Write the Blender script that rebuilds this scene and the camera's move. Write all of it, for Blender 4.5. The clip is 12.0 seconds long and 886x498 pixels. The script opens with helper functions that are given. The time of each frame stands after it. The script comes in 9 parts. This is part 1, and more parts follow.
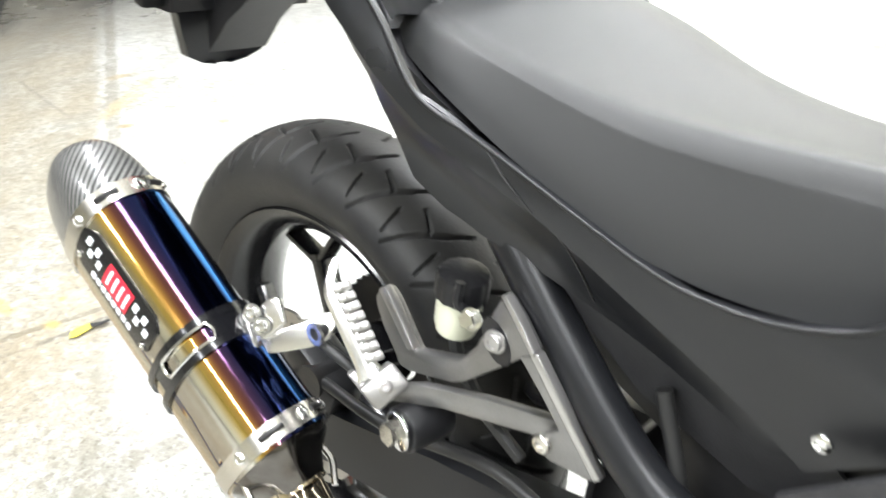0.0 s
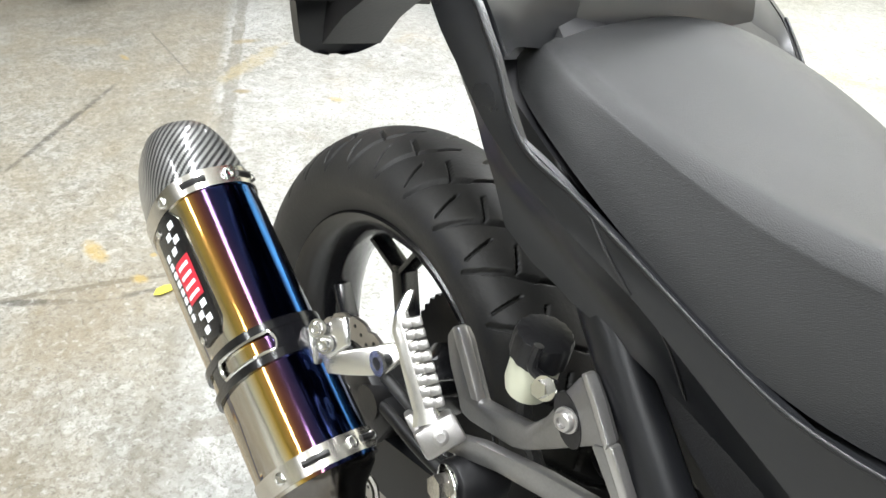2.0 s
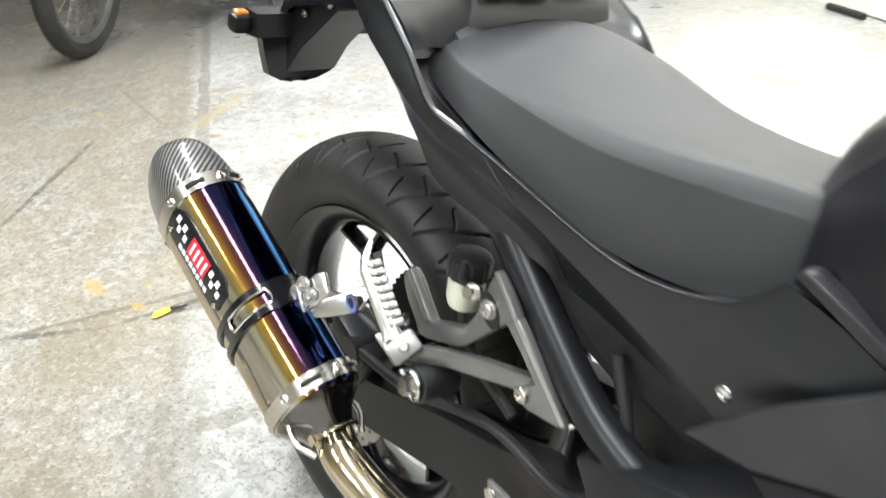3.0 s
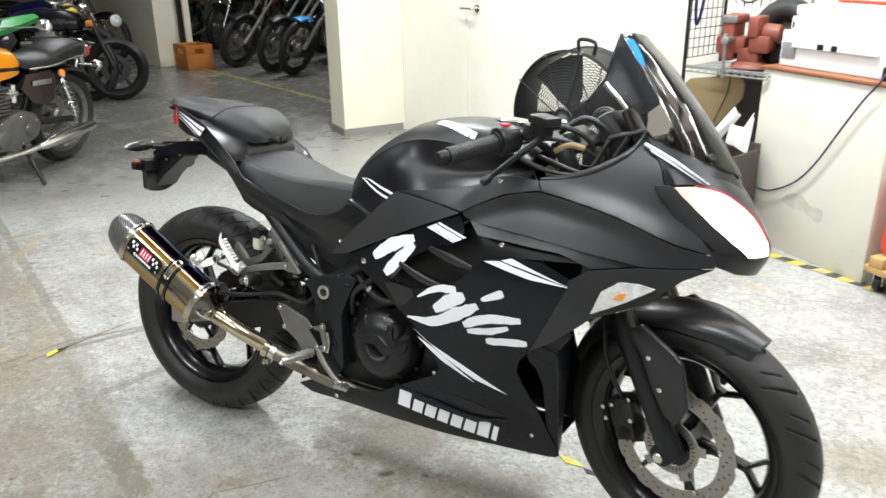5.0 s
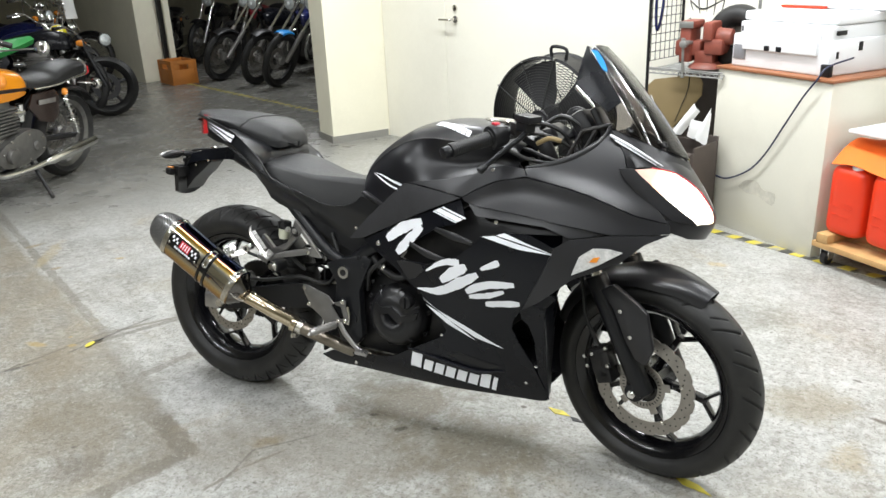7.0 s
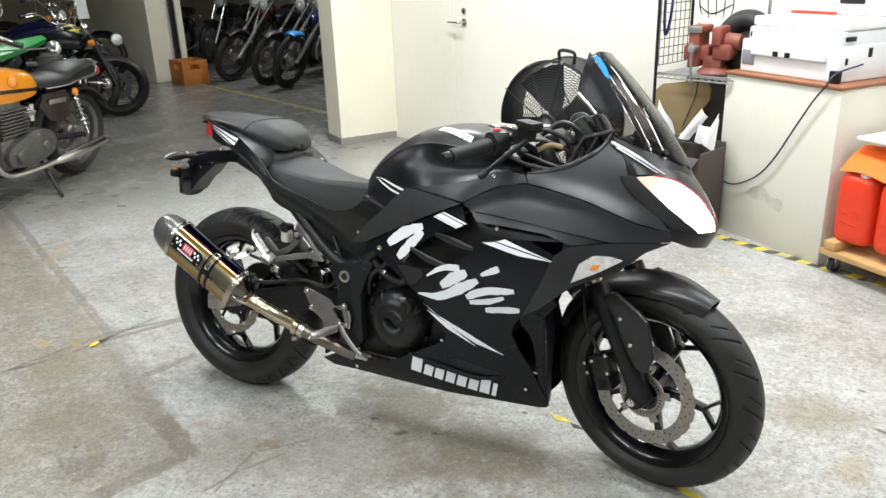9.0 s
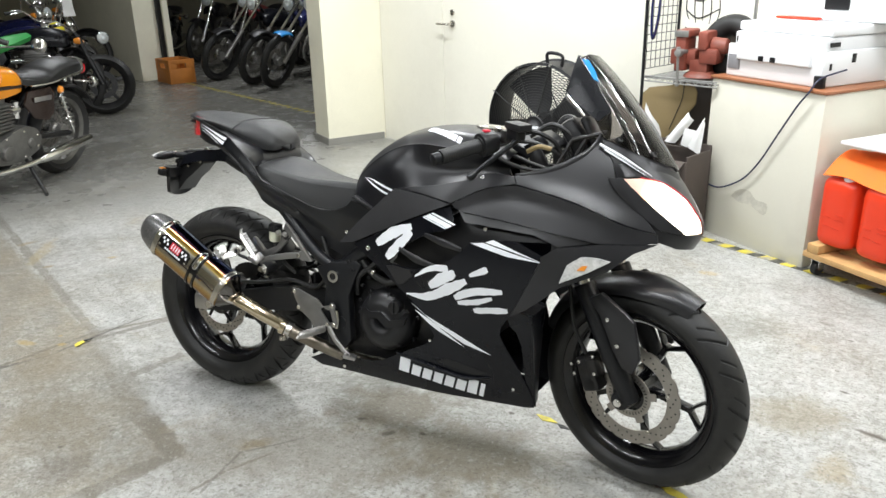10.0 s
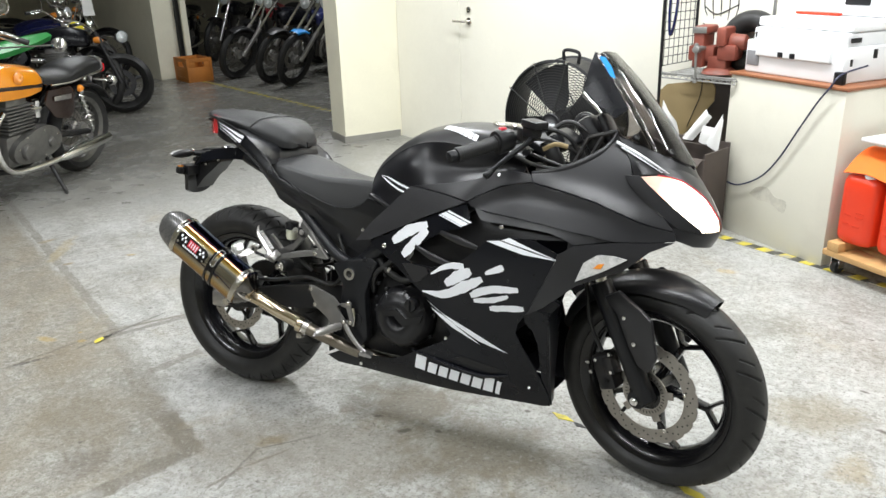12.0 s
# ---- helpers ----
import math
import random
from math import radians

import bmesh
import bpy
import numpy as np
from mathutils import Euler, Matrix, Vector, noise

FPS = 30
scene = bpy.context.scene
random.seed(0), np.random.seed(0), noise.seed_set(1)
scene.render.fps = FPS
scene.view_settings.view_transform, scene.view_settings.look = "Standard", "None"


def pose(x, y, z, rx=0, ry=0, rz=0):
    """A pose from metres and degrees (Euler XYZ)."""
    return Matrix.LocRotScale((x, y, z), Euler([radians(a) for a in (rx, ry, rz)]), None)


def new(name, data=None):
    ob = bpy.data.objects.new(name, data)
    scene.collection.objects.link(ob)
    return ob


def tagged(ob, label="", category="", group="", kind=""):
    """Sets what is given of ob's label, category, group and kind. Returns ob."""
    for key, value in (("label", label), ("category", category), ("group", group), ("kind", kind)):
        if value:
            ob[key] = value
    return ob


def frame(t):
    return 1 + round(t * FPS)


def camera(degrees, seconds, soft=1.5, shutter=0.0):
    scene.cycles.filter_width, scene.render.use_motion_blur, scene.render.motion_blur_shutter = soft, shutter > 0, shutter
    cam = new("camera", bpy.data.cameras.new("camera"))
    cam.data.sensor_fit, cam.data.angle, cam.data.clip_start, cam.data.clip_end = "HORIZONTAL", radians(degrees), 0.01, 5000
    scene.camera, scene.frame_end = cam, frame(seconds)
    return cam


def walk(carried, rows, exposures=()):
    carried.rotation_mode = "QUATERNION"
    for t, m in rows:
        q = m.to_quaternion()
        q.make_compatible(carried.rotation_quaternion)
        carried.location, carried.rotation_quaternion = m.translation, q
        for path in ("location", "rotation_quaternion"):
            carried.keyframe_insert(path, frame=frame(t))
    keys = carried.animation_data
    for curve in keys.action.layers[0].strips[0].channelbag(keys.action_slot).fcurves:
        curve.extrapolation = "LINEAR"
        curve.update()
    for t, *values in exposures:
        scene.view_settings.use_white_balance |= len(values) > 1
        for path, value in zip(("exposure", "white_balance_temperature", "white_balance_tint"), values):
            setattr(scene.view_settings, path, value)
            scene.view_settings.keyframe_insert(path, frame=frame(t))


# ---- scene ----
cam = camera(59.73, 12.0, shutter=0.35)
ROWS = [
    (0.0, 0.5994, -0.374, 0.9659, 56.51, 1.44, 44.24),
    (0.5, 0.5641, -0.3154, 0.9769, 56.64, -0.56, 55.42),
    (1.0, 0.553, -0.3218, 0.968, 55.33, -2.8, 57.02),
    (1.5, 0.5477, -0.3256, 0.9732, 54.8, -3.98, 56.05),
    (2.0, 0.556, -0.3297, 0.971, 55.81, -2.42, 54.95),
    (2.5, 0.5909, -0.3283, 0.9856, 56.28, -1.72, 55.05),
    (3.0, 0.7313, -0.4288, 1.0092, 58.62, 1.27, 50.52),
    (3.3, 0.9007, -0.5789, 1.039, 61.13, -1.1, 43.26),
    (3.5, 1.0184, -0.6724, 1.0824, 61.01, -0.11, 39.88),
    (3.7, 1.1447, -0.7612, 1.0975, 62.52, 0.58, 38.82),
    (5.3, 1.7403, -1.6429, 1.3502, 69.28, 0.92, 27.81),
    (5.5, 1.787, -1.7044, 1.3554, 68.95, 1.47, 28.38),
    (6.0, 1.8052, -1.7915, 1.3722, 68.74, 1.46, 28.95),
    (6.5, 1.7708, -1.8367, 1.3777, 69.35, 2.2, 27.2),
    (7.0, 1.7608, -1.843, 1.3779, 69.42, 2.29, 26.41),
    (9.0, 1.7812, -1.826, 1.387, 69.53, 2.0, 27.32),
    (9.5, 1.7822, -1.8331, 1.3886, 69.62, 1.63, 26.82),
    (10.0, 1.7791, -1.8354, 1.3871, 69.62, 1.35, 26.48),
    (10.5, 1.7788, -1.8382, 1.3885, 69.57, 1.18, 26.32),
    (11.0, 1.7789, -1.839, 1.3894, 69.52, 1.03, 26.48),
    (11.5, 1.7805, -1.8387, 1.3901, 69.5, 1.36, 27.16),
    (12.0, 1.7795, -1.8354, 1.3879, 69.47, 1.72, 27.62),
]
walk(cam, [(t, pose(*r)) for t, *r in ROWS], [(0.0, 1.3), (0.4, 0.98), (1.0, 0.78), (2.6, 0.78), (3.0, 0.85), (3.3, 0.75), (3.7, 0.6), (5.3, 0.15), (6.5, 0.05), (12.0, 0.0)])

# World: a dim indoor surround; the light comes from the ceiling tubes
world = bpy.data.worlds.new("room_world")
scene.world = world
world.use_nodes = True
world.node_tree.nodes["Background"].inputs[0].default_value = (0.9, 0.95, 1.0, 1)
world.node_tree.nodes["Background"].inputs[1].default_value = 0.12
CEILING = 2.75


def tube_lamp(x, y, turn, power, length=1.2, width=0.20):
    """One ceiling luminaire: white housing with a long fluorescent lamp under it."""
    lamp = bpy.data.lights.new("tube", "AREA")
    lamp.shape, lamp.size, lamp.size_y, lamp.energy, lamp.color = "RECTANGLE", length, width, power * 0.55, (0.972, 1.0, 1.03)
    ob = new("tube_light", lamp)
    ob.matrix_world = pose(x, y, CEILING - 0.075, 0, 0, turn)
    FIXTURES.append((x, y, turn, length))


FIXTURES = []
WALL_TURN = -27.4
for gx, gy, power in ((1.6, -0.9, 62), (0.1, -0.3, 52), (-1.4, 0.4, 48), (1.1, 1.6, 112), (-0.5, 2.3, 92), (-3.0, 1.2, 20), (-2.2, 2.9, 14), (0.7, -2.9, 70), (-1.0, -2.3, 66)):
    tube_lamp(gx, gy, WALL_TURN, power)
for gx, gy, power in ((3.95, -0.35, 34), (3.35, 0.60, 36), (2.45, 0.75, 44)):
    tube_lamp(gx, gy, 114.0, power)
for gx, gy, power in ((-4.9, 3.5, 36), (-4.2, 6.5, 85)):
    tube_lamp(gx, gy, WALL_TURN, power)


# ---- materials ----
def material(name, base, rough=0.5, metal=0.0, vary=0.12, scale=18.0, bump=0.0, fine=220.0, dirt=None, dirt_amount=0.0, coat=0.0, spec=0.5, glow=0.0, random_tint=0.0):
    """A surface with broad and fine variation of colour, roughness and relief. dirt: a second colour in soft stains."""
    m = bpy.data.materials.new(name)
    m.use_nodes = True
    nt, n, l = m.node_tree, m.node_tree.nodes, m.node_tree.links
    b = n["Principled BSDF"]
    co = n.new("ShaderNodeTexCoord")
    big, small = n.new("ShaderNodeTexNoise"), n.new("ShaderNodeTexNoise")
    big.inputs["Scale"].default_value, big.inputs["Detail"].default_value = scale, 5
    small.inputs["Scale"].default_value, small.inputs["Detail"].default_value = fine, 3
    l.new(co.outputs["Object"], big.inputs["Vector"]), l.new(co.outputs["Object"], small.inputs["Vector"])
    mix = n.new("ShaderNodeMix")
    mix.data_type = "RGBA"
    lo, hi = [c * (1 - vary) for c in base], [min(1, c * (1 + vary)) for c in base]
    mix.inputs["A"].default_value, mix.inputs["B"].default_value = (*lo, 1), (*hi, 1)
    add = n.new("ShaderNodeMath")
    add.operation = "MULTIPLY_ADD"
    l.new(small.outputs["Fac"], add.inputs[0])
    add.inputs[1].default_value = 0.5
    sub = n.new("ShaderNodeMath")
    sub.operation = "MULTIPLY_ADD"
    l.new(big.outputs["Fac"], sub.inputs[0])
    sub.inputs[1].default_value, sub.inputs[2].default_value = 1.4, -0.45
    l.new(sub.outputs[0], add.inputs[2])
    l.new(add.outputs[0], mix.inputs["Factor"])
    colour = mix.outputs["Result"]
    if dirt:
        st, ramp, mx = n.new("ShaderNodeTexNoise"), n.new("ShaderNodeValToRGB"), n.new("ShaderNodeMix")
        st.inputs["Scale"].default_value, st.inputs["Detail"].default_value, st.inputs["Roughness"].default_value = scale * 0.45, 8, 0.65
        l.new(co.outputs["Object"], st.inputs["Vector"])
        ramp.color_ramp.elements[0].position, ramp.color_ramp.elements[1].position = 0.5, 0.72
        ramp.color_ramp.elements[1].color = (dirt_amount,) * 3 + (1,)
        l.new(st.outputs["Fac"], ramp.inputs["Fac"])
        mx.data_type = "RGBA"
        l.new(ramp.outputs["Color"], mx.inputs["Factor"])
        l.new(colour, mx.inputs["A"])
        mx.inputs["B"].default_value = (*dirt, 1)
        colour = mx.outputs["Result"]
    if random_tint:
        info, hsv, mul = n.new("ShaderNodeObjectInfo"), n.new("ShaderNodeHueSaturation"), n.new("ShaderNodeMath")
        mul.operation = "MULTIPLY_ADD"
        l.new(info.outputs["Random"], mul.inputs[0])
        mul.inputs[1].default_value, mul.inputs[2].default_value = random_tint, 1 - random_tint / 2
        l.new(mul.outputs[0], hsv.inputs["Value"])
        l.new(colour, hsv.inputs["Color"])
        colour = hsv.outputs["Color"]
    l.new(colour, b.inputs["Base Color"])
    rr = n.new("ShaderNodeMapRange")
    rr.inputs["To Min"].default_value, rr.inputs["To Max"].default_value = max(0.02, rough * 0.85), min(1, rough * 1.15)
    l.new(big.outputs["Fac"], rr.inputs["Value"])
    l.new(rr.outputs["Result"], b.inputs["Roughness"])
    b.inputs["Metallic"].default_value = metal
    b.inputs["Coat Weight"].default_value = coat
    b.inputs["Coat Roughness"].default_value = 0.08
    b.inputs["Specular IOR Level"].default_value = spec
    if glow:
        b.inputs["Emission Color"].default_value, b.inputs["Emission Strength"].default_value = (*base, 1), glow
    if bump:
        bp = n.new("ShaderNodeBump")
        bp.inputs["Strength"].default_value, bp.inputs["Distance"].default_value = bump, 0.002
        l.new(small.outputs["Fac"], bp.inputs["Height"])
        l.new(bp.outputs["Normal"], b.inputs["Normal"])
    return m


def glass(name, tint, rough=0.02, alpha=0.35, wave=0.0):
    """Clear or tinted plastic or glass; wave: how uneven the moulded sheet is."""
    m = bpy.data.materials.new(name)
    m.use_nodes = True
    b = m.node_tree.nodes["Principled BSDF"]
    b.inputs["Base Color"].default_value = (*tint, 1)
    b.inputs["Roughness"].default_value = rough
    b.inputs["Alpha"].default_value = alpha
    b.inputs["Coat Weight"].default_value = 0.6
    b.inputs["Coat Roughness"].default_value = 0.02
    if wave:
        n, l = m.node_tree.nodes, m.node_tree.links
        co, sway, relief = n.new("ShaderNodeTexCoord"), n.new("ShaderNodeTexNoise"), n.new("ShaderNodeBump")
        sway.inputs["Scale"].default_value, sway.inputs["Detail"].default_value = 16, 1
        relief.inputs["Strength"].default_value, relief.inputs["Distance"].default_value = wave, 0.03
        l.new(co.outputs["Object"], sway.inputs["Vector"])
        l.new(sway.outputs["Fac"], relief.inputs["Height"])
        l.new(relief.outputs["Normal"], b.inputs["Normal"])
        l.new(relief.outputs["Normal"], b.inputs["Coat Normal"])
        b.inputs["Coat Weight"].default_value, b.inputs["IOR"].default_value = 1.0, 1.6
    return m


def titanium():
    """Heat-tinted sleeve: the colour runs round the oval, from silver with a painted highlight band outside through
    gold and violet to deep blue inside.
    """
    m = bpy.data.materials.new("titanium_tint_and_reflections")
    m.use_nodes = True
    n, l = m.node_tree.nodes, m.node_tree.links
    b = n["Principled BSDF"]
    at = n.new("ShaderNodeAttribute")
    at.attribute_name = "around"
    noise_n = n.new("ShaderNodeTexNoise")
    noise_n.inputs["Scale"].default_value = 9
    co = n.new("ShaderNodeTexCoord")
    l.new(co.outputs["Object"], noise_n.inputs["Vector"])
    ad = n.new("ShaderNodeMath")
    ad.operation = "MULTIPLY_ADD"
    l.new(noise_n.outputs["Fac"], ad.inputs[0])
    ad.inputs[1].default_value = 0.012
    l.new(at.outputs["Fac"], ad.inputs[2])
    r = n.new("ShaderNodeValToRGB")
    # These stops hold the heat tint and a painted reflection (silver stripe).
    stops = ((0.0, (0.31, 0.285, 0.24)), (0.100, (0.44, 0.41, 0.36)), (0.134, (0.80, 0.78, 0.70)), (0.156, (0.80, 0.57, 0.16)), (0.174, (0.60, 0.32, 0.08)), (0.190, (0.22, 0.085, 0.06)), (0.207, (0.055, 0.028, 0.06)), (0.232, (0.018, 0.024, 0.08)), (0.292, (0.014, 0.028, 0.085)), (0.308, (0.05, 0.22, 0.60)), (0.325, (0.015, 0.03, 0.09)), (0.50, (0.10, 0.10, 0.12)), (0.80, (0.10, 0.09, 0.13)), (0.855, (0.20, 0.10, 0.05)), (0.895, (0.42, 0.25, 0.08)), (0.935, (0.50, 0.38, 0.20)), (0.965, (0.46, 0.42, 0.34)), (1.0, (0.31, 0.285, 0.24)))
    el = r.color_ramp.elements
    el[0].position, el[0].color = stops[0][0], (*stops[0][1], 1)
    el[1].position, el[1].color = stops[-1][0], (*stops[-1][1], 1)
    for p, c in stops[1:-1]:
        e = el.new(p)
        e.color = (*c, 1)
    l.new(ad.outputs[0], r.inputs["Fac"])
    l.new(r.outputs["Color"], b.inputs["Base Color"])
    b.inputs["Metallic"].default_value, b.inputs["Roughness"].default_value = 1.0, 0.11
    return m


def carbon():
    """Twill-woven carbon under clear lacquer, by the two coordinates kept on the mesh."""
    m = bpy.data.materials.new("carbon_weave")
    m.use_nodes = True
    n, l = m.node_tree.nodes, m.node_tree.links
    b = n["Principled BSDF"]

    def calc(op, a, c=0.0):
        t = n.new("ShaderNodeMath")
        t.operation = op
        for k, q in enumerate((a, c)):
            if isinstance(q, (int, float)):
                t.inputs[k].default_value = q
            else:
                l.new(q, t.inputs[k])
        return t.outputs[0]

    def coord(name, count):
        at = n.new("ShaderNodeAttribute")
        at.attribute_name = name
        return calc("MULTIPLY", at.outputs["Fac"], count)
    u, v = coord("around", 192.0), coord("along", 48.0)
    step = calc("FLOORED_MODULO", calc("SUBTRACT", calc("FLOOR", u), calc("FLOOR", v)), 4.0)
    over = calc("LESS_THAN", step, 1.5)
    # Sheen across each thread is painted into the base colour.
    sheen_u, sheen_v = calc("PINGPONG", u, 0.5), calc("PINGPONG", v, 0.5)
    bright = calc("ADD", calc("MULTIPLY", over, calc("MULTIPLY_ADD", sheen_u, 0.30)), calc("MULTIPLY", calc("SUBTRACT", 1.0, over), calc("MULTIPLY", sheen_v, 0.07)))
    r = n.new("ShaderNodeValToRGB")
    r.color_ramp.elements[0].color, r.color_ramp.elements[1].color = (0.010, 0.010, 0.011, 1), (0.42, 0.42, 0.41, 1)
    l.new(bright, r.inputs["Fac"])
    l.new(r.outputs["Color"], b.inputs["Base Color"])
    b.inputs["Roughness"].default_value, b.inputs["Coat Weight"].default_value, b.inputs["Metallic"].default_value = 0.32, 0.8, 0.4
    b.inputs["Coat Roughness"].default_value = 0.05
    return m


def hazard(name="hazard_tape", scale=9.0):
    """Worn black and yellow slanted stripes."""
    m = bpy.data.materials.new(name)
    m.use_nodes = True
    n, l = m.node_tree.nodes, m.node_tree.links
    b = n["Principled BSDF"]
    co, mp, wv, r = n.new("ShaderNodeTexCoord"), n.new("ShaderNodeMapping"), n.new("ShaderNodeTexWave"), n.new("ShaderNodeValToRGB")
    mp.inputs["Rotation"].default_value = (0, 0, radians(45))
    l.new(co.outputs["Object"], mp.inputs["Vector"]), l.new(mp.outputs["Vector"], wv.inputs["Vector"])
    wv.inputs["Scale"].default_value = scale / math.pi
    r.color_ramp.interpolation = "CONSTANT"
    r.color_ramp.elements[0].color, r.color_ramp.elements[1].color = (0.05, 0.05, 0.045, 1), (0.62, 0.52, 0.06, 1)
    r.color_ramp.elements[1].position = 0.5
    l.new(wv.outputs["Fac"], r.inputs["Fac"])
    ns, rm, mx = n.new("ShaderNodeTexNoise"), n.new("ShaderNodeValToRGB"), n.new("ShaderNodeMix")
    ns.inputs["Scale"].default_value, ns.inputs["Detail"].default_value = 14, 8
    l.new(co.outputs["Object"], ns.inputs["Vector"])
    rm.color_ramp.elements[0].position, rm.color_ramp.elements[1].position = 0.5, 0.66
    l.new(ns.outputs["Fac"], rm.inputs["Fac"])
    mx.data_type = "RGBA"
    l.new(rm.outputs["Color"], mx.inputs["Factor"]), l.new(r.outputs["Color"], mx.inputs["A"])
    mx.inputs["B"].default_value = (0.32, 0.31, 0.27, 1)
    l.new(mx.outputs["Result"], b.inputs["Base Color"])
    b.inputs["Roughness"].default_value = 0.45
    return m


def concrete():
    """Sealed workshop concrete: pale with grey and ochre stains, speckle, cracks, and a lighter resurfaced patch with ragged edges."""
    m = bpy.data.materials.new("sealed_concrete")
    m.use_nodes = True
    n, l = m.node_tree.nodes, m.node_tree.links
    b = n["Principled BSDF"]
    co = n.new("ShaderNodeTexCoord")

    def tex(scale, detail=6, rough=0.6, distort=0.0):
        t = n.new("ShaderNodeTexNoise")
        t.inputs["Scale"].default_value, t.inputs["Detail"].default_value, t.inputs["Roughness"].default_value, t.inputs["Distortion"].default_value = scale, detail, rough, distort
        l.new(co.outputs["Object"], t.inputs["Vector"])
        return t.outputs["Fac"]

    def ramp(f, a, z):
        r = n.new("ShaderNodeMapRange")
        r.inputs["From Min"].default_value, r.inputs["From Max"].default_value = a, z
        l.new(f, r.inputs["Value"])
        return r.outputs["Result"]

    def blend(fac, a, c, amount=1.0):
        mx = n.new("ShaderNodeMix")
        mx.data_type = "RGBA"
        mul = n.new("ShaderNodeMath")
        mul.operation = "MULTIPLY"
        l.new(fac, mul.inputs[0])
        mul.inputs[1].default_value = amount
        l.new(mul.outputs[0], mx.inputs["Factor"])
        l.new(a, mx.inputs["A"]) if not isinstance(a, tuple) else None
        if isinstance(a, tuple):
            mx.inputs["A"].default_value = (*a, 1)
        mx.inputs["B"].default_value = (*c, 1)
        return mx.outputs["Result"]

    def math_n(op, a, c):
        t = n.new("ShaderNodeMath")
        t.operation = op
        for i, s in enumerate((a, c)):
            if isinstance(s, (int, float)):
                t.inputs[i].default_value = s
            else:
                l.new(s, t.inputs[i])
        return t.outputs[0]

    sep = n.new("ShaderNodeSeparateXYZ")
    l.new(co.outputs["Object"], sep.inputs[0])
    X, Y = sep.outputs[0], sep.outputs[1]

    def side(px, py, dx, dy, soft=0.02):
        """1 on the left of a line through (px, py) that runs along (dx, dy), with a ragged edge."""
        s = math.hypot(dx, dy)
        t = math_n("SUBTRACT", math_n("MULTIPLY", math_n("SUBTRACT", Y, py), dx / s), math_n("MULTIPLY", math_n("SUBTRACT", X, px), dy / s))
        return ramp(math_n("ADD", t, math_n("MULTIPLY", math_n("SUBTRACT", tex(6, 8), 0.5), 0.10)), -soft, soft)

    def flakes(scale):
        """A random value for each small cell of trowelled cement, with worn outlines."""
        v, w, a = n.new("ShaderNodeTexVoronoi"), n.new("ShaderNodeTexNoise"), n.new("ShaderNodeMix")
        a.data_type = "VECTOR"
        w.inputs["Scale"].default_value, w.inputs["Detail"].default_value = scale * 0.5, 5
        a.inputs["Factor"].default_value = 0.045
        l.new(co.outputs["Object"], w.inputs["Vector"]), l.new(co.outputs["Object"], a.inputs[4]), l.new(w.outputs["Color"], a.inputs[5])
        l.new(a.outputs[1], v.inputs["Vector"])
        v.inputs["Scale"].default_value = scale
        s = n.new("ShaderNodeSeparateColor")
        l.new(v.outputs["Color"], s.inputs[0])
        return s.outputs[0]

    def strip_mask(p0, p1, half):
        """1 along a ragged strip between two points."""
        dx, dy = p1[0] - p0[0], p1[1] - p0[1]
        s = math.hypot(dx, dy)
        rx, ry = math_n("SUBTRACT", X, p0[0]), math_n("SUBTRACT", Y, p0[1])
        lng = math_n("ADD", math_n("MULTIPLY", rx, dx / s), math_n("MULTIPLY", ry, dy / s))
        acr = math_n("SUBTRACT", math_n("MULTIPLY", ry, dx / s), math_n("MULTIPLY", rx, dy / s))
        wob = math_n("MULTIPLY", math_n("SUBTRACT", tex(14, 8, 0.7), 0.5), min(0.07, half * 2.6))
        d = math_n("ABSOLUTE", math_n("ADD", acr, wob), 0.0)
        over = math_n("ABSOLUTE", math_n("SUBTRACT", lng, s / 2), 0.0)
        return math_n("MULTIPLY", math_n("SUBTRACT", 1.0, ramp(d, half * 0.82, half * 1.1)), math_n("SUBTRACT", 1.0, ramp(over, s / 2, s / 2 + half)))

    ragged = tex(11, 7, 0.72)

    def stain(px, py, half_long, half_wide, turn=0.0):
        """1 inside one ragged, worn stain."""
        c, s = math.cos(radians(turn)), math.sin(radians(turn))
        rx, ry = math_n("SUBTRACT", X, px), math_n("SUBTRACT", Y, py)
        a = math_n("DIVIDE", math_n("ADD", math_n("MULTIPLY", rx, c), math_n("MULTIPLY", ry, s)), half_long)
        d = math_n("DIVIDE", math_n("SUBTRACT", math_n("MULTIPLY", ry, c), math_n("MULTIPLY", rx, s)), half_wide)
        q = math_n("SQRT", math_n("ADD", math_n("MULTIPLY", a, a), math_n("MULTIPLY", d, d)), 0.0)
        return math_n("SUBTRACT", 1.0, ramp(math_n("ADD", q, math_n("MULTIPLY", math_n("SUBTRACT", ragged, 0.5), 2.2)), 0.45, 1.05))

    base = blend(ramp(tex(0.9, 6, 0.6, 0.4), 0.36, 0.66), (0.30, 0.295, 0.26), (0.20, 0.196, 0.172))
    base = blend(ramp(tex(4.5, 8, 0.7, 0.5), 0.42, 0.62), base, (0.34, 0.33, 0.295), 0.55)
    base = blend(ramp(flakes(42), 0.46, 0.62), base, (0.46, 0.455, 0.425), 0.55)
    base = blend(ramp(flakes(85), 0.58, 0.72), base, (0.13, 0.12, 0.095), 0.55)
    base = blend(ramp(tex(34, 8, 0.8), 0.42, 0.64), base, (0.42, 0.415, 0.385), 0.45)
    base = blend(ramp(tex(110, 5, 0.75), 0.53, 0.62), base, (0.10, 0.095, 0.08), 0.75)
    below = side(-0.757, 0.008, -0.93, 0.43)
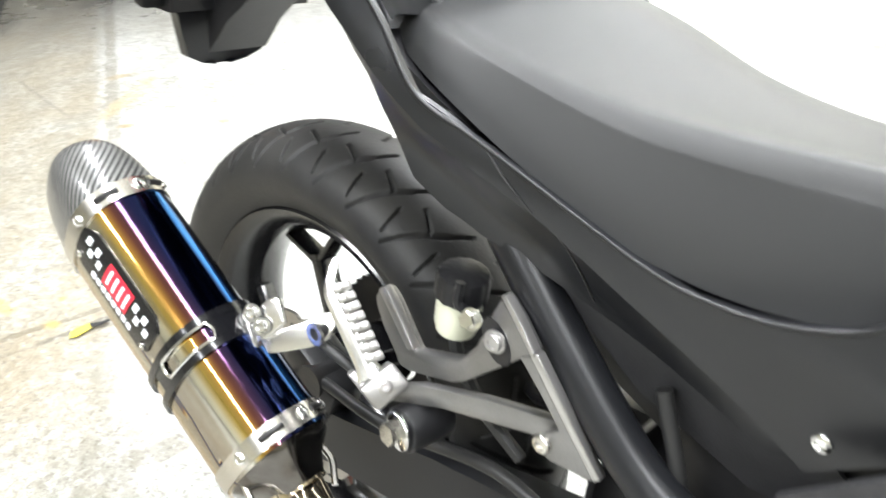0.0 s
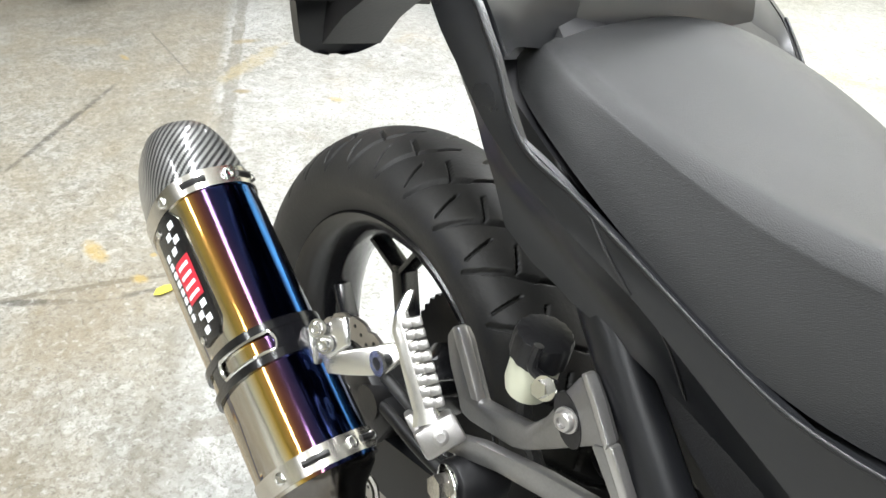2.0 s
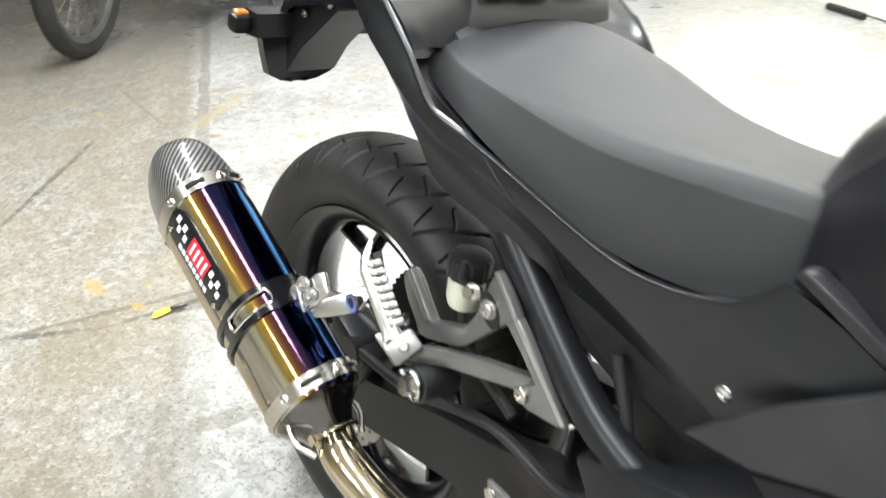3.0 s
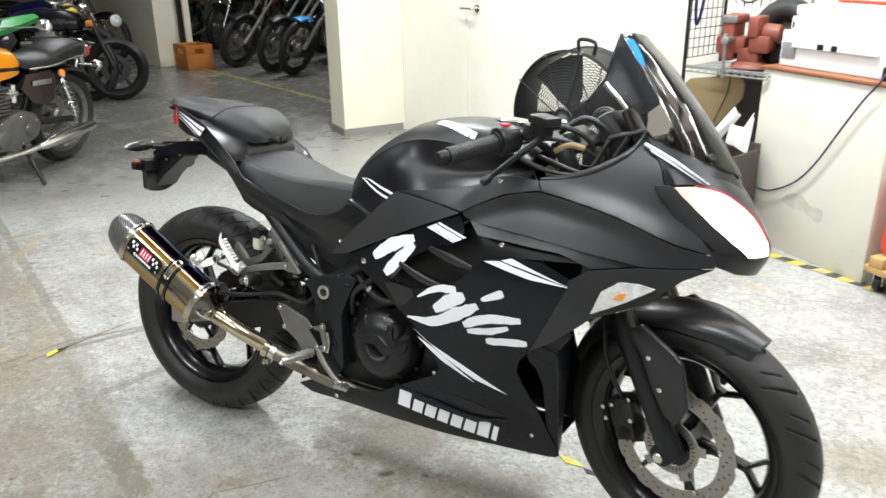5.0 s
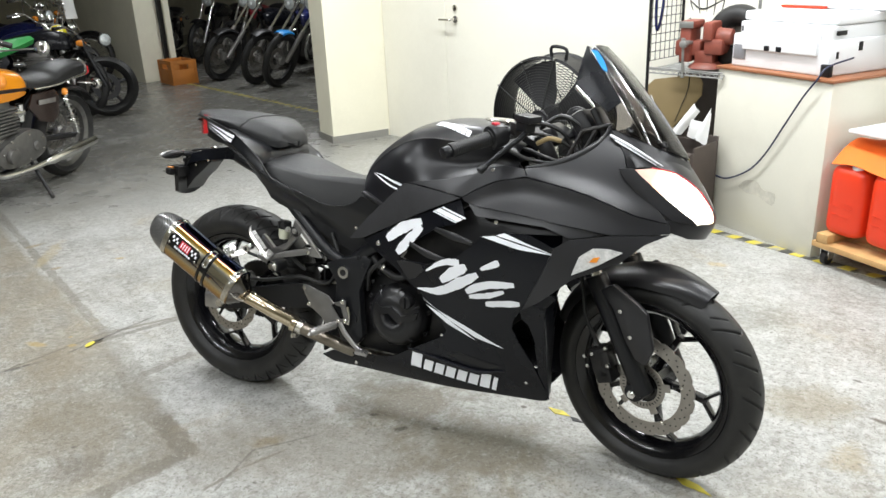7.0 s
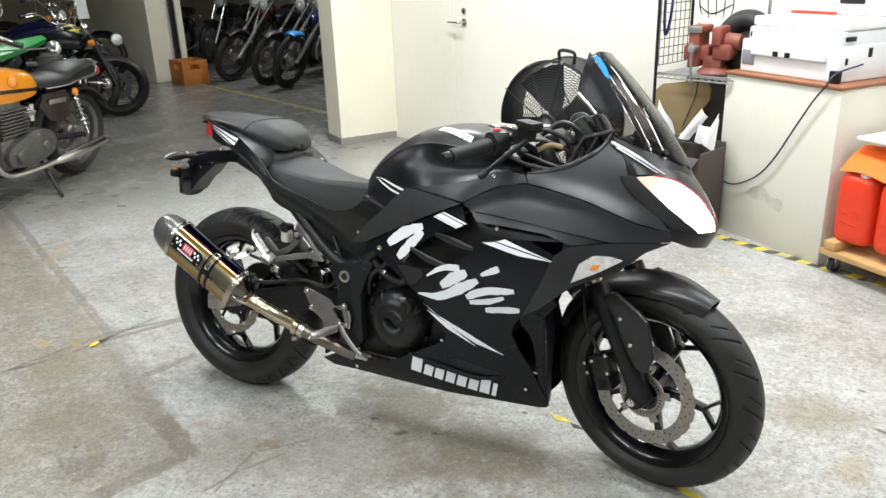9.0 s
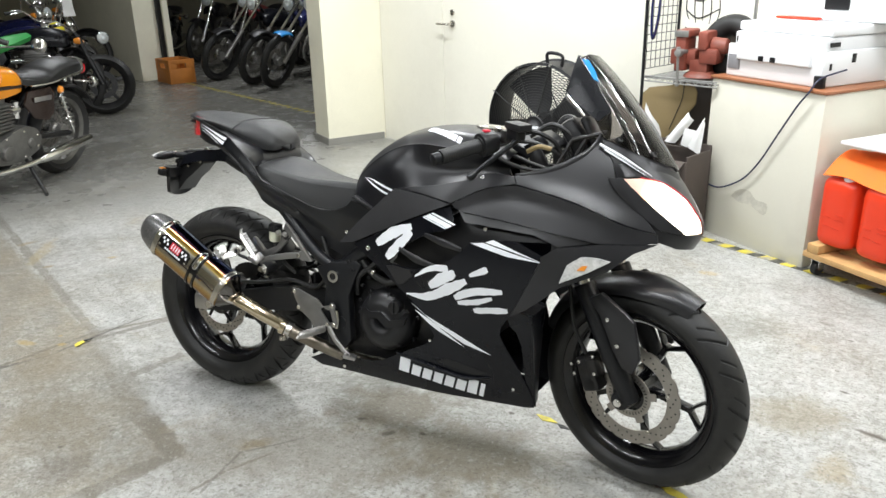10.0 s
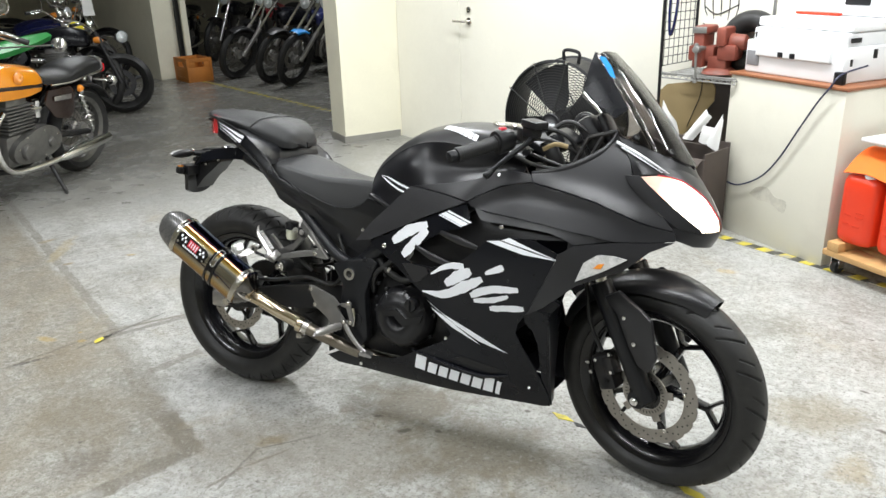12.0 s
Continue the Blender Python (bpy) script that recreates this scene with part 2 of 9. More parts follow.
    old = math_n("MULTIPLY", below, math_n("SUBTRACT", 1.0, side(0.173, -0.409, -0.18, -0.31)))
    fresh = math_n("SUBTRACT", 1.0, old)
    base = blend(math_n("MULTIPLY", fresh, ramp(tex(2.2, 8, 0.65), 0.30, 0.62)), base, (0.51, 0.525, 0.515), 0.55)
    band = math_n("MULTIPLY", old, math_n("SUBTRACT", 1.0, side(-0.80, -0.085, -0.93, 0.43)))
    base = blend(math_n("MULTIPLY", band, ramp(tex(8, 8), 0.35, 0.6)), base, (0.20, 0.195, 0.17), 0.35)
    base = blend(math_n("MULTIPLY", fresh, ramp(flakes(40), 0.60, 0.70)), base, (0.58, 0.58, 0.57), 0.26)
    base = blend(ramp(flakes(120), 0.76, 0.84), base, (0.15, 0.14, 0.11), 0.38)
    base = blend(math_n("MULTIPLY", ramp(tex(1.3, 7, 0.6, 0.6), 0.50, 0.66), ramp(tex(12, 8, 0.7), 0.38, 0.6)), base, (0.25, 0.215, 0.15), 0.28)
    tan = math_n("MULTIPLY", old, ramp(tex(3.1, 8, 0.65, 0.5), 0.34, 0.6))
    base = blend(tan, base, (0.25, 0.21, 0.14), 0.55)
    for p0, p1, wd, amount in (((-3.2, 1.19), (-0.765, 0.041), 0.022, 0.55), ((-0.765, 0.041), (-0.09, -0.328), 0.05, 0.35), ((-0.09, -0.328), (0.128, -0.432), 0.034, 0.8), ((0.128, -0.432), (0.045, -0.676), 0.032, 0.7), ((0.045, -0.676), (-0.06, -1.0), 0.032, 0.6), ((-0.375, -0.132), (-0.323, 0.057), 0.02, 0.5), ((0.302, -0.553), (0.330, -0.44), 0.006, 0.7), ((0.330, -0.44), (0.40, -0.30), 0.005, 0.6), ((-0.896, -0.317), (-0.80, 0.047), 0.008, 0.8), ((-0.80, 0.047), (-0.60, 0.32), 0.010, 0.7)):
        base = blend(math_n("MULTIPLY", strip_mask(p0, p1, wd), ramp(tex(17, 9, 0.75), 0.26, 0.50)), base, (0.145, 0.13, 0.098), min(1.0, amount * 1.1))
    base = blend(ramp(tex(2.6, 8, 0.62, 0.6), 0.60, 0.72), base, (0.36, 0.27, 0.11), 0.28)
    base = blend(ramp(tex(1.6, 9, 0.7, 0.8), 0.54, 0.68), base, (0.16, 0.155, 0.13), 0.42)
    base = blend(ramp(tex(9, 10, 0.75, 1.2), 0.66, 0.72), base, (0.08, 0.075, 0.06), 0.6)

    def spot(px, py, rx, ry, colour, amount, turn=0.0):
        """One stain with a ragged rim."""
        nonlocal base
        c, s = math.cos(turn), math.sin(turn)
        dx, dy = math_n("SUBTRACT", X, px), math_n("SUBTRACT", Y, py)
        u = math_n("ADD", math_n("MULTIPLY", dx, c / rx), math_n("MULTIPLY", dy, s / rx))
        v = math_n("SUBTRACT", math_n("MULTIPLY", dy, c / ry), math_n("MULTIPLY", dx, s / ry))
        d = math_n("ADD", math_n("MULTIPLY", u, u), math_n("MULTIPLY", v, v))
        d = math_n("ADD", d, math_n("MULTIPLY", math_n("SUBTRACT", tex(16, 9, 0.7), 0.5), 4.0))
        base = blend(math_n("SUBTRACT", 1.0, ramp(d, 0.2, 1.2)), base, colour, amount)

    OCHRE, GREY_STAIN, SOOT = (0.46, 0.32, 0.08), (0.15, 0.145, 0.12), (0.07, 0.065, 0.055)
    for px, py, rx, ry, colour, amount, turn in ((-1.85, 0.62, 0.22, 0.04, (0.36, 0.30, 0.17), 0.6, 2.2), (1.55, 1.15, 0.22, 0.12, GREY_STAIN, 0.45, 0.4), (1.38, 1.69, 0.05, 0.03, OCHRE, 0.4, 0.0), (0.45, 0.15, 0.16, 0.09, GREY_STAIN, 0.5, 0.2), (-1.66, -0.02, 0.30, 0.012, SOOT, 0.7, 2.40), (-0.86, -0.27, 0.12, 0.012, SOOT, 0.8, 1.05), (-0.76, 0.05, 0.22, 0.010, SOOT, 0.7, 1.40), (-0.9, 0.55, 0.2, 0.1, (0.30, 0.28, 0.22), 0.5, 0.5), (-2.6, 1.7, 0.25, 0.08, (0.50, 0.50, 0.47), 0.7, 1.9)):
        spot(px, py, rx, ry, colour, amount, turn)
    # Darkens the concrete gradually towards the back room.
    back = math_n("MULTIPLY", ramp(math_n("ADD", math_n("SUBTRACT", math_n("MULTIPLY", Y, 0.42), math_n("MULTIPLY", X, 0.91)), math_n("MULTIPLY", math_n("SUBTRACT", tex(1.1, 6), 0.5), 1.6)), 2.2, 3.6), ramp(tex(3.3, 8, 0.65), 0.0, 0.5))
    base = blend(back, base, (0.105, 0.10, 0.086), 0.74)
    vo = n.new("ShaderNodeTexVoronoi")
    vo.feature, vo.inputs["Scale"].default_value = "DISTANCE_TO_EDGE", 1.15
    mpv = n.new("ShaderNodeVectorMath")
    mpv.operation = "ADD"
    nz = n.new("ShaderNodeTexNoise")
    nz.inputs["Scale"].default_value, nz.inputs["Detail"].default_value = 4, 8
    l.new(co.outputs["Object"], nz.inputs["Vector"])
    l.new(co.outputs["Object"], mpv.inputs[0]), l.new(nz.outputs["Color"], mpv.inputs[1])
    l.new(mpv.outputs[0], vo.inputs["Vector"])
    pit = n.new("ShaderNodeTexVoronoi")
    pit.inputs["Scale"].default_value = 26
    l.new(co.outputs["Object"], pit.inputs["Vector"])
    base = blend(math_n("MULTIPLY", math_n("SUBTRACT", 1.0, ramp(pit.outputs["Distance"], 0.06, 0.13)), ramp(tex(2.4, 6), 0.52, 0.62)), base, (0.06, 0.055, 0.045), 0.75)
    crack = math_n("MULTIPLY", math_n("SUBTRACT", 1.0, ramp(vo.outputs["Distance"], 0.001, 0.006)), ramp(tex(1.7), 0.5, 0.6))
    base = blend(crack, base, (0.12, 0.11, 0.09), 0.5)
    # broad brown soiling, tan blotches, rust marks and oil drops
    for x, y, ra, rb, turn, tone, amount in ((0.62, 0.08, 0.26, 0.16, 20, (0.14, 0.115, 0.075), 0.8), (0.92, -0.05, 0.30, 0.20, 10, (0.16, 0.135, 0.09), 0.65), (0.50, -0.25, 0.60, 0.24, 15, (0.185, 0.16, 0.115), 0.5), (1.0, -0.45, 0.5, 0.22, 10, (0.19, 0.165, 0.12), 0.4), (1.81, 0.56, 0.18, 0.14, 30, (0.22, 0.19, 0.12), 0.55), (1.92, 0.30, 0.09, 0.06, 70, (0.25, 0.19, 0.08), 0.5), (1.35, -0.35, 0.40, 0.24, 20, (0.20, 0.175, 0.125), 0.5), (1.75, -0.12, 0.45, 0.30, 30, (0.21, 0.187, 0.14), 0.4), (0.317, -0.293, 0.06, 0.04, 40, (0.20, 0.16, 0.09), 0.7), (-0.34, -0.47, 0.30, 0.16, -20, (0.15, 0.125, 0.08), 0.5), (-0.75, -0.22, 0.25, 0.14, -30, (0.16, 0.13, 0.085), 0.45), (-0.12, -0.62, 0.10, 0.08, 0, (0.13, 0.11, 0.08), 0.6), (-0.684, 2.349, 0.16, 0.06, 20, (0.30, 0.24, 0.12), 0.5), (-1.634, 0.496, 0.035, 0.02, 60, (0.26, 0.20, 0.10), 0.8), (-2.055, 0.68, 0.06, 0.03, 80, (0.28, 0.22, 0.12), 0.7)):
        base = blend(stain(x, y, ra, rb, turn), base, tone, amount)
    for x, y, ra, rb, turn in ((-1.438, 0.717, 0.035, 0.018, 40), (-2.094, 0.268, 0.04, 0.012, 10), (-0.829, -0.073, 0.022, 0.016, 30), (-0.972, -0.121, 0.055, 0.022, 10), (-0.90, -0.02, 0.012, 0.009, 0)):
        base = blend(stain(x, y, ra, rb, turn), base, (0.40, 0.28, 0.075), 0.6)
    for x, y, ra, rb, turn in ((0.547, -0.032, 0.017, 0.011, 30), (0.67, -0.068, 0.026, 0.014, 50), (0.769, -0.026, 0.015, 0.009, 10), (0.416, -0.469, 0.010, 0.006, 0), (-0.227, -0.558, 0.010, 0.007, 20), (-0.819, 0.274, 0.018, 0.006, 10), (1.951, 0.778, 0.018, 0.008, -20), (1.968, 1.197, 0.014, 0.007, 0), (-1.662, 1.102, 0.016, 0.009, 0), (2.03, 0.537, 0.07, 0.014, -18), (1.25, -0.62, 0.009, 0.006, 0), (0.98, 0.20, 0.010, 0.007, 0)):
        base = blend(stain(x, y, ra, rb, turn), base, (0.06, 0.05, 0.036), 0.85)
    for p0, p1, wd in (((-2.29, 0.423), (-1.853, 0.404), 0.004), ((-0.747, 0.018), (-0.609, 0.268), 0.016), ((0.332, -0.541), (0.308, -0.346), 0.005), ((0.308, -0.346), (0.44, -0.20), 0.004)):
        base = blend(strip_mask(p0, p1, wd), base, (0.12, 0.11, 0.09), 0.6)
    base = blend(ramp(tex(75, 4, 0.7), 0.56, 0.63), base, (0.10, 0.09, 0.07), 0.62)
    base = blend(ramp(tex(64, 5, 0.75, 0.4), 0.57, 0.64), base, (0.52, 0.52, 0.50), 0.38)
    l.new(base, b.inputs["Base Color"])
    rg = n.new("ShaderNodeMapRange")
    rg.inputs["To Min"].default_value, rg.inputs["To Max"].default_value = 0.22, 0.52
    l.new(tex(7, 8), rg.inputs["Value"])
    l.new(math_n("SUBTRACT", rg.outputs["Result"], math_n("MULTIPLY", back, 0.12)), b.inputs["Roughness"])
    bp = n.new("ShaderNodeBump")
    bp.inputs["Strength"].default_value, bp.inputs["Distance"].default_value = 0.6, 0.005
    l.new(tex(60, 6, 0.7), bp.inputs["Height"])
    l.new(bp.outputs["Normal"], b.inputs["Normal"])
    return m


CONCRETE = concrete()
WALL = material("cream_wall_paint", (0.80, 0.77, 0.62), 0.6, vary=0.05, scale=3, fine=60, bump=0.05, dirt=(0.45, 0.42, 0.33), dirt_amount=0.25)
WALL_WHITE = material("white_door_paint", (0.82, 0.80, 0.70), 0.45, vary=0.04, scale=2, fine=40, dirt=(0.5, 0.47, 0.38), dirt_amount=0.2)
SKIRTING = material("grey_skirting", (0.25, 0.245, 0.22), 0.5, scale=6, dirt=(0.12, 0.11, 0.1), dirt_amount=0.5)
CEIL = material("ceiling_board", (0.72, 0.72, 0.69), 0.8, scale=2, vary=0.05)
WHITE_PLASTIC = material("white_plastic", (0.80, 0.81, 0.82), 0.42, vary=0.03, scale=5)
MATTE = material("matte_black_paint", (0.015, 0.015, 0.017), 0.33, vary=0.12, scale=12, fine=900, bump=0.02)
TAIL_PAINT = material("satin_tail_paint", (0.0075, 0.008, 0.0095), 0.29, vary=0.12, scale=12, fine=900, bump=0.02, spec=0.5)
SATIN = material("satin_black_paint", (0.004, 0.0045, 0.007), 0.28, vary=0.15, scale=10, fine=500, spec=0.30)
TANK = material("tank_black_paint", (0.008, 0.008, 0.010), 0.31, vary=0.1, scale=9, fine=600)
TEXTURED = material("textured_black_plastic", (0.024, 0.024, 0.026), 0.5, vary=0.25, scale=30, fine=700, bump=0.35, spec=0.4)
PLASTIC = material("black_plastic", (0.009, 0.009, 0.010), 0.40, spec=0.35, vary=0.2, scale=20, fine=300, bump=0.08)
VINYL = material("seat_vinyl", (0.024, 0.0245, 0.0250), 0.48, spec=0.4, vary=0.1, scale=9, fine=1500, bump=0.30)
SEAT_BLACK = material("old_seat_vinyl", (0.012, 0.012, 0.012), 0.42, vary=0.15, scale=12, fine=600, bump=0.15)
RACK_SHADE = material("rack_shade_brown", (0.035, 0.027, 0.022), 0.6, vary=0.2, scale=6)
FRAME = material("frame_satin_black", (0.009, 0.0095, 0.011), 0.36, spec=0.32, vary=0.1, scale=20, fine=400, bump=0.05)
RUBBER = material("tyre_rubber", (0.017, 0.0168, 0.0163), 0.50, spec=0.42, vary=0.25, scale=22, fine=260, bump=0.15, dirt=(0.06, 0.057, 0.052), dirt_amount=0.3)


def road_rubber():
    m = RUBBER.copy()
    m.name = "road_tyre_rubber"
    n, l = m.node_tree.nodes, m.node_tree.links
    b = n["Principled BSDF"]
    src = b.inputs["Base Color"].links[0].from_socket
    at, mx = n.new("ShaderNodeAttribute"), n.new("ShaderNodeMix")
    at.attribute_name = "groove_shade"
    mx.data_type = "RGBA"
    # Near-black painted into the grooves as their shade.
    mx.inputs["A"].default_value = (0.006, 0.006, 0.006, 1)
    l.new(at.outputs["Fac"], mx.inputs["Factor"]), l.new(src, mx.inputs["B"]), l.new(mx.outputs["Result"], b.inputs["Base Color"])
    return m


def ribbed_plastic():
    """The textured plastic with fine slanted ribs moulded in."""
    m = TEXTURED.copy()
    m.name = "ribbed_black_plastic"
    n, l = m.node_tree.nodes, m.node_tree.links
    co, mp, wv, bp = n.new("ShaderNodeTexCoord"), n.new("ShaderNodeMapping"), n.new("ShaderNodeTexWave"), n.new("ShaderNodeBump")
    mp.inputs["Rotation"].default_value = (0, radians(22), 0)
    wv.bands_direction = "Z"
    wv.inputs["Scale"].default_value, wv.inputs["Distortion"].default_value, wv.inputs["Detail"].default_value = 120, 3.0, 3
    bp.inputs["Strength"].default_value, bp.inputs["Distance"].default_value = 0.14, 0.002
    l.new(co.outputs["Object"], mp.inputs["Vector"]), l.new(mp.outputs["Vector"], wv.inputs["Vector"]), l.new(wv.outputs["Fac"], bp.inputs["Height"])
    b = n["Principled BSDF"]
    l.new(b.inputs["Normal"].links[0].from_socket, bp.inputs["Normal"])
    l.new(bp.outputs["Normal"], b.inputs["Normal"])
    return m


RIBBED = ribbed_plastic()
ROAD_RUBBER = road_rubber()
RIM_BLACK = material("gloss_black_rim", (0.005, 0.005, 0.006), 0.18, vary=0.1, scale=15)
DARK = material("dark_oily_metal", (0.014, 0.014, 0.015), 0.42, metal=0.3, vary=0.4, scale=25, bump=0.1, dirt=(0.06, 0.05, 0.04), dirt_amount=0.4)
ENGINE = material("engine_cover_black", (0.010, 0.010, 0.011), 0.32, spec=0.4, vary=0.2, scale=30, fine=500, bump=0.08)
ALU = material("cast_aluminium", (0.42, 0.41, 0.40), 0.34, metal=0.85, vary=0.15, scale=24, fine=500, bump=0.10, dirt=(0.2, 0.19, 0.17), dirt_amount=0.3)
CAST_DARK = material("dark_cast_aluminium", (0.22, 0.216, 0.212), 0.36, metal=0.8, vary=0.2, scale=24, fine=500, bump=0.10)
CHROME = material("chrome", (0.82, 0.82, 0.81), 0.12, metal=1.0, vary=0.06, scale=12, dirt=(0.35, 0.32, 0.28), dirt_amount=0.3)
STEEL = material("stainless_steel", (0.62, 0.60, 0.56), 0.24, metal=1.0, vary=0.12, scale=26, fine=300)
DISC = material("brake_disc_steel", (0.36, 0.34, 0.31), 0.38, metal=0.9, vary=0.15, scale=40, fine=600)
PIPE = material("straw_heated_pipe", (0.62, 0.53, 0.39), 0.13, metal=1.0, vary=0.22, scale=7, fine=200, dirt=(0.34, 0.22, 0.12), dirt_amount=0.6)
PIPE_DULL = material("dull_heated_pipe", (0.25, 0.225, 0.185), 0.38, metal=0.95, vary=0.3, scale=9, fine=200, dirt=(0.12, 0.08, 0.05), dirt_amount=0.6)
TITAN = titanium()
CARBON = carbon()
WHITE_DECAL = material("white_vinyl_decal", (0.88, 0.90, 0.94), 0.32, vary=0.04, scale=20)
RED_DECAL = material("red_decal", (0.55, 0.02, 0.04), 0.4, vary=0.05, scale=20)
BLACK_DECAL = material("black_badge", (0.006, 0.006, 0.007), 0.25, vary=0.1, scale=20)
RED_LENS = material("red_lens", (0.62, 0.012, 0.02), 0.15, vary=0.08, scale=20, coat=0.6)
AMBER = material("amber_lens", (0.75, 0.26, 0.03), 0.2, vary=0.08, scale=20, coat=0.5)
CLEAR_LENS = material("clear_lens", (0.82, 0.83, 0.82), 0.12, metal=0.3, vary=0.5, scale=75, coat=0.7)


def lit_lamp(x, y, z, reach):
    """A lit lens: white over the bulb, falling to a warm glow towards its rim."""
    m = bpy.data.materials.new("lit_headlamp")
    m.use_nodes = True
    n, l = m.node_tree.nodes, m.node_tree.links
    b = n["Principled BSDF"]
    co, off, ln, r, st = n.new("ShaderNodeTexCoord"), n.new("ShaderNodeVectorMath"), n.new("ShaderNodeVectorMath"), n.new("ShaderNodeValToRGB"), n.new("ShaderNodeMapRange")
    off.operation, ln.operation = "SUBTRACT", "LENGTH"
    off.inputs[1].default_value = (x, y, z)
    l.new(co.outputs["Object"], off.inputs[0]), l.new(off.outputs[0], ln.inputs[0])
    st.inputs["From Min"].default_value, st.inputs["From Max"].default_value = 0.0, reach
    l.new(ln.outputs["Value"], st.inputs["Value"]), l.new(st.outputs["Result"], r.inputs["Fac"])
    el = r.color_ramp.elements
    el[0].position, el[0].color = 0.0, (1.0, 0.93, 0.84, 1)
    el[1].position, el[1].color = 1.0, (0.10, 0.035, 0.012, 1)
    for p, c in ((0.62, (0.9, 0.78, 0.62, 1)), (0.80, (0.42, 0.22, 0.12, 1))):
        el.new(p).color = c
    l.new(r.outputs["Color"], b.inputs["Emission Color"])
    b.inputs["Emission Strength"].default_value = 6.0
    b.inputs["Base Color"].default_value, b.inputs["Roughness"].default_value = (0.6, 0.58, 0.55, 1), 0.12
    return m


LAMP_ON = lit_lamp(1.475, -0.075, 0.795, 0.115)


def clear_screen():
    """A thin tinted sheet: it lets most light through and mirrors the lamps by its gloss."""
    m = bpy.data.materials.new("tinted_screen")
    m.use_nodes = True
    n, l = m.node_tree.nodes, m.node_tree.links
    n.remove(n["Principled BSDF"])
    out = n["Material Output"]
    thru, gloss, mx, fr = n.new("ShaderNodeBsdfTransparent"), n.new("ShaderNodeBsdfGlossy"), n.new("ShaderNodeMixShader"), n.new("ShaderNodeFresnel")
    thru.inputs["Color"].default_value = (0.72, 0.695, 0.69, 1)
    gloss.inputs["Roughness"].default_value = 0.05
    fr.inputs["IOR"].default_value = 1.62
    co, sway, relief = n.new("ShaderNodeTexCoord"), n.new("ShaderNodeTexNoise"), n.new("ShaderNodeBump")
    sway.inputs["Scale"].default_value, sway.inputs["Detail"].default_value = 9, 1
    relief.inputs["Strength"].default_value, relief.inputs["Distance"].default_value = 0.06, 0.03
    l.new(co.outputs["Object"], sway.inputs["Vector"]), l.new(sway.outputs["Fac"], relief.inputs["Height"])
    l.new(relief.outputs["Normal"], gloss.inputs["Normal"])
    l.new(fr.outputs[0], mx.inputs[0]), l.new(thru.outputs[0], mx.inputs[1]), l.new(gloss.outputs[0], mx.inputs[2])
    l.new(mx.outputs[0], out.inputs["Surface"])
    return m


SMOKE = clear_screen()
FLUID = material("cloudy_reservoir", (0.62, 0.63, 0.50), 0.35, vary=0.06, scale=30)
CRATE = material("orange_crate_plastic", (0.50, 0.18, 0.03), 0.55, vary=0.15, scale=8, dirt=(0.2, 0.09, 0.03), dirt_amount=0.4)
JERRY = material("red_jerry_plastic", (0.72, 0.045, 0.012), 0.34, vary=0.06, scale=6, fine=150, bump=0.04)
ORANGE_CLOTH = material("orange_cloth", (0.85, 0.16, 0.015), 0.75, vary=0.1, scale=18, bump=0.2)
TIMBER = material("pine_timber", (0.50, 0.30, 0.12), 0.6, vary=0.25, scale=14, fine=120, bump=0.15)
WOOD_EDGE = material("brown_edge_veneer", (0.28, 0.11, 0.05), 0.45, vary=0.15, scale=12)
CABINET = material("cream_laminate", (0.66, 0.64, 0.55), 0.42, vary=0.04, scale=3, fine=80, dirt=(0.36, 0.34, 0.28), dirt_amount=0.22)
VISE_RED = material("worn_red_paint", (0.22, 0.055, 0.035), 0.5, vary=0.4, scale=14, bump=0.2, dirt=(0.13, 0.08, 0.06), dirt_amount=0.7)
CARD = material("brown_cardboard", (0.27, 0.20, 0.095), 0.8, vary=0.12, scale=6)
PAPER = material("white_paper", (0.78, 0.78, 0.76), 0.75, vary=0.05, scale=8)
YELLOW_BOX = material("yellow_box", (0.72, 0.66, 0.16), 0.6, vary=0.1, scale=8)
WIRE = material("black_wire", (0.012, 0.012, 0.012), 0.5, vary=0.2, scale=40)
BLUE_WIRE = material("dark_blue_cable", (0.02, 0.025, 0.06), 0.45, vary=0.2, scale=40)
GOLD_TANK = material("orange_tank_paint", (0.70, 0.25, 0.01), 0.22, vary=0.08, scale=6, coat=0.7)
BROWN_PANEL = material("dark_brown_paint", (0.022, 0.011, 0.008), 0.25, vary=0.1, scale=8, coat=0.5)
GREEN_PAINT = material("green_plastic", (0.03, 0.36, 0.07), 0.35, vary=0.08, scale=8)
BLUE_PAINT = material("blue_paint", (0.02, 0.07, 0.45), 0.3, vary=0.1, scale=8, coat=0.5)
SKY_BLUE = material("sky_blue_paint", (0.02, 0.30, 0.75), 0.3, vary=0.1, scale=8, coat=0.4)
NAVY = material("navy_paint", (0.01, 0.014, 0.07), 0.25, vary=0.1, scale=8, coat=0.5)
MAROON = material("maroon_paint", (0.22, 0.015, 0.02), 0.3, vary=0.1, scale=8, coat=0.5)
YELLOW_LENS = material("yellow_headlamp_glass", (0.80, 0.70, 0.03), 0.15, vary=0.15, scale=30, coat=0.6)
LAMP_GLASS = material("headlamp_glass", (0.66, 0.70, 0.70), 0.12, metal=0.3, vary=0.4, scale=50, coat=0.6)
TAPE = hazard()
SCRAP_YELLOW = material("yellow_scrap", (0.62, 0.52, 0.06), 0.6, vary=0.2, scale=40)
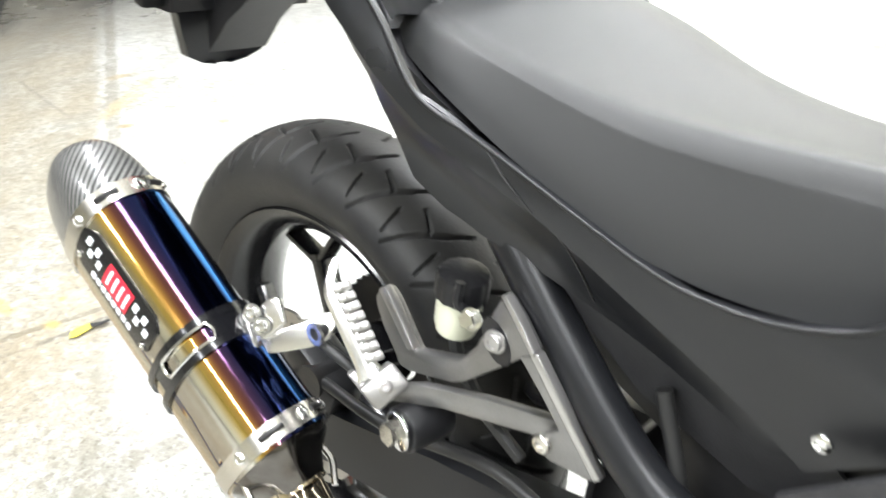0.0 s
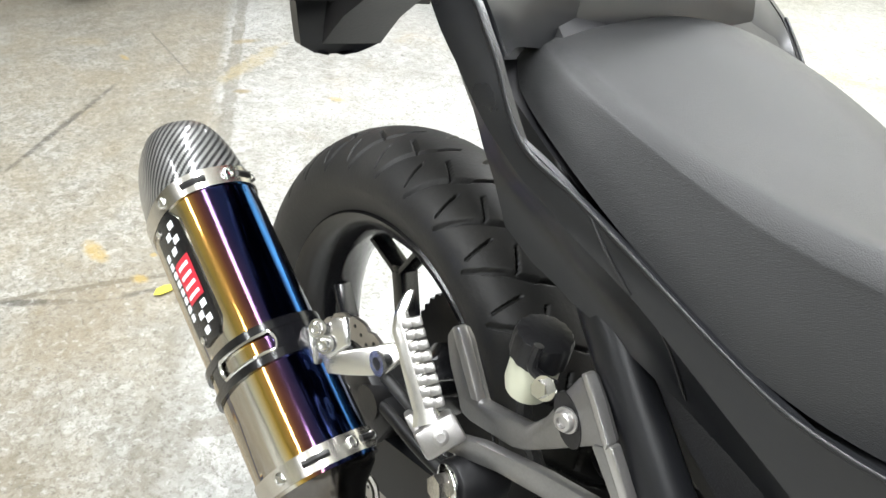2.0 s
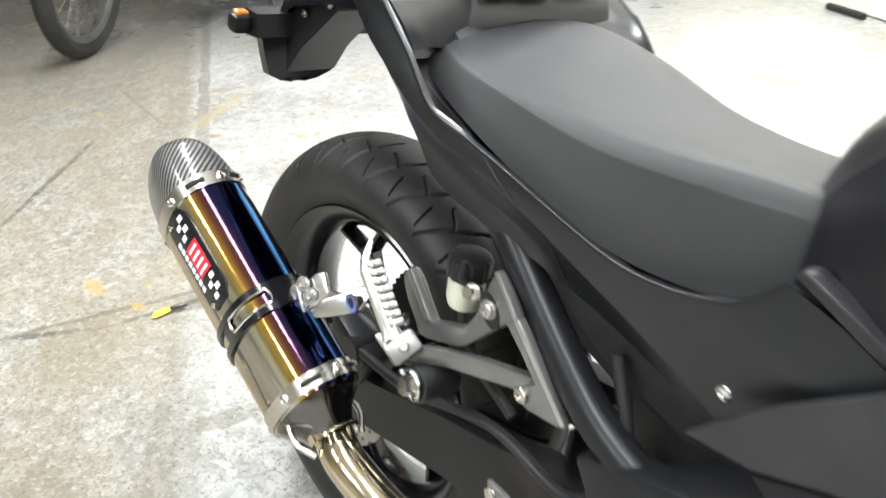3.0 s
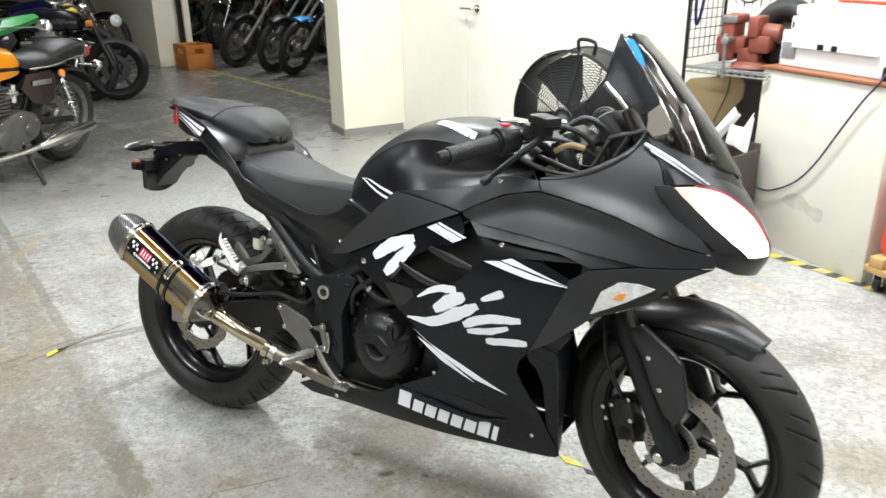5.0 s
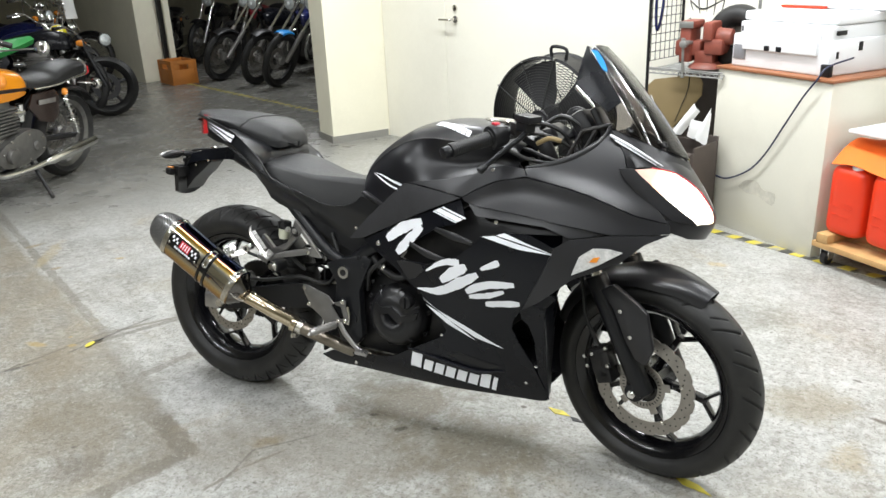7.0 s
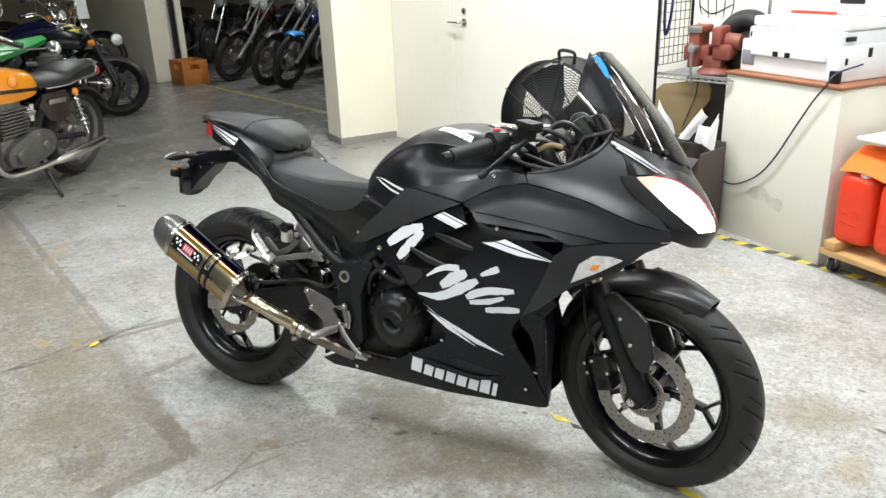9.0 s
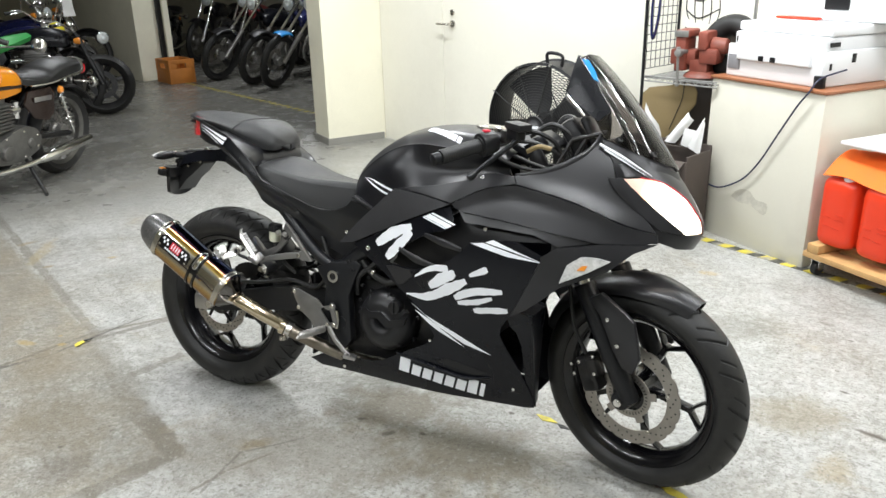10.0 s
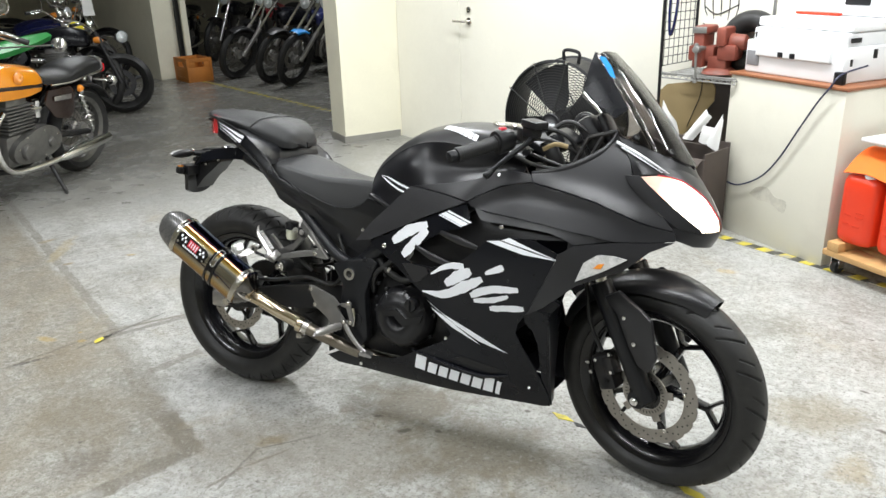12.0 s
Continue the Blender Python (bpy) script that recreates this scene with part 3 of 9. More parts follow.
# ---- building helpers ----
def link(name, bm, mat, parent=None, label="", angle=38, matrix=None):
    """Link a bmesh as one mesh object, smooth but for edges sharper than the angle."""
    if matrix is not None:
        bm.transform(matrix)
    bmesh.ops.recalc_face_normals(bm, faces=bm.faces)
    me = bpy.data.meshes.new(name)
    bm.to_mesh(me)
    bm.free()
    me.materials.append(mat)
    me.shade_smooth()
    me.set_sharp_from_angle(angle=radians(angle))
    ob = new(name, me)
    ob.parent = parent
    return tagged(ob, label) if label else ob


def part(name, bm, mat, parent, label="", angle=38, matrix=None):
    return link(name, bm, mat, parent, label, angle, matrix)


def thing(name, label, category, m=None, group="", kind=""):
    ob = new(name)
    ob.empty_display_size = 0.1
    if m is not None:
        ob.matrix_world = m
    return tagged(ob, label, category, group, kind)


def merge(*bms):
    out = bmesh.new()
    for b in bms:
        me = bpy.data.meshes.new("tmp")
        b.to_mesh(me)
        b.free()
        out.from_mesh(me)
        bpy.data.meshes.remove(me)
    return out


def box(a, b, bevel=0.0, seg=2):
    bm = bmesh.new()
    bmesh.ops.create_cube(bm, size=1)
    for v in bm.verts:
        v.co = Vector([(a[i] + b[i]) / 2 + v.co[i] * (b[i] - a[i]) for i in range(3)])
    if bevel:
        bmesh.ops.bevel(bm, geom=bm.edges[:], offset=bevel, segments=seg, profile=0.5, affect="EDGES")
    return bm


def obox(c, size, rot=(0, 0, 0), bevel=0.0):
    """A box round a centre, turned by Euler degrees."""
    bm = box([-s / 2 for s in size], [s / 2 for s in size], bevel)
    bm.transform(pose(*c, *rot))
    return bm


def rings(loops, closed=True, caps=True, wrap=False):
    """Join rings of points into a skin."""
    bm = bmesh.new()
    g = [[bm.verts.new(p) for p in r] for r in loops]
    k = len(g[0])
    n = len(g)
    for i in range(n if wrap else n - 1):
        for j in range(k if closed else k - 1):
            q = (g[i][j], g[i][(j + 1) % k], g[(i + 1) % n][(j + 1) % k], g[(i + 1) % n][j])
            if len({v.co.to_tuple(6) for v in q}) == 4:
                bm.faces.new(q)
            else:
                seen = []
                for v in q:
                    if all((v.co - s.co).length > 1e-6 for s in seen):
                        seen.append(v)
                if len(seen) == 3:
                    bm.faces.new(seen)
    if caps and closed and not wrap:
        bm.faces.new(list(reversed(g[0])))
        bm.faces.new(g[-1])
    return bm


def basis(d):
    d = Vector(d).normalized()
    s = d.cross(Vector((0, 0, 1))) if abs(d.z) < 0.95 else d.cross(Vector((0, 1, 0)))
    s.normalize()
    return d, s, s.cross(d).normalized()


def rod(p0, p1, r0, r1=None, n=16, caps=True, round_end=0.0):
    p0, p1 = Vector(p0), Vector(p1)
    d, s, t = basis(p1 - p0)
    r1 = r0 if r1 is None else r1
    st = [(0.0, r0), (1.0, r1)]
    ln = (p1 - p0).length
    if round_end:
        e = round_end / ln
        st = [(0, r0 - round_end), (e * 0.3, r0 - round_end * 0.3), (e, r0), (1 - e, r1), (1 - e * 0.3, r1 - round_end * 0.3), (1, r1 - round_end)]
    return rings([[p0 + (p1 - p0) * f + (s * math.cos(a) + t * math.sin(a)) * r for a in (2 * math.pi * i / n for i in range(n))] for f, r in st], caps=caps)


def spline(pts, n):
    """Catmull-Rom through the points, n points a span."""
    P = [Vector(p) for p in pts]
    P = [P[0] * 2 - P[1]] + P + [P[-1] * 2 - P[-2]]
    out = []
    for i in range(1, len(P) - 2):
        for k in range(n):
            t = k / n
            a, b, c, d = P[i - 1], P[i], P[i + 1], P[i + 2]
            out.append(0.5 * (2 * b + (c - a) * t + (2 * a - 5 * b + 4 * c - d) * t * t + (3 * b - a - 3 * c + d) * t ** 3))
    return out + [P[-2]]


def tube(pts, r, n=10, span=6, caps=True, flat=1.0):
    """A bent tube; r is a radius or one for each control point."""
    line = spline(pts, span) if len(pts) > 2 else [Vector(p) for p in pts]
    m = len(line)
    rad = [r] * m if isinstance(r, (int, float)) else list(np.interp(np.linspace(0, 1, m), np.linspace(0, 1, len(r)), r))
    loops, prev = [], None
    for i, p in enumerate(line):
        d = (line[min(i + 1, m - 1)] - line[max(i - 1, 0)]).normalized()
        s = basis(d)[1] if prev is None else (prev - d * prev.dot(d)).normalized()
        prev = s
        t = s.cross(d)
        loops.append([p + (s * math.cos(a) * flat + t * math.sin(a)) * rad[i] for a in (2 * math.pi * k / n for k in range(n))])
    return rings(loops, caps=caps)


def lathe(profile, n=48, axis="Y", wrap=False, caps=True):
    """Turn (radius, along) pairs round the Y axis."""
    loops = [[Vector((r * math.cos(a), y, r * math.sin(a))) for a in (2 * math.pi * i / n for i in range(n))] for r, y in profile]
    bm = rings(loops, caps=caps, wrap=wrap)
    if axis == "Z":
        bm.transform(Matrix.Rotation(radians(90), 4, "X"))
    if axis == "X":
        bm.transform(Matrix.Rotation(radians(-90), 4, "Z"))
    return bm


def smooth_grid(rows, nu=6, nv=6):
    """Rows of control points, splined both ways."""
    fine = [spline(r, nv) for r in rows]
    cols = [spline([r[j] for r in fine], nu) for j in range(len(fine[0]))]
    return [[c[i] for c in cols] for i in range(len(cols[0]))]


def skin(rows, thick=0.004, nu=6, nv=6, mirror=False, inward=None):
    """A smooth sheet through control rows, given thickness towards the inside. mirror: rows run from the edge to the middle plane."""
    if mirror:
        rows = [list(r) + [(x, -y, z) for x, y, z in reversed(r[:-1])] for r in rows]
    g = smooth_grid(rows, nu, nv)
    bm = bmesh.new()
    vs = [[bm.verts.new(p) for p in r] for r in g]
    for i in range(len(vs) - 1):
        for j in range(len(vs[0]) - 1):
            q = (vs[i][j], vs[i][j + 1], vs[i + 1][j + 1], vs[i + 1][j])
            try:
                bm.faces.new(q)
            except ValueError:
                pass
    bmesh.ops.remove_doubles(bm, verts=bm.verts, dist=1e-5)
    bmesh.ops.recalc_face_normals(bm, faces=bm.faces)
    if thick:
        bm.normal_update()
        c = sum((v.co for v in bm.verts), Vector()) / len(bm.verts)
        ref = Vector(inward) if inward else Vector((c.x, 0, c.z - 0.3))
        s = sum((1 if (v.co - ref).dot(v.normal) > 0 else -1) for v in bm.verts)
        sign = -1 if s > 0 else 1
        off = {v: v.co + v.normal * sign * thick for v in bm.verts}
        ret = bmesh.ops.extrude_face_region(bm, geom=bm.faces[:], use_keep_orig=True)
        new_v = [e for e in ret["geom"] if isinstance(e, bmesh.types.BMVert)]
        look_up = {k.co.to_tuple(6): p for k, p in off.items()}
        for v in new_v:
            v.co = look_up.get(v.co.to_tuple(6), v.co)
    return bm


def panel(poly, surf, thick=0.004, step=0.016, off=0.0, round_poly=0):
    """A sheet whose outline is a polygon in the two coordinates of a curved surface surf(a, b, d), d metres proud of it."""
    if round_poly:
        pts = [Vector((a, b, 0)) for a, b in poly]
        sm = spline(pts + [pts[0]], round_poly)[:-1]
        poly = [(p.x, p.y) for p in sm]
    bm = bmesh.new()
    f = bm.faces.new([bm.verts.new((a, b, 0)) for a, b in poly])
    xs, ys = [p[0] for p in poly], [p[1] for p in poly]
    for axis, lo, hi in ((0, min(xs), max(xs)), (1, min(ys), max(ys))):
        k = max(1, int(math.ceil((hi - lo) / step)))
        for i in range(1, k):
            co = [0, 0, 0]
            no = [0, 0, 0]
            co[axis], no[axis] = lo + (hi - lo) * i / k + 1.3e-5, 1
            bmesh.ops.bisect_plane(bm, geom=bm.verts[:] + bm.edges[:] + bm.faces[:], dist=1e-6, plane_co=co, plane_no=no)
    ret = bmesh.ops.extrude_face_region(bm, geom=bm.faces[:], use_keep_orig=True)
    for e in ret["geom"]:
        if isinstance(e, bmesh.types.BMVert):
            e.co.z = -1
    for v in bm.verts:
        v.co = Vector(surf(v.co.x, v.co.y, off - (thick if v.co.z < -0.5 else 0)))
    return bm


def prism(pts, z0, z1):
    n = len(pts)
    bm = bmesh.new()
    lo, hi = [bm.verts.new((x, y, z0)) for x, y in pts], [bm.verts.new((x, y, z1)) for x, y in pts]
    bm.faces.new(list(reversed(lo)))
    bm.faces.new(hi)
    for i in range(n):
        bm.faces.new((lo[i], lo[(i + 1) % n], hi[(i + 1) % n], hi[i]))
    return bm


def plate(poly, v, thick, bevel=0.0015):
    """A flat plate in the bike's length-height plane, its outer face at v (negative: right side), thick towards the middle."""
    n = len(poly)
    sg = -1 if v < 0 else 1
    bm = bmesh.new()
    a, b = [bm.verts.new((x, v, z)) for x, z in poly], [bm.verts.new((x, v - sg * thick, z)) for x, z in poly]
    bm.faces.new(a)
    bm.faces.new(list(reversed(b)))
    for i in range(n):
        bm.faces.new((a[i], b[i], b[(i + 1) % n], a[(i + 1) % n]))
    if bevel:
        bmesh.ops.recalc_face_normals(bm, faces=bm.faces)
        bmesh.ops.bevel(bm, geom=bm.edges[:], offset=bevel, segments=2, profile=0.5, affect="EDGES", clamp_overlap=True)
    return bm


def bolt(p, d, r=0.006, h=0.004):
    """A domed socket bolt head at p that points along d."""
    p = Vector(p)
    d, s, t = basis(d)
    loops = []
    for f, q in ((0, 1), (0.6, 1), (0.9, 0.85), (1.0, 0.55), (0.55, 0.5), (0.5, 0.05)):
        loops.append([p + d * h * f + (s * math.cos(a) + t * math.sin(a)) * r * q for a in (2 * math.pi * i / 12 for i in range(12))])
    return rings(loops)


def washer_ring(p, d, r0, r1, h):
    d0 = Vector(d).normalized()
    bm = lathe([(r0, 0), (r0, h), (r1, h), (r1, 0)], 28, wrap=True)
    q = Vector((0, 1, 0)).rotation_difference(d0).to_matrix().to_4x4()
    bm.transform(Matrix.Translation(p) @ q)
    return bm


def seg_dist(P, A, B):
    d = B - A
    t = np.clip(((P[..., 0] - A[0]) * d[0] + (P[..., 1] - A[1]) * d[1]) / (d @ d), 0, 1)
    return np.hypot(P[..., 0] - A[0] - t * d[0], P[..., 1] - A[1] - t * d[1])


def tyre_mesh(R, half, drop, bead, pitches, grooves, n=560, k=100):
    """A road tyre about the Y axis; grooves: (along, across, along, across, half width, depth) in one pitch, across from -1 to 1."""
    s = np.linspace(-1, 1, k)
    y, r = half * np.sin(s * 1.42) / math.sin(1.42), R - drop * (1 - np.cos(s * 1.42)) / (1 - math.cos(1.42))
    th = np.linspace(0, 2 * math.pi, n, endpoint=False)
    depth = np.zeros((n, k))
    pitch = 2 * math.pi / pitches * R
    arc = th * R
    Pt = np.stack(np.broadcast_arrays(((arc + 0.0) % pitch)[:, None], (s * half * 1.25)[None, :]), -1)
    for a0, c0, a1, c1, w, d in grooves:
        for sh in (-2 * pitch, -pitch, 0, pitch, 2 * pitch):
            A, B = np.array([a0 + sh, c0 * half * 1.25]), np.array([a1 + sh, c1 * half * 1.25])
            depth = np.maximum(depth, d * np.clip((w + 0.0010 - seg_dist(Pt, A, B)) / 0.0010, 0, 1))
    side = [(bead + (r[-1] - bead) * f, half * (1 + 0.035 * math.sin(math.pi * f) - 0.26 * (1 - f) ** 2)) for f in (0.88, 0.7, 0.66, 0.45, 0.2, 0.06, 0.0)]
    loops = []
    for i in range(n):
        c, z = math.cos(th[i]), math.sin(th[i])
        rr = r - depth[i]
        ring = [(bead - 0.012, -half * 0.6)] + [(q, -w) for q, w in reversed(side)] + list(zip(rr, y)) + side + [(bead - 0.012, half * 0.6)]
        loops.append([Vector((q * c, w, q * z)) for q, w in ring])
    return rings(loops, closed=False, caps=False, wrap=True)


def mark_groove_shade(ob, at, R, half, drop):
    """Marks the worn, dusty running surface of a tyre; the grooves' shade is painted near-black."""
    att = ob.data.attributes.new("groove_shade", "FLOAT", "POINT")
    co = np.empty(len(ob.data.vertices) * 3)
    ob.data.vertices.foreach_get("co", co)
    q = co.reshape(-1, 3) - np.array(at.translation)
    q = q @ np.array(at.to_3x3())
    r, s = np.hypot(q[:, 0], q[:, 2]), np.clip(np.abs(q[:, 1]) / half, 0, 1)
    ang = np.arcsin(np.clip(s * math.sin(1.42), 0, 1))
    want = R - drop * (1 - np.cos(ang)) / (1 - math.cos(1.42))
    att.data.foreach_set("value", np.where(r < R - drop, 1.0, np.clip(1 - (want - r) / 0.0012, 0, 1)).astype(np.float32))


def rim_mesh(r_out, half):
    """A drop-centre rim band about the Y axis."""
    h = half
    pr = [(r_out, -h), (r_out + 0.004, -h + 0.003), (r_out - 0.004, -h + 0.010), (r_out - 0.013, -h * 0.72), (r_out - 0.022, -h * 0.35), (r_out - 0.022, h * 0.35), (r_out - 0.013, h * 0.72), (r_out - 0.004, h - 0.010), (r_out + 0.004, h - 0.003), (r_out, h), (r_out - 0.010, h - 0.004), (r_out - 0.022, h * 0.70), (r_out - 0.034, h * 0.3), (r_out - 0.036, 0), (r_out - 0.034, -h * 0.3), (r_out - 0.022, -h * 0.70), (r_out - 0.010, -h + 0.004)]
    return lathe(pr, 72, wrap=True)


def disc_mesh(R, r_in, t, petals, wave):
    """A petal brake disc with drilled holes, about the Y axis."""
    n = petals * 10
    a = [2 * math.pi * i / n for i in range(n)]
    ro = [R - wave * max(0.0, math.cos(petals * x)) ** 3 for x in a]
    outer = lambda y: [Vector((q * math.cos(x), y, q * math.sin(x))) for q, x in zip(ro, a)]
    inner = lambda y: [Vector((r_in * math.cos(x), y, r_in * math.sin(x))) for x in a]
    return rings([outer(-t / 2), outer(t / 2), inner(t / 2), inner(-t / 2)], wrap=True)


def drill_marks(R, r_in, y, petals):
    """The dark bores of a disc: short plugs just proud of its face."""
    out = []
    for i in range(petals):
        for j, f in enumerate((0.25, 0.5, 0.75)):
            a = 2 * math.pi * (i + 0.33 * j) / petals
            r = r_in + (R - r_in) * f
            c = Vector((r * math.cos(a), 0, r * math.sin(a)))
            out.append(rod(c + Vector((0, y - 0.0004, 0)), c + Vector((0, y + 0.0004, 0)), 0.0024, n=7))
    return merge(*out)


def spoke(r0, r1, split, spread, depth, w0):
    """A Y-shaped cast spoke that points along +Z from the hub."""
    m = bmesh.new()
    a = box((-w0 * 1.15, -depth, r0), (w0 * 1.15, depth, split), 0.003)
    e = []
    for sg in (-1, 1):
        b = bmesh.new()
        lo = [Vector((-w0 * 0.8, 0, split - 0.012)), Vector((w0 * 0.8, 0, split - 0.012))]
        ang = spread * sg
        hi = [Vector((math.sin(ang) * r1 - w0 * 0.75 * math.cos(ang), 0, math.cos(ang) * r1)), Vector((math.sin(ang) * r1 + w0 * 0.75 * math.cos(ang), 0, math.cos(ang) * r1))]
        v = [b.verts.new(p + Vector((0, y, 0))) for y in (-depth, depth) for p in (lo[0], lo[1], hi[1], hi[0])]
        for q in ((0, 1, 2, 3), (7, 6, 5, 4), (0, 4, 5, 1), (1, 5, 6, 2), (2, 6, 7, 3), (3, 7, 4, 0)):
            b.faces.new([v[i] for i in q])
        bmesh.ops.bevel(b, geom=b.edges[:], offset=0.0025, segments=2, profile=0.5, affect="EDGES")
        e.append(b)
    m.free()
    return merge(a, *e)
# ---- the room ----
A_DIR, B_DIR = Vector((0.931, -0.365, 0)), Vector((0.365, 0.931, 0))


def along(p, a, b):
    q = Vector((p[0], p[1], 0)) + A_DIR * a + B_DIR * b
    return (q.x, q.y)


def structure(name, bm, mat, label, category):
    return tagged(link(name, bm, mat), label, category, kind="structure")


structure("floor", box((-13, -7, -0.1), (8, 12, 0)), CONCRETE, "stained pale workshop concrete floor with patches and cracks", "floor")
structure("ceiling", box((-13, -7, CEILING), (8, 12, CEILING + 0.1)), CEIL, "plain off-white workshop ceiling", "ceiling")
for x, y, turn, length in FIXTURES:
    fx = thing("ceiling_light", "white fluorescent batten on the ceiling", "ceiling light", pose(x, y, CEILING, 0, 0, turn), "ceiling battens")
    part("housing", box((-length / 2 - 0.03, -0.115, -0.06), (length / 2 + 0.03, 0.115, -0.002), 0.006), WHITE_PLASTIC, fx)
D0 = (-1.575, 3.74)
structure("wall_north", prism([along(D0, 0, 0), along(D0, 0.75, 0), along(D0, 0.75, 0.04), along(D0, 1.70, 0.04), along(D0, 1.70, 0), along(D0, 7.6, 0), along(D0, 7.6, 0.15), along(D0, 0, 0.15)], 0, CEILING), WALL_WHITE, "white painted wall beside the pillar", "wall")
structure("wall_pillar", prism([(-2.105, 3.479), (-1.861, 3.316), (-1.590, 3.72), (-1.50, 3.95), (-1.95, 4.05)], 0, CEILING), WALL, "cream painted pillar with a scuffed corner", "pillar")
structure("skirting", prism([(-2.125, 3.482), (-1.860, 3.302), (-1.578, 3.722), (-1.59, 3.73), (-1.863, 3.325), (-2.10, 3.49)], 0, 0.055), SKIRTING, "grey painted skirting round the pillar", "skirting")
structure("wall_west", prism([(-6.415, 5.645), (-6.355, 5.965), (-6.60, 6.05), (-12.9, 8.2), (-12.9, 8.0)], 0, CEILING), WALL, "cream wall end beside the opening", "wall")
# Unseen panel above the opening, added to keep light out of the back room.
structure("wall_lintel", prism([(-6.37, 5.80), (-2.0, 3.95), (-1.95, 4.05), (-6.34, 5.92)], 2.25, CEILING), WALL, "unseen cream panel added over the wide opening to hold back light", "wall")
structure("door_track", prism([(-6.348, 5.965), (-6.305, 5.948), (-6.285, 6.00), (-6.33, 6.02)], 0, CEILING), WIRE, "black upright door track at the opening", "door track")
structure("door_jamb", prism([(-6.280, 5.995), (-6.235, 5.977), (-6.205, 6.045), (-6.25, 6.065)], 0, CEILING), WALL, "cream jamb beside the door track", "jamb")
for name, a, b in (("wall_back", (-13, 11.9), (8, 12)), ("wall_front", (-13, -7), (8, -6.9)), ("wall_side", (-13, -7), (-12.9, 12)), ("wall_east", (7.9, -7), (8, 12))):
    structure(name, box((*a, 0), (*b, CEILING)), WALL, "plain cream workshop wall", "wall")
structure("wall_divider", prism([along(D0, 0.1, 0.3), along(D0, 0.25, 0.3), along(D0, 0.9, 8.2), along(D0, 0.7, 8.2)], 0, CEILING), WALL, "plain cream dividing wall of the back room", "wall")

# flush door with lever handle in the white wall
door = tagged(link("door_1", prism([along(D0, 0.753, 0.004), along(D0, 1.697, 0.004), along(D0, 1.697, 0.038), along(D0, 0.753, 0.038)], 0.008, 2.05), WALL_WHITE), "closed white flush door with a lever handle", "door", kind="structure")
hp = Vector((*along(D0, 0.86, 0), 0))
part("lock_plate", merge(rod(hp + Vector((0, 0, 1.045)) + B_DIR * 0.004, hp + Vector((0, 0, 1.045)) - B_DIR * 0.008, 0.022, n=20, round_end=0.002)), STEEL, door, "round lock cylinder")
part("door_handle", merge(rod(hp + Vector((0, 0, 0.965)) + B_DIR * 0.004, hp + Vector((0, 0, 0.965)) - B_DIR * 0.007, 0.026, n=20, round_end=0.002), tube([hp + Vector((0, 0, 0.965)), hp + Vector((0, 0, 0.965)) - B_DIR * 0.05, hp + Vector((0, 0, 0.965)) - B_DIR * 0.055 - A_DIR * 0.03, hp + Vector((0, 0, 0.965)) - B_DIR * 0.05 - A_DIR * 0.12], 0.009, 10)), STEEL, door, "steel lever handle")


def strip(name, pts, width, mat, label):
    """Tape laid along a line on the floor."""
    out = []
    for (x0, y0), (x1, y1) in zip(pts, pts[1:]):
        d = Vector((x1 - x0, y1 - y0)).normalized() * width / 2
        out.append(prism([(x0 - d.y * -1, y0 - d.x), (x1 - d.y * -1, y1 - d.x), (x1 - d.y, y1 + d.x), (x0 - d.y, y0 + d.x)], 0.0, 0.003))
    return structure(name, merge(*out), mat, label, "floor tape")


strip("hazard_tape", [(-6.2, 5.92), (-4.2, 5.07), (-2.2, 4.22)], 0.05, TAPE, "worn black and yellow tape across the opening")
strip("hazard_tape", [(1.12, 2.235), (1.52, 2.03), (2.8, 1.40)], 0.052, TAPE, "worn black and yellow tape along the cabinet")
YTAPE = material("yellow_floor_tape", (0.68, 0.58, 0.06), 0.5, vary=0.15, scale=30, dirt=(0.2, 0.18, 0.1), dirt_amount=0.7)
for k, poly in enumerate(([(1.055, 0.228), (1.105, 0.225), (1.135, 0.205), (1.085, 0.200)], [(1.475, 0.045), (1.56, 0.015), (1.60, -0.02), (1.52, 0.0)], [(1.135, 0.203), (1.16, 0.20), (1.185, 0.185), (1.15, 0.183)])):
    structure("tape_scrap", prism(poly, 0, 0.002), YTAPE if k < 2 else WIRE, "torn scrap of floor tape", "floor tape")
# ---- the sports motorcycle: built upright (x ahead, y to its left, z up), then leaned on its side stand ----
LEAN = 9.19
bike = thing("sports_motorcycle", "matte black faired sports motorcycle leaning on its side stand", "motorcycle", pose(0, 0, 0, -LEAN, 0, 0))

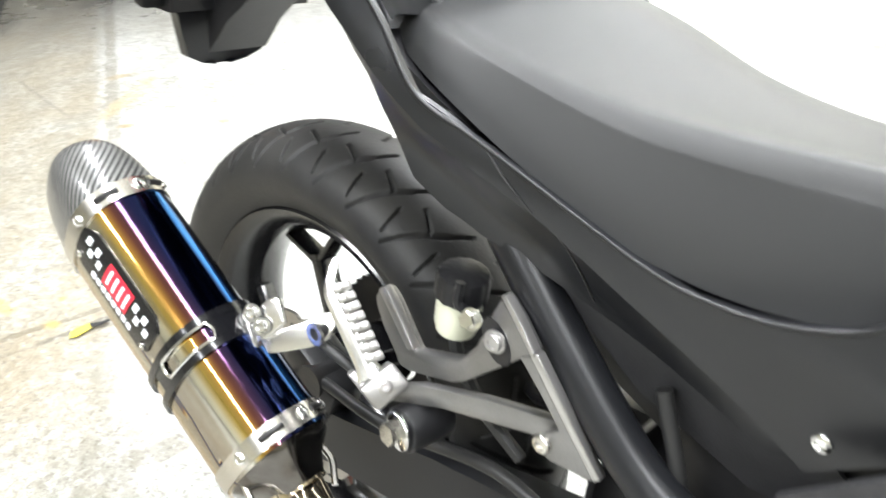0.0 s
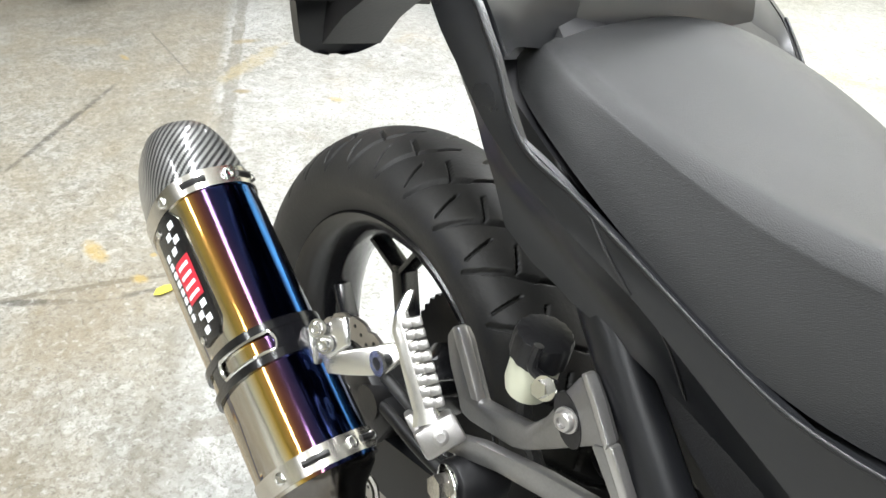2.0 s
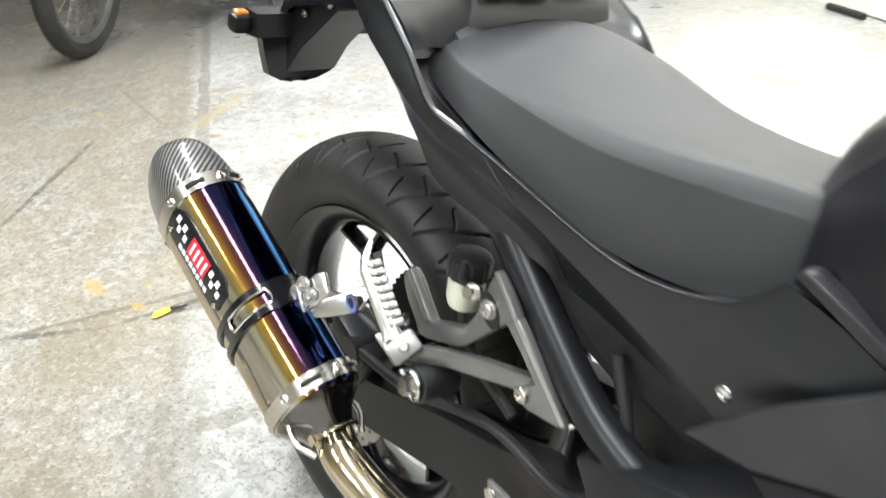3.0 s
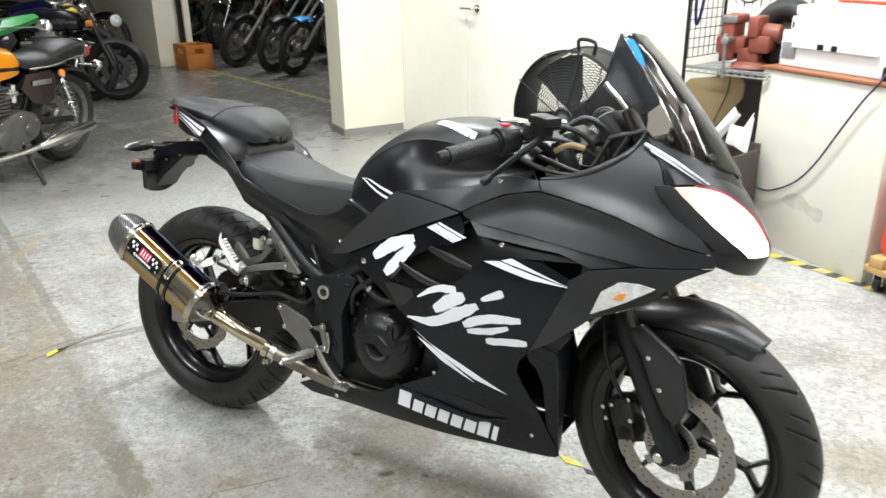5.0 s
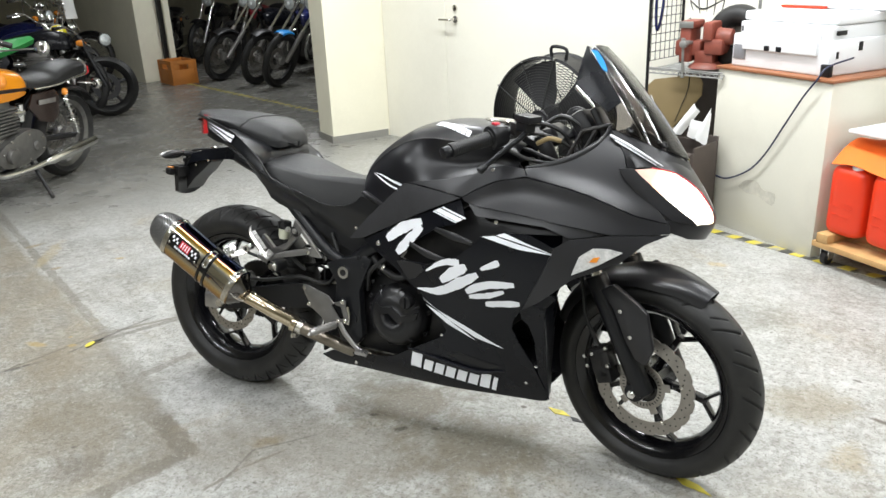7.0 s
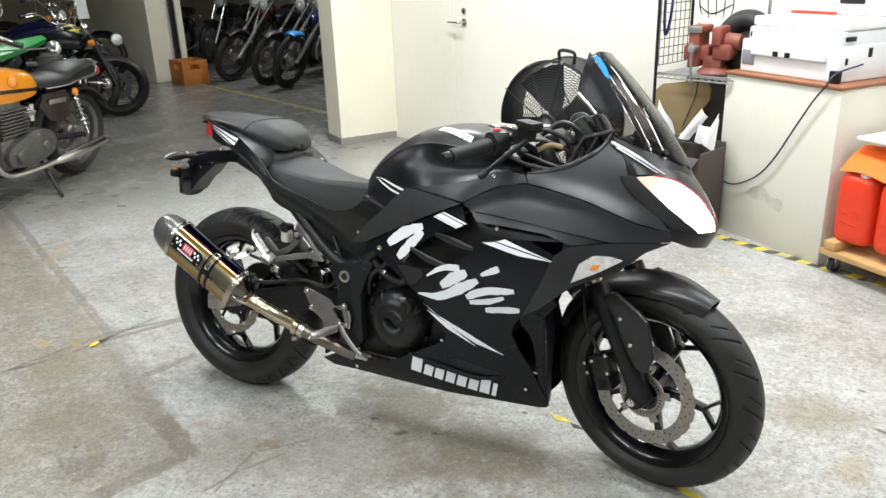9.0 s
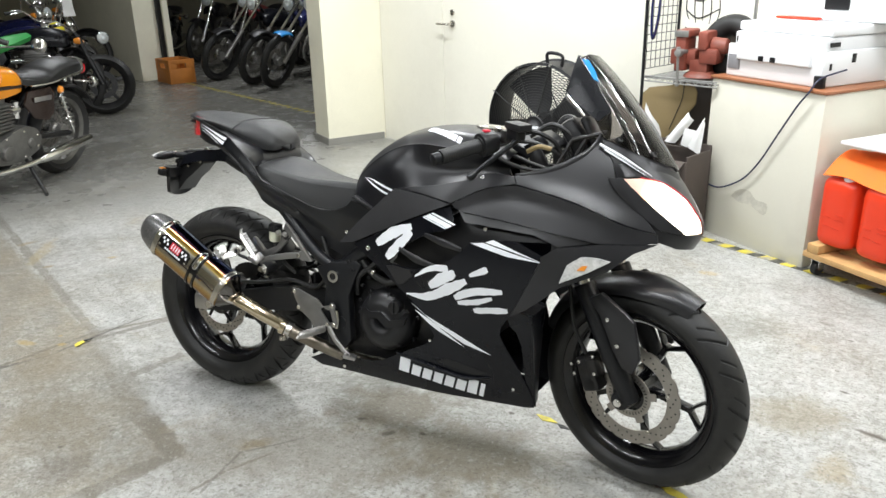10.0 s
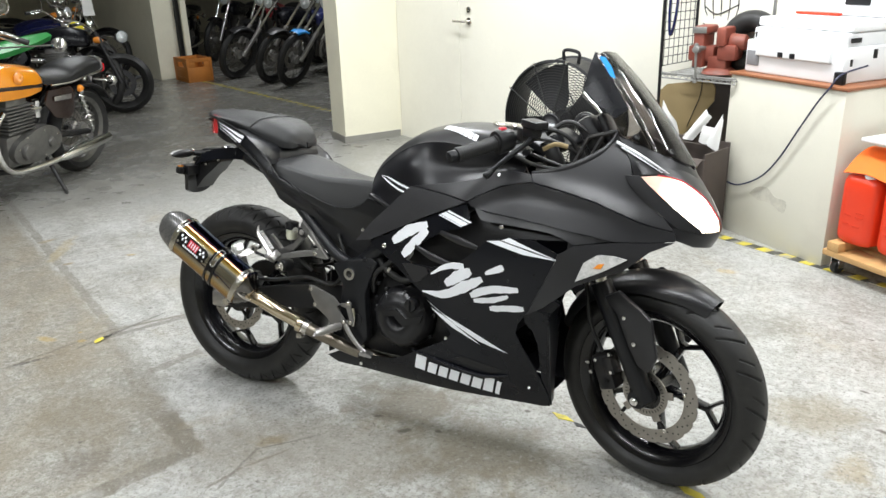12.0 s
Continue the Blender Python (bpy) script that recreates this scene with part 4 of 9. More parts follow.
# half width of the fairing, by height (rows) and length (columns)
V_U = (0.3, 0.5, 0.65, 0.8, 0.95, 1.1, 1.25, 1.4, 1.5, 1.6)
V_W = (0.16, 0.22, 0.30, 0.42, 0.55, 0.68, 0.78, 0.88, 0.95)
V_T = np.array([
    (0.08, 0.09, 0.10, 0.11, 0.11, 0.10, 0.08, 0.06, 0.04, 0.02),
    (0.10, 0.12, 0.135, 0.145, 0.145, 0.13, 0.11, 0.08, 0.06, 0.03),
    (0.12, 0.14, 0.155, 0.165, 0.165, 0.155, 0.14, 0.12, 0.10, 0.08),
    (0.13, 0.145, 0.165, 0.180, 0.192, 0.190, 0.177, 0.15, 0.12, 0.08),
    (0.13, 0.148, 0.170, 0.197, 0.228, 0.230, 0.212, 0.18, 0.14, 0.08),
    (0.12, 0.14, 0.172, 0.204, 0.243, 0.246, 0.218, 0.17, 0.115, 0.03),
    (0.10, 0.12, 0.165, 0.195, 0.21, 0.21, 0.185, 0.14, 0.09, 0.02),
    (0.09, 0.11, 0.14, 0.16, 0.175, 0.175, 0.15, 0.11, 0.06, 0.02),
    (0.08, 0.10, 0.12, 0.13, 0.14, 0.14, 0.12, 0.08, 0.04, 0.02)])


def cubic(x, xs, ys):
    """Catmull-Rom on uneven knots, flat outside."""
    x = min(max(x, xs[0]), xs[-1])
    i = max(0, min(len(xs) - 2, int(np.searchsorted(xs, x)) - 1))
    h = xs[i + 1] - xs[i]
    t = (x - xs[i]) / h
    m0 = (ys[i + 1] - ys[i - 1]) / (xs[i + 1] - xs[i - 1]) if i > 0 else (ys[1] - ys[0]) / h
    m1 = (ys[i + 2] - ys[i]) / (xs[i + 2] - xs[i]) if i + 2 < len(xs) else (ys[-1] - ys[-2]) / h
    return (2 * t ** 3 - 3 * t * t + 1) * ys[i] + (t ** 3 - 2 * t * t + t) * h * m0 + (3 * t * t - 2 * t ** 3) * ys[i + 1] + (t ** 3 - t * t) * h * m1


def half_width(u, w):
    return cubic(w, V_W, [cubic(u, V_U, row) for row in V_T])


CREST_U, CREST_W = (0.80, 0.92, 1.01, 1.091, 1.245, 1.37, 1.45), (0.72, 0.769, 0.815, 0.834, 0.802, 0.757, 0.735)


def fairing(side):
    """The fairing's skin; the crest along its shoulder stands a little proud."""
    def surf(u, w, d):
        c = float(np.interp(u, CREST_U, CREST_W))
        ridge = 0.009 * math.exp(-((w - c) / 0.022) ** 2) * float(np.interp(u, (0.85, 0.95, 1.35, 1.45), (0, 1, 1, 0)))
        return (u, side * (half_width(u, w) + ridge + d), w)
    return surf


SEAM_U, SEAM_W = (-0.043, 0.05, 0.122, 0.178, 0.226, 0.25, 0.279, 0.31, 0.356, 0.45, 0.533), (0.880, 0.866, 0.853, 0.828, 0.793, 0.770, 0.743, 0.724, 0.703, 0.65, 0.60)


def tail_width(u, w):
    h = float(cubic(u, (-0.16, -0.1, -0.03, 0.05, 0.12, 0.2, 0.25, 0.3, 0.4, 0.55, 0.7), (0.04, 0.075, 0.115, 0.15, 0.18, 0.20, 0.195, 0.172, 0.152, 0.138, 0.15)))
    seam = float(np.interp(u, SEAM_U, SEAM_W))
    fold = float(np.interp(u, (0.0, 0.12, 0.30, 0.42, 0.50), (0.2, 1, 1, 0.7, 0)))
    ridge = 0.007 * fold * math.exp(-((w - seam - 0.002) / 0.020) ** 2) - 0.007 * fold * math.exp(-((w - seam + 0.045) / 0.022) ** 2)
    return h - 0.25 * max(0.0, 0.74 - 0.2 * (u - 0.25) - w) + ridge


def tail(side):
    far = side > 0
    return lambda u, w, d: (u, side * (tail_width(u, w) * (0.68 if far else 1.0) + d), w - (0.028 if far else 0.0))


NOSE_W, NOSE_U = (0.66, 0.70, 0.74, 0.80, 0.86, 0.90, 0.95), (1.49, 1.518, 1.53, 1.502, 1.462, 1.42, 1.36)


def nose(v, w, d):
    return (cubic(w, NOSE_W, NOSE_U) - 0.23 * (abs(v) / 0.185) ** 2.6 + d, v, w)


FORK_AXIS = Vector((-0.449, 0, 0.893))
STEER = Matrix.Translation((1.415, 0.008, 0.294)) @ Matrix.Rotation(radians(-16.8), 4, FORK_AXIS) @ Matrix.Translation((-1.405, 0, -0.293))
BAR_TURN = Matrix.Translation((1.405, 0, 0.293)) @ Matrix.Rotation(radians(-12), 4, FORK_AXIS) @ Matrix.Translation((-1.405, 0, -0.293))
FRONT_AXLE, REAR_AXLE = Matrix.Translation((1.405, 0, 0.293)), Matrix.Translation((0, 0, 0.3125))

# -- wheels --
SWEEP = ((0.000, 0.05), (0.011, 0.275), (0.029, 0.51), (0.041, 0.71), (0.052, 0.90))
REAR_GROOVES = tuple((a0 + sh, sg * c0, a1 + sh, sg * c1, w, d) for sg, sh in ((-1, 0.0574), (1, 0.0265)) for a0, c0, a1, c1, w, d in [(*p, *q, wd, 0.0045) for p, q, wd in zip(SWEEP, SWEEP[1:], (0.0012, 0.0021, 0.0024, 0.0019))] + [(0.0646, 0.475, 0.0605, 0.80, 0.0009, 0.004), (0.048, 0.287, 0.024, 0.40, 0.0009, 0.004)])
FRONT_GROOVES = ((0.0, 0.05, 0.05, 0.80, 0.0020, 0.004), (0.0, -0.05, 0.05, -0.80, 0.0020, 0.004), (0.045, 0.15, 0.075, 0.55, 0.0014, 0.003), (0.045, -0.15, 0.075, -0.55, 0.0014, 0.003))


def wheel(name, at, R, half, drop, rim_half, grooves, pitches, disc_r, disc_v, petals, turn, label, n):
    """Tyre on a black ten-armed cast rim with a petal disc on the right."""
    rim = part(name, rim_mesh(0.222, rim_half), RIM_BLACK, bike, label, matrix=at)
    part("tyre", tyre_mesh(R, half, drop, 0.224, pitches, grooves, n), ROAD_RUBBER, rim, "grooved black road tyre with dusty sidewall", 50, matrix=at)
    mark_groove_shade(rim.children[0], at, R, half, drop)
    part("hub", lathe([(0.012, -0.075), (0.034, -0.075), (0.040, -0.05), (0.034, -0.03), (0.034, 0.03), (0.046, 0.05), (0.042, 0.07), (0.012, 0.07)], 32), RIM_BLACK, rim, matrix=at)
    for i in range(5):
        part("spoke", spoke(0.030, 0.200, 0.156, 0.27 if half < 0.06 else 0.32, 0.013, 0.0068 if half < 0.06 else 0.0085), RIM_BLACK, rim, matrix=at @ Matrix.Rotation(radians(72 * i + turn), 4, "Y"))
    disc = part("brake_disc", disc_mesh(disc_r, disc_r * 0.74, 0.0045, petals, 0.0045), DISC, rim, "steel petal brake disc with drilled holes", matrix=at @ Matrix.Translation((0, disc_v, 0)))
    part("disc_bores", drill_marks(disc_r - 0.004, disc_r * 0.74 + 0.002, -0.0025, petals), DARK, rim, matrix=at @ Matrix.Translation((0, disc_v, 0)))
    arms = [rod((math.cos(a) * 0.03, 0, math.sin(a) * 0.03), (math.cos(a + 0.25) * disc_r * 0.76, 0, math.sin(a + 0.25) * disc_r * 0.76), 0.0065, 0.005, 8) for a in (2 * math.pi * i / 5 for i in range(5))]
    part("disc_carrier", merge(lathe([(0.028, -0.004), (0.046, -0.004), (0.046, 0.004), (0.028, 0.004)], 32, wrap=True), *arms), RIM_BLACK, rim, matrix=at @ Matrix.Translation((0, disc_v, 0)))
    for i in range(5):
        a = 2 * math.pi * i / 5 + 0.25
        part("disc_button", bolt((math.cos(a) * disc_r * 0.77, disc_v - 0.003, math.sin(a) * disc_r * 0.77), (0, -1, 0), 0.006, 0.003), STEEL, rim, matrix=at)
    return rim


rear_wheel = wheel("rear_wheel", REAR_AXLE, 0.3145, 0.071, 0.047, 0.056, REAR_GROOVES, 32, 0.110, -0.076, 16, -22, "black cast rear wheel", 2200)
front_wheel = wheel("front_wheel", STEER @ FRONT_AXLE, 0.293, 0.056, 0.040, 0.044, FRONT_GROOVES, 18, 0.145, -0.062, 20, 27, "black cast front wheel, turned slightly to its right", 720)
part("sprocket", rings([[Vector((q * math.cos(a), y, q * math.sin(a))) for i in range(168) for a in (2 * math.pi * i / 168,) for q in (r * (1.0 + wave * (1 if i % 4 < 2 else -1)),)] for r, y, wave in ((0.045, 0.076, 0), (0.104, 0.076, 0.018), (0.104, 0.083, 0.018), (0.045, 0.083, 0))], wrap=True), DARK, rear_wheel, "oily rear chain sprocket", matrix=REAR_AXLE)
part("sensor_ring", merge(lathe([(0.046, -0.0015), (0.066, -0.0015), (0.066, 0.0015), (0.046, 0.0015)], 48, wrap=True), *[obox((math.cos(a) * 0.072, 0, math.sin(a) * 0.072), (0.020, 0.0032, 0.022), (0, -math.degrees(a), 0), 0.001) for a in (2 * math.pi * i / 5 + 0.2 for i in range(5))]), DISC, front_wheel, "slotted steel sensor ring", matrix=STEER @ FRONT_AXLE @ Matrix.Translation((0, -0.07, 0)))
part("ring_slots", merge(*[obox((math.cos(a) * 0.0535, -0.0725, math.sin(a) * 0.0535), (0.007, 0.001, 0.0022), (0, -math.degrees(a), 0)) for a in (2 * math.pi * i / 36 for i in range(36))]), DARK, front_wheel, matrix=STEER @ FRONT_AXLE)

# -- front fork, fender and caliper (turned with the wheel) --
AXIS = FORK_AXIS
for sg in (-1, 1):
    foot = Vector((1.424, sg * 0.094, 0.285))
    leg = part("fork_leg", rod(foot, foot + AXIS * 0.34, 0.0275, 0.029, 24, round_end=0.004), FRAME, bike, "black fork slider", matrix=STEER)
    part("stanchion", rod(foot + AXIS * 0.34, foot + AXIS * 0.72, 0.0185, n=20), STEEL, leg, "bright fork tube", matrix=STEER)
    part("axle_clamp", merge(rod((1.405, sg * 0.072, 0.293), (1.405, sg * 0.120, 0.293), 0.030, 0.026, 24, round_end=0.004), rod((1.405, sg * 0.09, 0.293), foot + AXIS * 0.08, 0.022, 0.027, 16)), FRAME, leg, matrix=STEER)
    part("fork_top", rod(foot + AXIS * 0.66, foot + AXIS * 0.735, 0.026, 0.021, 20, round_end=0.004), DARK, leg, matrix=STEER)
part("axle_nut", merge(rod((1.405, -0.116, 0.293), (1.405, -0.131, 0.293), 0.013, 0.012, 6), rod((1.405, -0.128, 0.293), (1.405, -0.136, 0.293), 0.008, n=14)), CHROME, bike, "bright axle nut", matrix=STEER)


def fender(a0, a1, r_mid, half, sag):
    """A mudguard over a wheel at the origin, arched between two angles."""
    rows = []
    for k in range(9):
        f = k / 8
        a = math.radians(a0 + (a1 - a0) * f)
        h = half * (0.55 + 0.45 * min(1, 4 * f, 5 * (1 - f)))
        rows.append([((r_mid - sag * s * s) * math.cos(a), y, (r_mid - sag * s * s) * math.sin(a)) for s, y in ((1.15, -h), (0.85, -h * 0.93), (0.5, -h * 0.6), (0.0, 0.0), (0.5, h * 0.6), (0.85, h * 0.93), (1.15, h))])
    return skin(rows, 0.003, 4, 4, inward=(0, 0, 0))


front_fender = part("front_fender", fender(61, 158, 0.322, 0.074, 0.032), MATTE, bike, "matte black front mudguard", matrix=STEER @ FRONT_AXLE)
for sg in (-1, 1):
    part("fender_stay", plate([(1.300, 0.560), (1.340, 0.585), (1.409, 0.545), (1.436, 0.524), (1.456, 0.428), (1.437, 0.381), (1.405, 0.392), (1.375, 0.440), (1.337, 0.521)], sg * 0.122, 0.016, 0.005), MATTE, front_fender, matrix=STEER)
    for p in ((1.362, sg * 0.122, 0.517), (1.393, sg * 0.122, 0.452)):
        part("fender_bolt", bolt(p, (0, sg, 0), 0.0065, 0.005), CHROME, front_fender, matrix=STEER)
caliper = part("front_caliper", merge(obox((1.30, -0.083, 0.335), (0.052, 0.058, 0.10), (0, -20, 0), 0.008), obox((1.315, -0.10, 0.36), (0.03, 0.03, 0.05), (0, -20, 0), 0.006), rod((1.31, -0.112, 0.31), (1.31, -0.05, 0.31), 0.017, n=18), rod((1.295, -0.112, 0.355), (1.295, -0.05, 0.355), 0.017, n=18)), DARK, bike, "black brake caliper", matrix=STEER)
for z, x in ((0.396, 1.317), (0.346, 1.325), (0.355, 1.253), (0.368, 1.276), (0.329, 1.263)):
    part("caliper_bolt", bolt((x, -0.113, z), (0, -1, 0), 0.006, 0.005), CHROME, caliper, matrix=STEER)
part("brake_hose", tube([(1.29, -0.10, 0.39), (1.255, -0.11, 0.47), (1.235, -0.10, 0.56), (1.20, -0.08, 0.68), (1.16, -0.09, 0.80)], 0.0055), WIRE, bike, matrix=STEER)

# -- frame, swingarm, engine --
part("crankcase", box((0.52, -0.10, 0.24), (0.86, 0.10, 0.50), 0.02), DARK, bike, "oily black engine casting")
part("cylinder_block", box((0.70, -0.11, 0.44), (0.92, 0.11, 0.66), 0.02), DARK, bike)
part("gearbox", box((0.44, -0.09, 0.30), (0.60, 0.09, 0.62), 0.02), DARK, bike)
clutch = part("clutch_cover", lathe([(0.0, -0.176), (0.045, -0.176), (0.060, -0.172), (0.080, -0.158), (0.090, -0.140), (0.094, -0.125), (0.094, -0.10)], 40), ENGINE, bike, "satin black engine side cover", matrix=Matrix.Translation((0.69, 0, 0.385)))
part("cover_web", panel([(0.625, 0.405), (0.655, 0.395), (0.685, 0.40), (0.715, 0.375), (0.765, 0.39), (0.77, 0.41), (0.72, 0.398), (0.69, 0.42), (0.655, 0.415), (0.632, 0.425)], lambda u, w, d: (u, -0.182 + 2.6 * ((u - 0.69) ** 2 + (w - 0.385) ** 2) - d, w), 0.008, 0.012, 0.002), ENGINE, clutch)
part("filler_cap", merge(rod((0.735, -0.150, 0.44), (0.735, -0.180, 0.44), 0.021, 0.019, 20, round_end=0.003), obox((0.735, -0.182, 0.44), (0.006, 0.008, 0.034), bevel=0.002)), ENGINE, clutch)
for a in (0.5, 1.4, 2.2, 3.0, 3.9, 5.4):
    part("cover_rib", rod((0.69 + 0.055 * math.cos(a), -0.168, 0.385 + 0.055 * math.sin(a)), (0.69 + 0.088 * math.cos(a), -0.148, 0.385 + 0.088 * math.sin(a)), 0.006, 0.005, 8), ENGINE, clutch)
for i in range(9):
    a = 2 * math.pi * i / 9 + 0.2
    part("cover_bolt", bolt((0.69 + 0.099 * math.cos(a), -0.118, 0.385 + 0.099 * math.sin(a)), (0, -1, 0), 0.007, 0.012), DARK, clutch)
part("hose", tube([(0.58, -0.12, 0.56), (0.64, -0.14, 0.52), (0.70, -0.135, 0.50), (0.76, -0.12, 0.55)], 0.011), WIRE, bike)
part("hose", tube([(0.57, -0.11, 0.44), (0.59, -0.135, 0.50), (0.64, -0.14, 0.545), (0.70, -0.12, 0.60)], 0.008), WIRE, bike)
part("hose_clip", washer_ring((0.64, -0.142, 0.527), (0.7, 0.1, -0.4), 0.010, 0.0125, 0.008), STEEL, bike)
for p in ((0.60, -0.13, 0.475), (0.625, -0.135, 0.505), (0.595, -0.13, 0.43)):
    part("engine_bolt", bolt(p, (0, -1, 0), 0.006, 0.006), DARK, bike)
part("splash_guard", box((0.383, -0.078, 0.20), (0.391, 0.078, 0.47), 0.003), PLASTIC, bike, "black splash guard ahead of the rear wheel")
part("radiator", box((0.96, -0.13, 0.36), (0.995, 0.13, 0.66), 0.006), DARK, bike)

for sg in (-1, 1):
    pivot = part("pivot_plate", plate([(0.440, 0.511), (0.485, 0.532), (0.576, 0.554), (0.604, 0.54), (0.582, 0.494), (0.562, 0.438), (0.575, 0.300), (0.553, 0.270), (0.495, 0.272), (0.470, 0.350), (0.477, 0.455)], sg * 0.148, 0.034, 0.007), FRAME, bike, "satin black frame pivot plate")
    ring = part("pivot_bolt", washer_ring((0.508, sg * 0.148, 0.492), (0, sg, 0), 0.0105, 0.0185, 0.007), CHROME, pivot, "bright ring-shaped pivot bolt")
    part("bolt_socket", rod((0.508, sg * 0.140, 0.492), (0.508, sg * 0.150, 0.492), 0.0105, n=12), DARK, ring)
    part("lower_plug", merge(washer_ring((0.535, sg * 0.147, 0.352), (0, sg, 0), 0.009, 0.020, 0.004), rod((0.535, sg * 0.146, 0.352), (0.535, sg * 0.150, 0.352), 0.010, n=12)), FRAME, pivot)
    for p in ((0.560, 0.545), (0.575, 0.52)):
        part("frame_bolt", bolt((p[0], sg * 0.148, p[1]), (0, sg, 0), 0.007, 0.003), FRAME, pivot)
    part("subframe_rail", tube([(0.50, sg * 0.130, 0.515), (0.44, sg * 0.130, 0.545), (0.37, sg * 0.128, 0.605), (0.30, sg * 0.124, 0.672), (0.22, sg * 0.11, 0.74), (0.05, sg * 0.08, 0.80)], 0.0175, 16), FRAME, bike, "satin black subframe tube")
    part("main_frame", tube([(0.50, sg * 0.11, 0.50), (0.60, sg * 0.13, 0.58), (0.80, sg * 0.12, 0.72), (1.02, sg * 0.05, 0.84)], 0.022, 14), FRAME, bike)
part("side_liner", panel([(0.23, 0.73), (0.30, 0.695), (0.38, 0.665), (0.48, 0.63), (0.56, 0.60), (0.60, 0.55), (0.52, 0.515), (0.44, 0.53), (0.37, 0.575), (0.30, 0.645), (0.245, 0.70)], tail(-1), 0.004, 0.03, -0.034), PLASTIC, bike, "black inner liner")
part("inner_guard", panel([(0.30, 0.66), (0.36, 0.645), (0.46, 0.615), (0.545, 0.60), (0.600, 0.56), (0.575, 0.55), (0.50, 0.545), (0.42, 0.58), (0.335, 0.655)], tail(-1), 0.004, 0.02, -0.014), TEXTURED, bike, "textured black inner side cover")
for sg in (-1, 1):
    arm = part("swingarm", merge(rings([[(x, sg * (y + hy * a), z + hz * b) for a, b in ((-1, -1), (1, -1), (1, 1), (-1, 1))] for x, y, z, hy, hz in ((0.50, 0.085, 0.405, 0.022, 0.034), (0.40, 0.09, 0.395, 0.020, 0.042), (0.25, 0.098, 0.37, 0.016, 0.038), (0.08, 0.105, 0.335, 0.014, 0.032), (-0.05, 0.106, 0.309, 0.014, 0.027))])), FRAME, bike, "black box-section swingarm")
    part("axle_adjuster", box((-0.075, sg * 0.106 - 0.016, 0.285), (-0.015, sg * 0.106 + 0.016, 0.335), 0.004), ALU, arm)
    part("axle_end", rod((0, sg * 0.118, 0.3125), (0, sg * 0.138, 0.3125), 0.016, 0.014, 6), STEEL, arm)
rear_caliper = part("rear_caliper", merge(obox((0.075, -0.10, 0.40), (0.085, 0.05, 0.05), (0, 25, 0), 0.008), obox((0.04, -0.10, 0.375), (0.06, 0.03, 0.04), (0, 25, 0), 0.006), rod((0.085, -0.128, 0.405), (0.085, -0.07, 0.405), 0.018, n=16)), DARK, bike, "black rear brake caliper")
part("caliper_bolt", bolt((0.05, -0.128, 0.395), (0, -1, 0), 0.006, 0.005), STEEL, rear_caliper)
part("rear_brake_hose", tube([(0.10, -0.12, 0.41), (0.20, -0.125, 0.42), (0.32, -0.115, 0.445), (0.43, -0.12, 0.44), (0.47, -0.12, 0.52), (0.44, -0.115, 0.60)], 0.006), WIRE, bike)
part("shock_spring", tube([(0.30 + 0.03 * math.cos(k * 0.9), 0.03 * math.sin(k * 0.9), 0.44 + 0.0045 * k) for k in range(42)], 0.006, 6, 2), DARK, bike)
part("chain_guard", tube([(0.45, 0.09, 0.46), (0.25, 0.10, 0.45), (0.05, 0.10, 0.42)], 0.02, 8, flat=0.4), PLASTIC, bike)
part("side_stand", merge(tube([(0.47, 0.12, 0.25), (0.50, 0.20, 0.12), (0.52, 0.262, 0.046)], [0.014, 0.012, 0.011]), obox((0.53, 0.275, 0.040), (0.07, 0.045, 0.008), (LEAN, 0, 0), 0.002)), DARK, bike, "black side stand, folded out")

# -- silencer and pipes --
CAN_LOW, CAN_TOP = Vector((0.153, -0.213, 0.401)), Vector((-0.092, -0.233, 0.549))
CAN_D = (CAN_TOP - CAN_LOW).normalized()
CAN_OUT = (Vector((0, -1, 0)) - CAN_D * Vector((0, -1, 0)).dot(CAN_D)).normalized()
CAN_UP = CAN_OUT.cross(CAN_D).normalized()
if CAN_UP.z < 0:
    CAN_UP = -CAN_UP


def oval(at, k=1.0, grow=0.0, n=64, hw=0.0465, hh=0.064):
    """A rounded oval section of the silencer, round its axis; 0 is outwards, a quarter turn is upwards."""
    c = CAN_LOW + CAN_D * at
    out = []
    for i in range(n):
        a = 2 * math.pi * i / n
        ca, sa = math.cos(a), math.sin(a)
        q = 1.0 / (abs(ca) ** 2.5 + abs(sa) ** 2.5) ** (1 / 2.5)
        out.append(c + CAN_OUT * ca * q * (hw * k + grow) + CAN_UP * sa * q * (hh * k + grow))
    return out


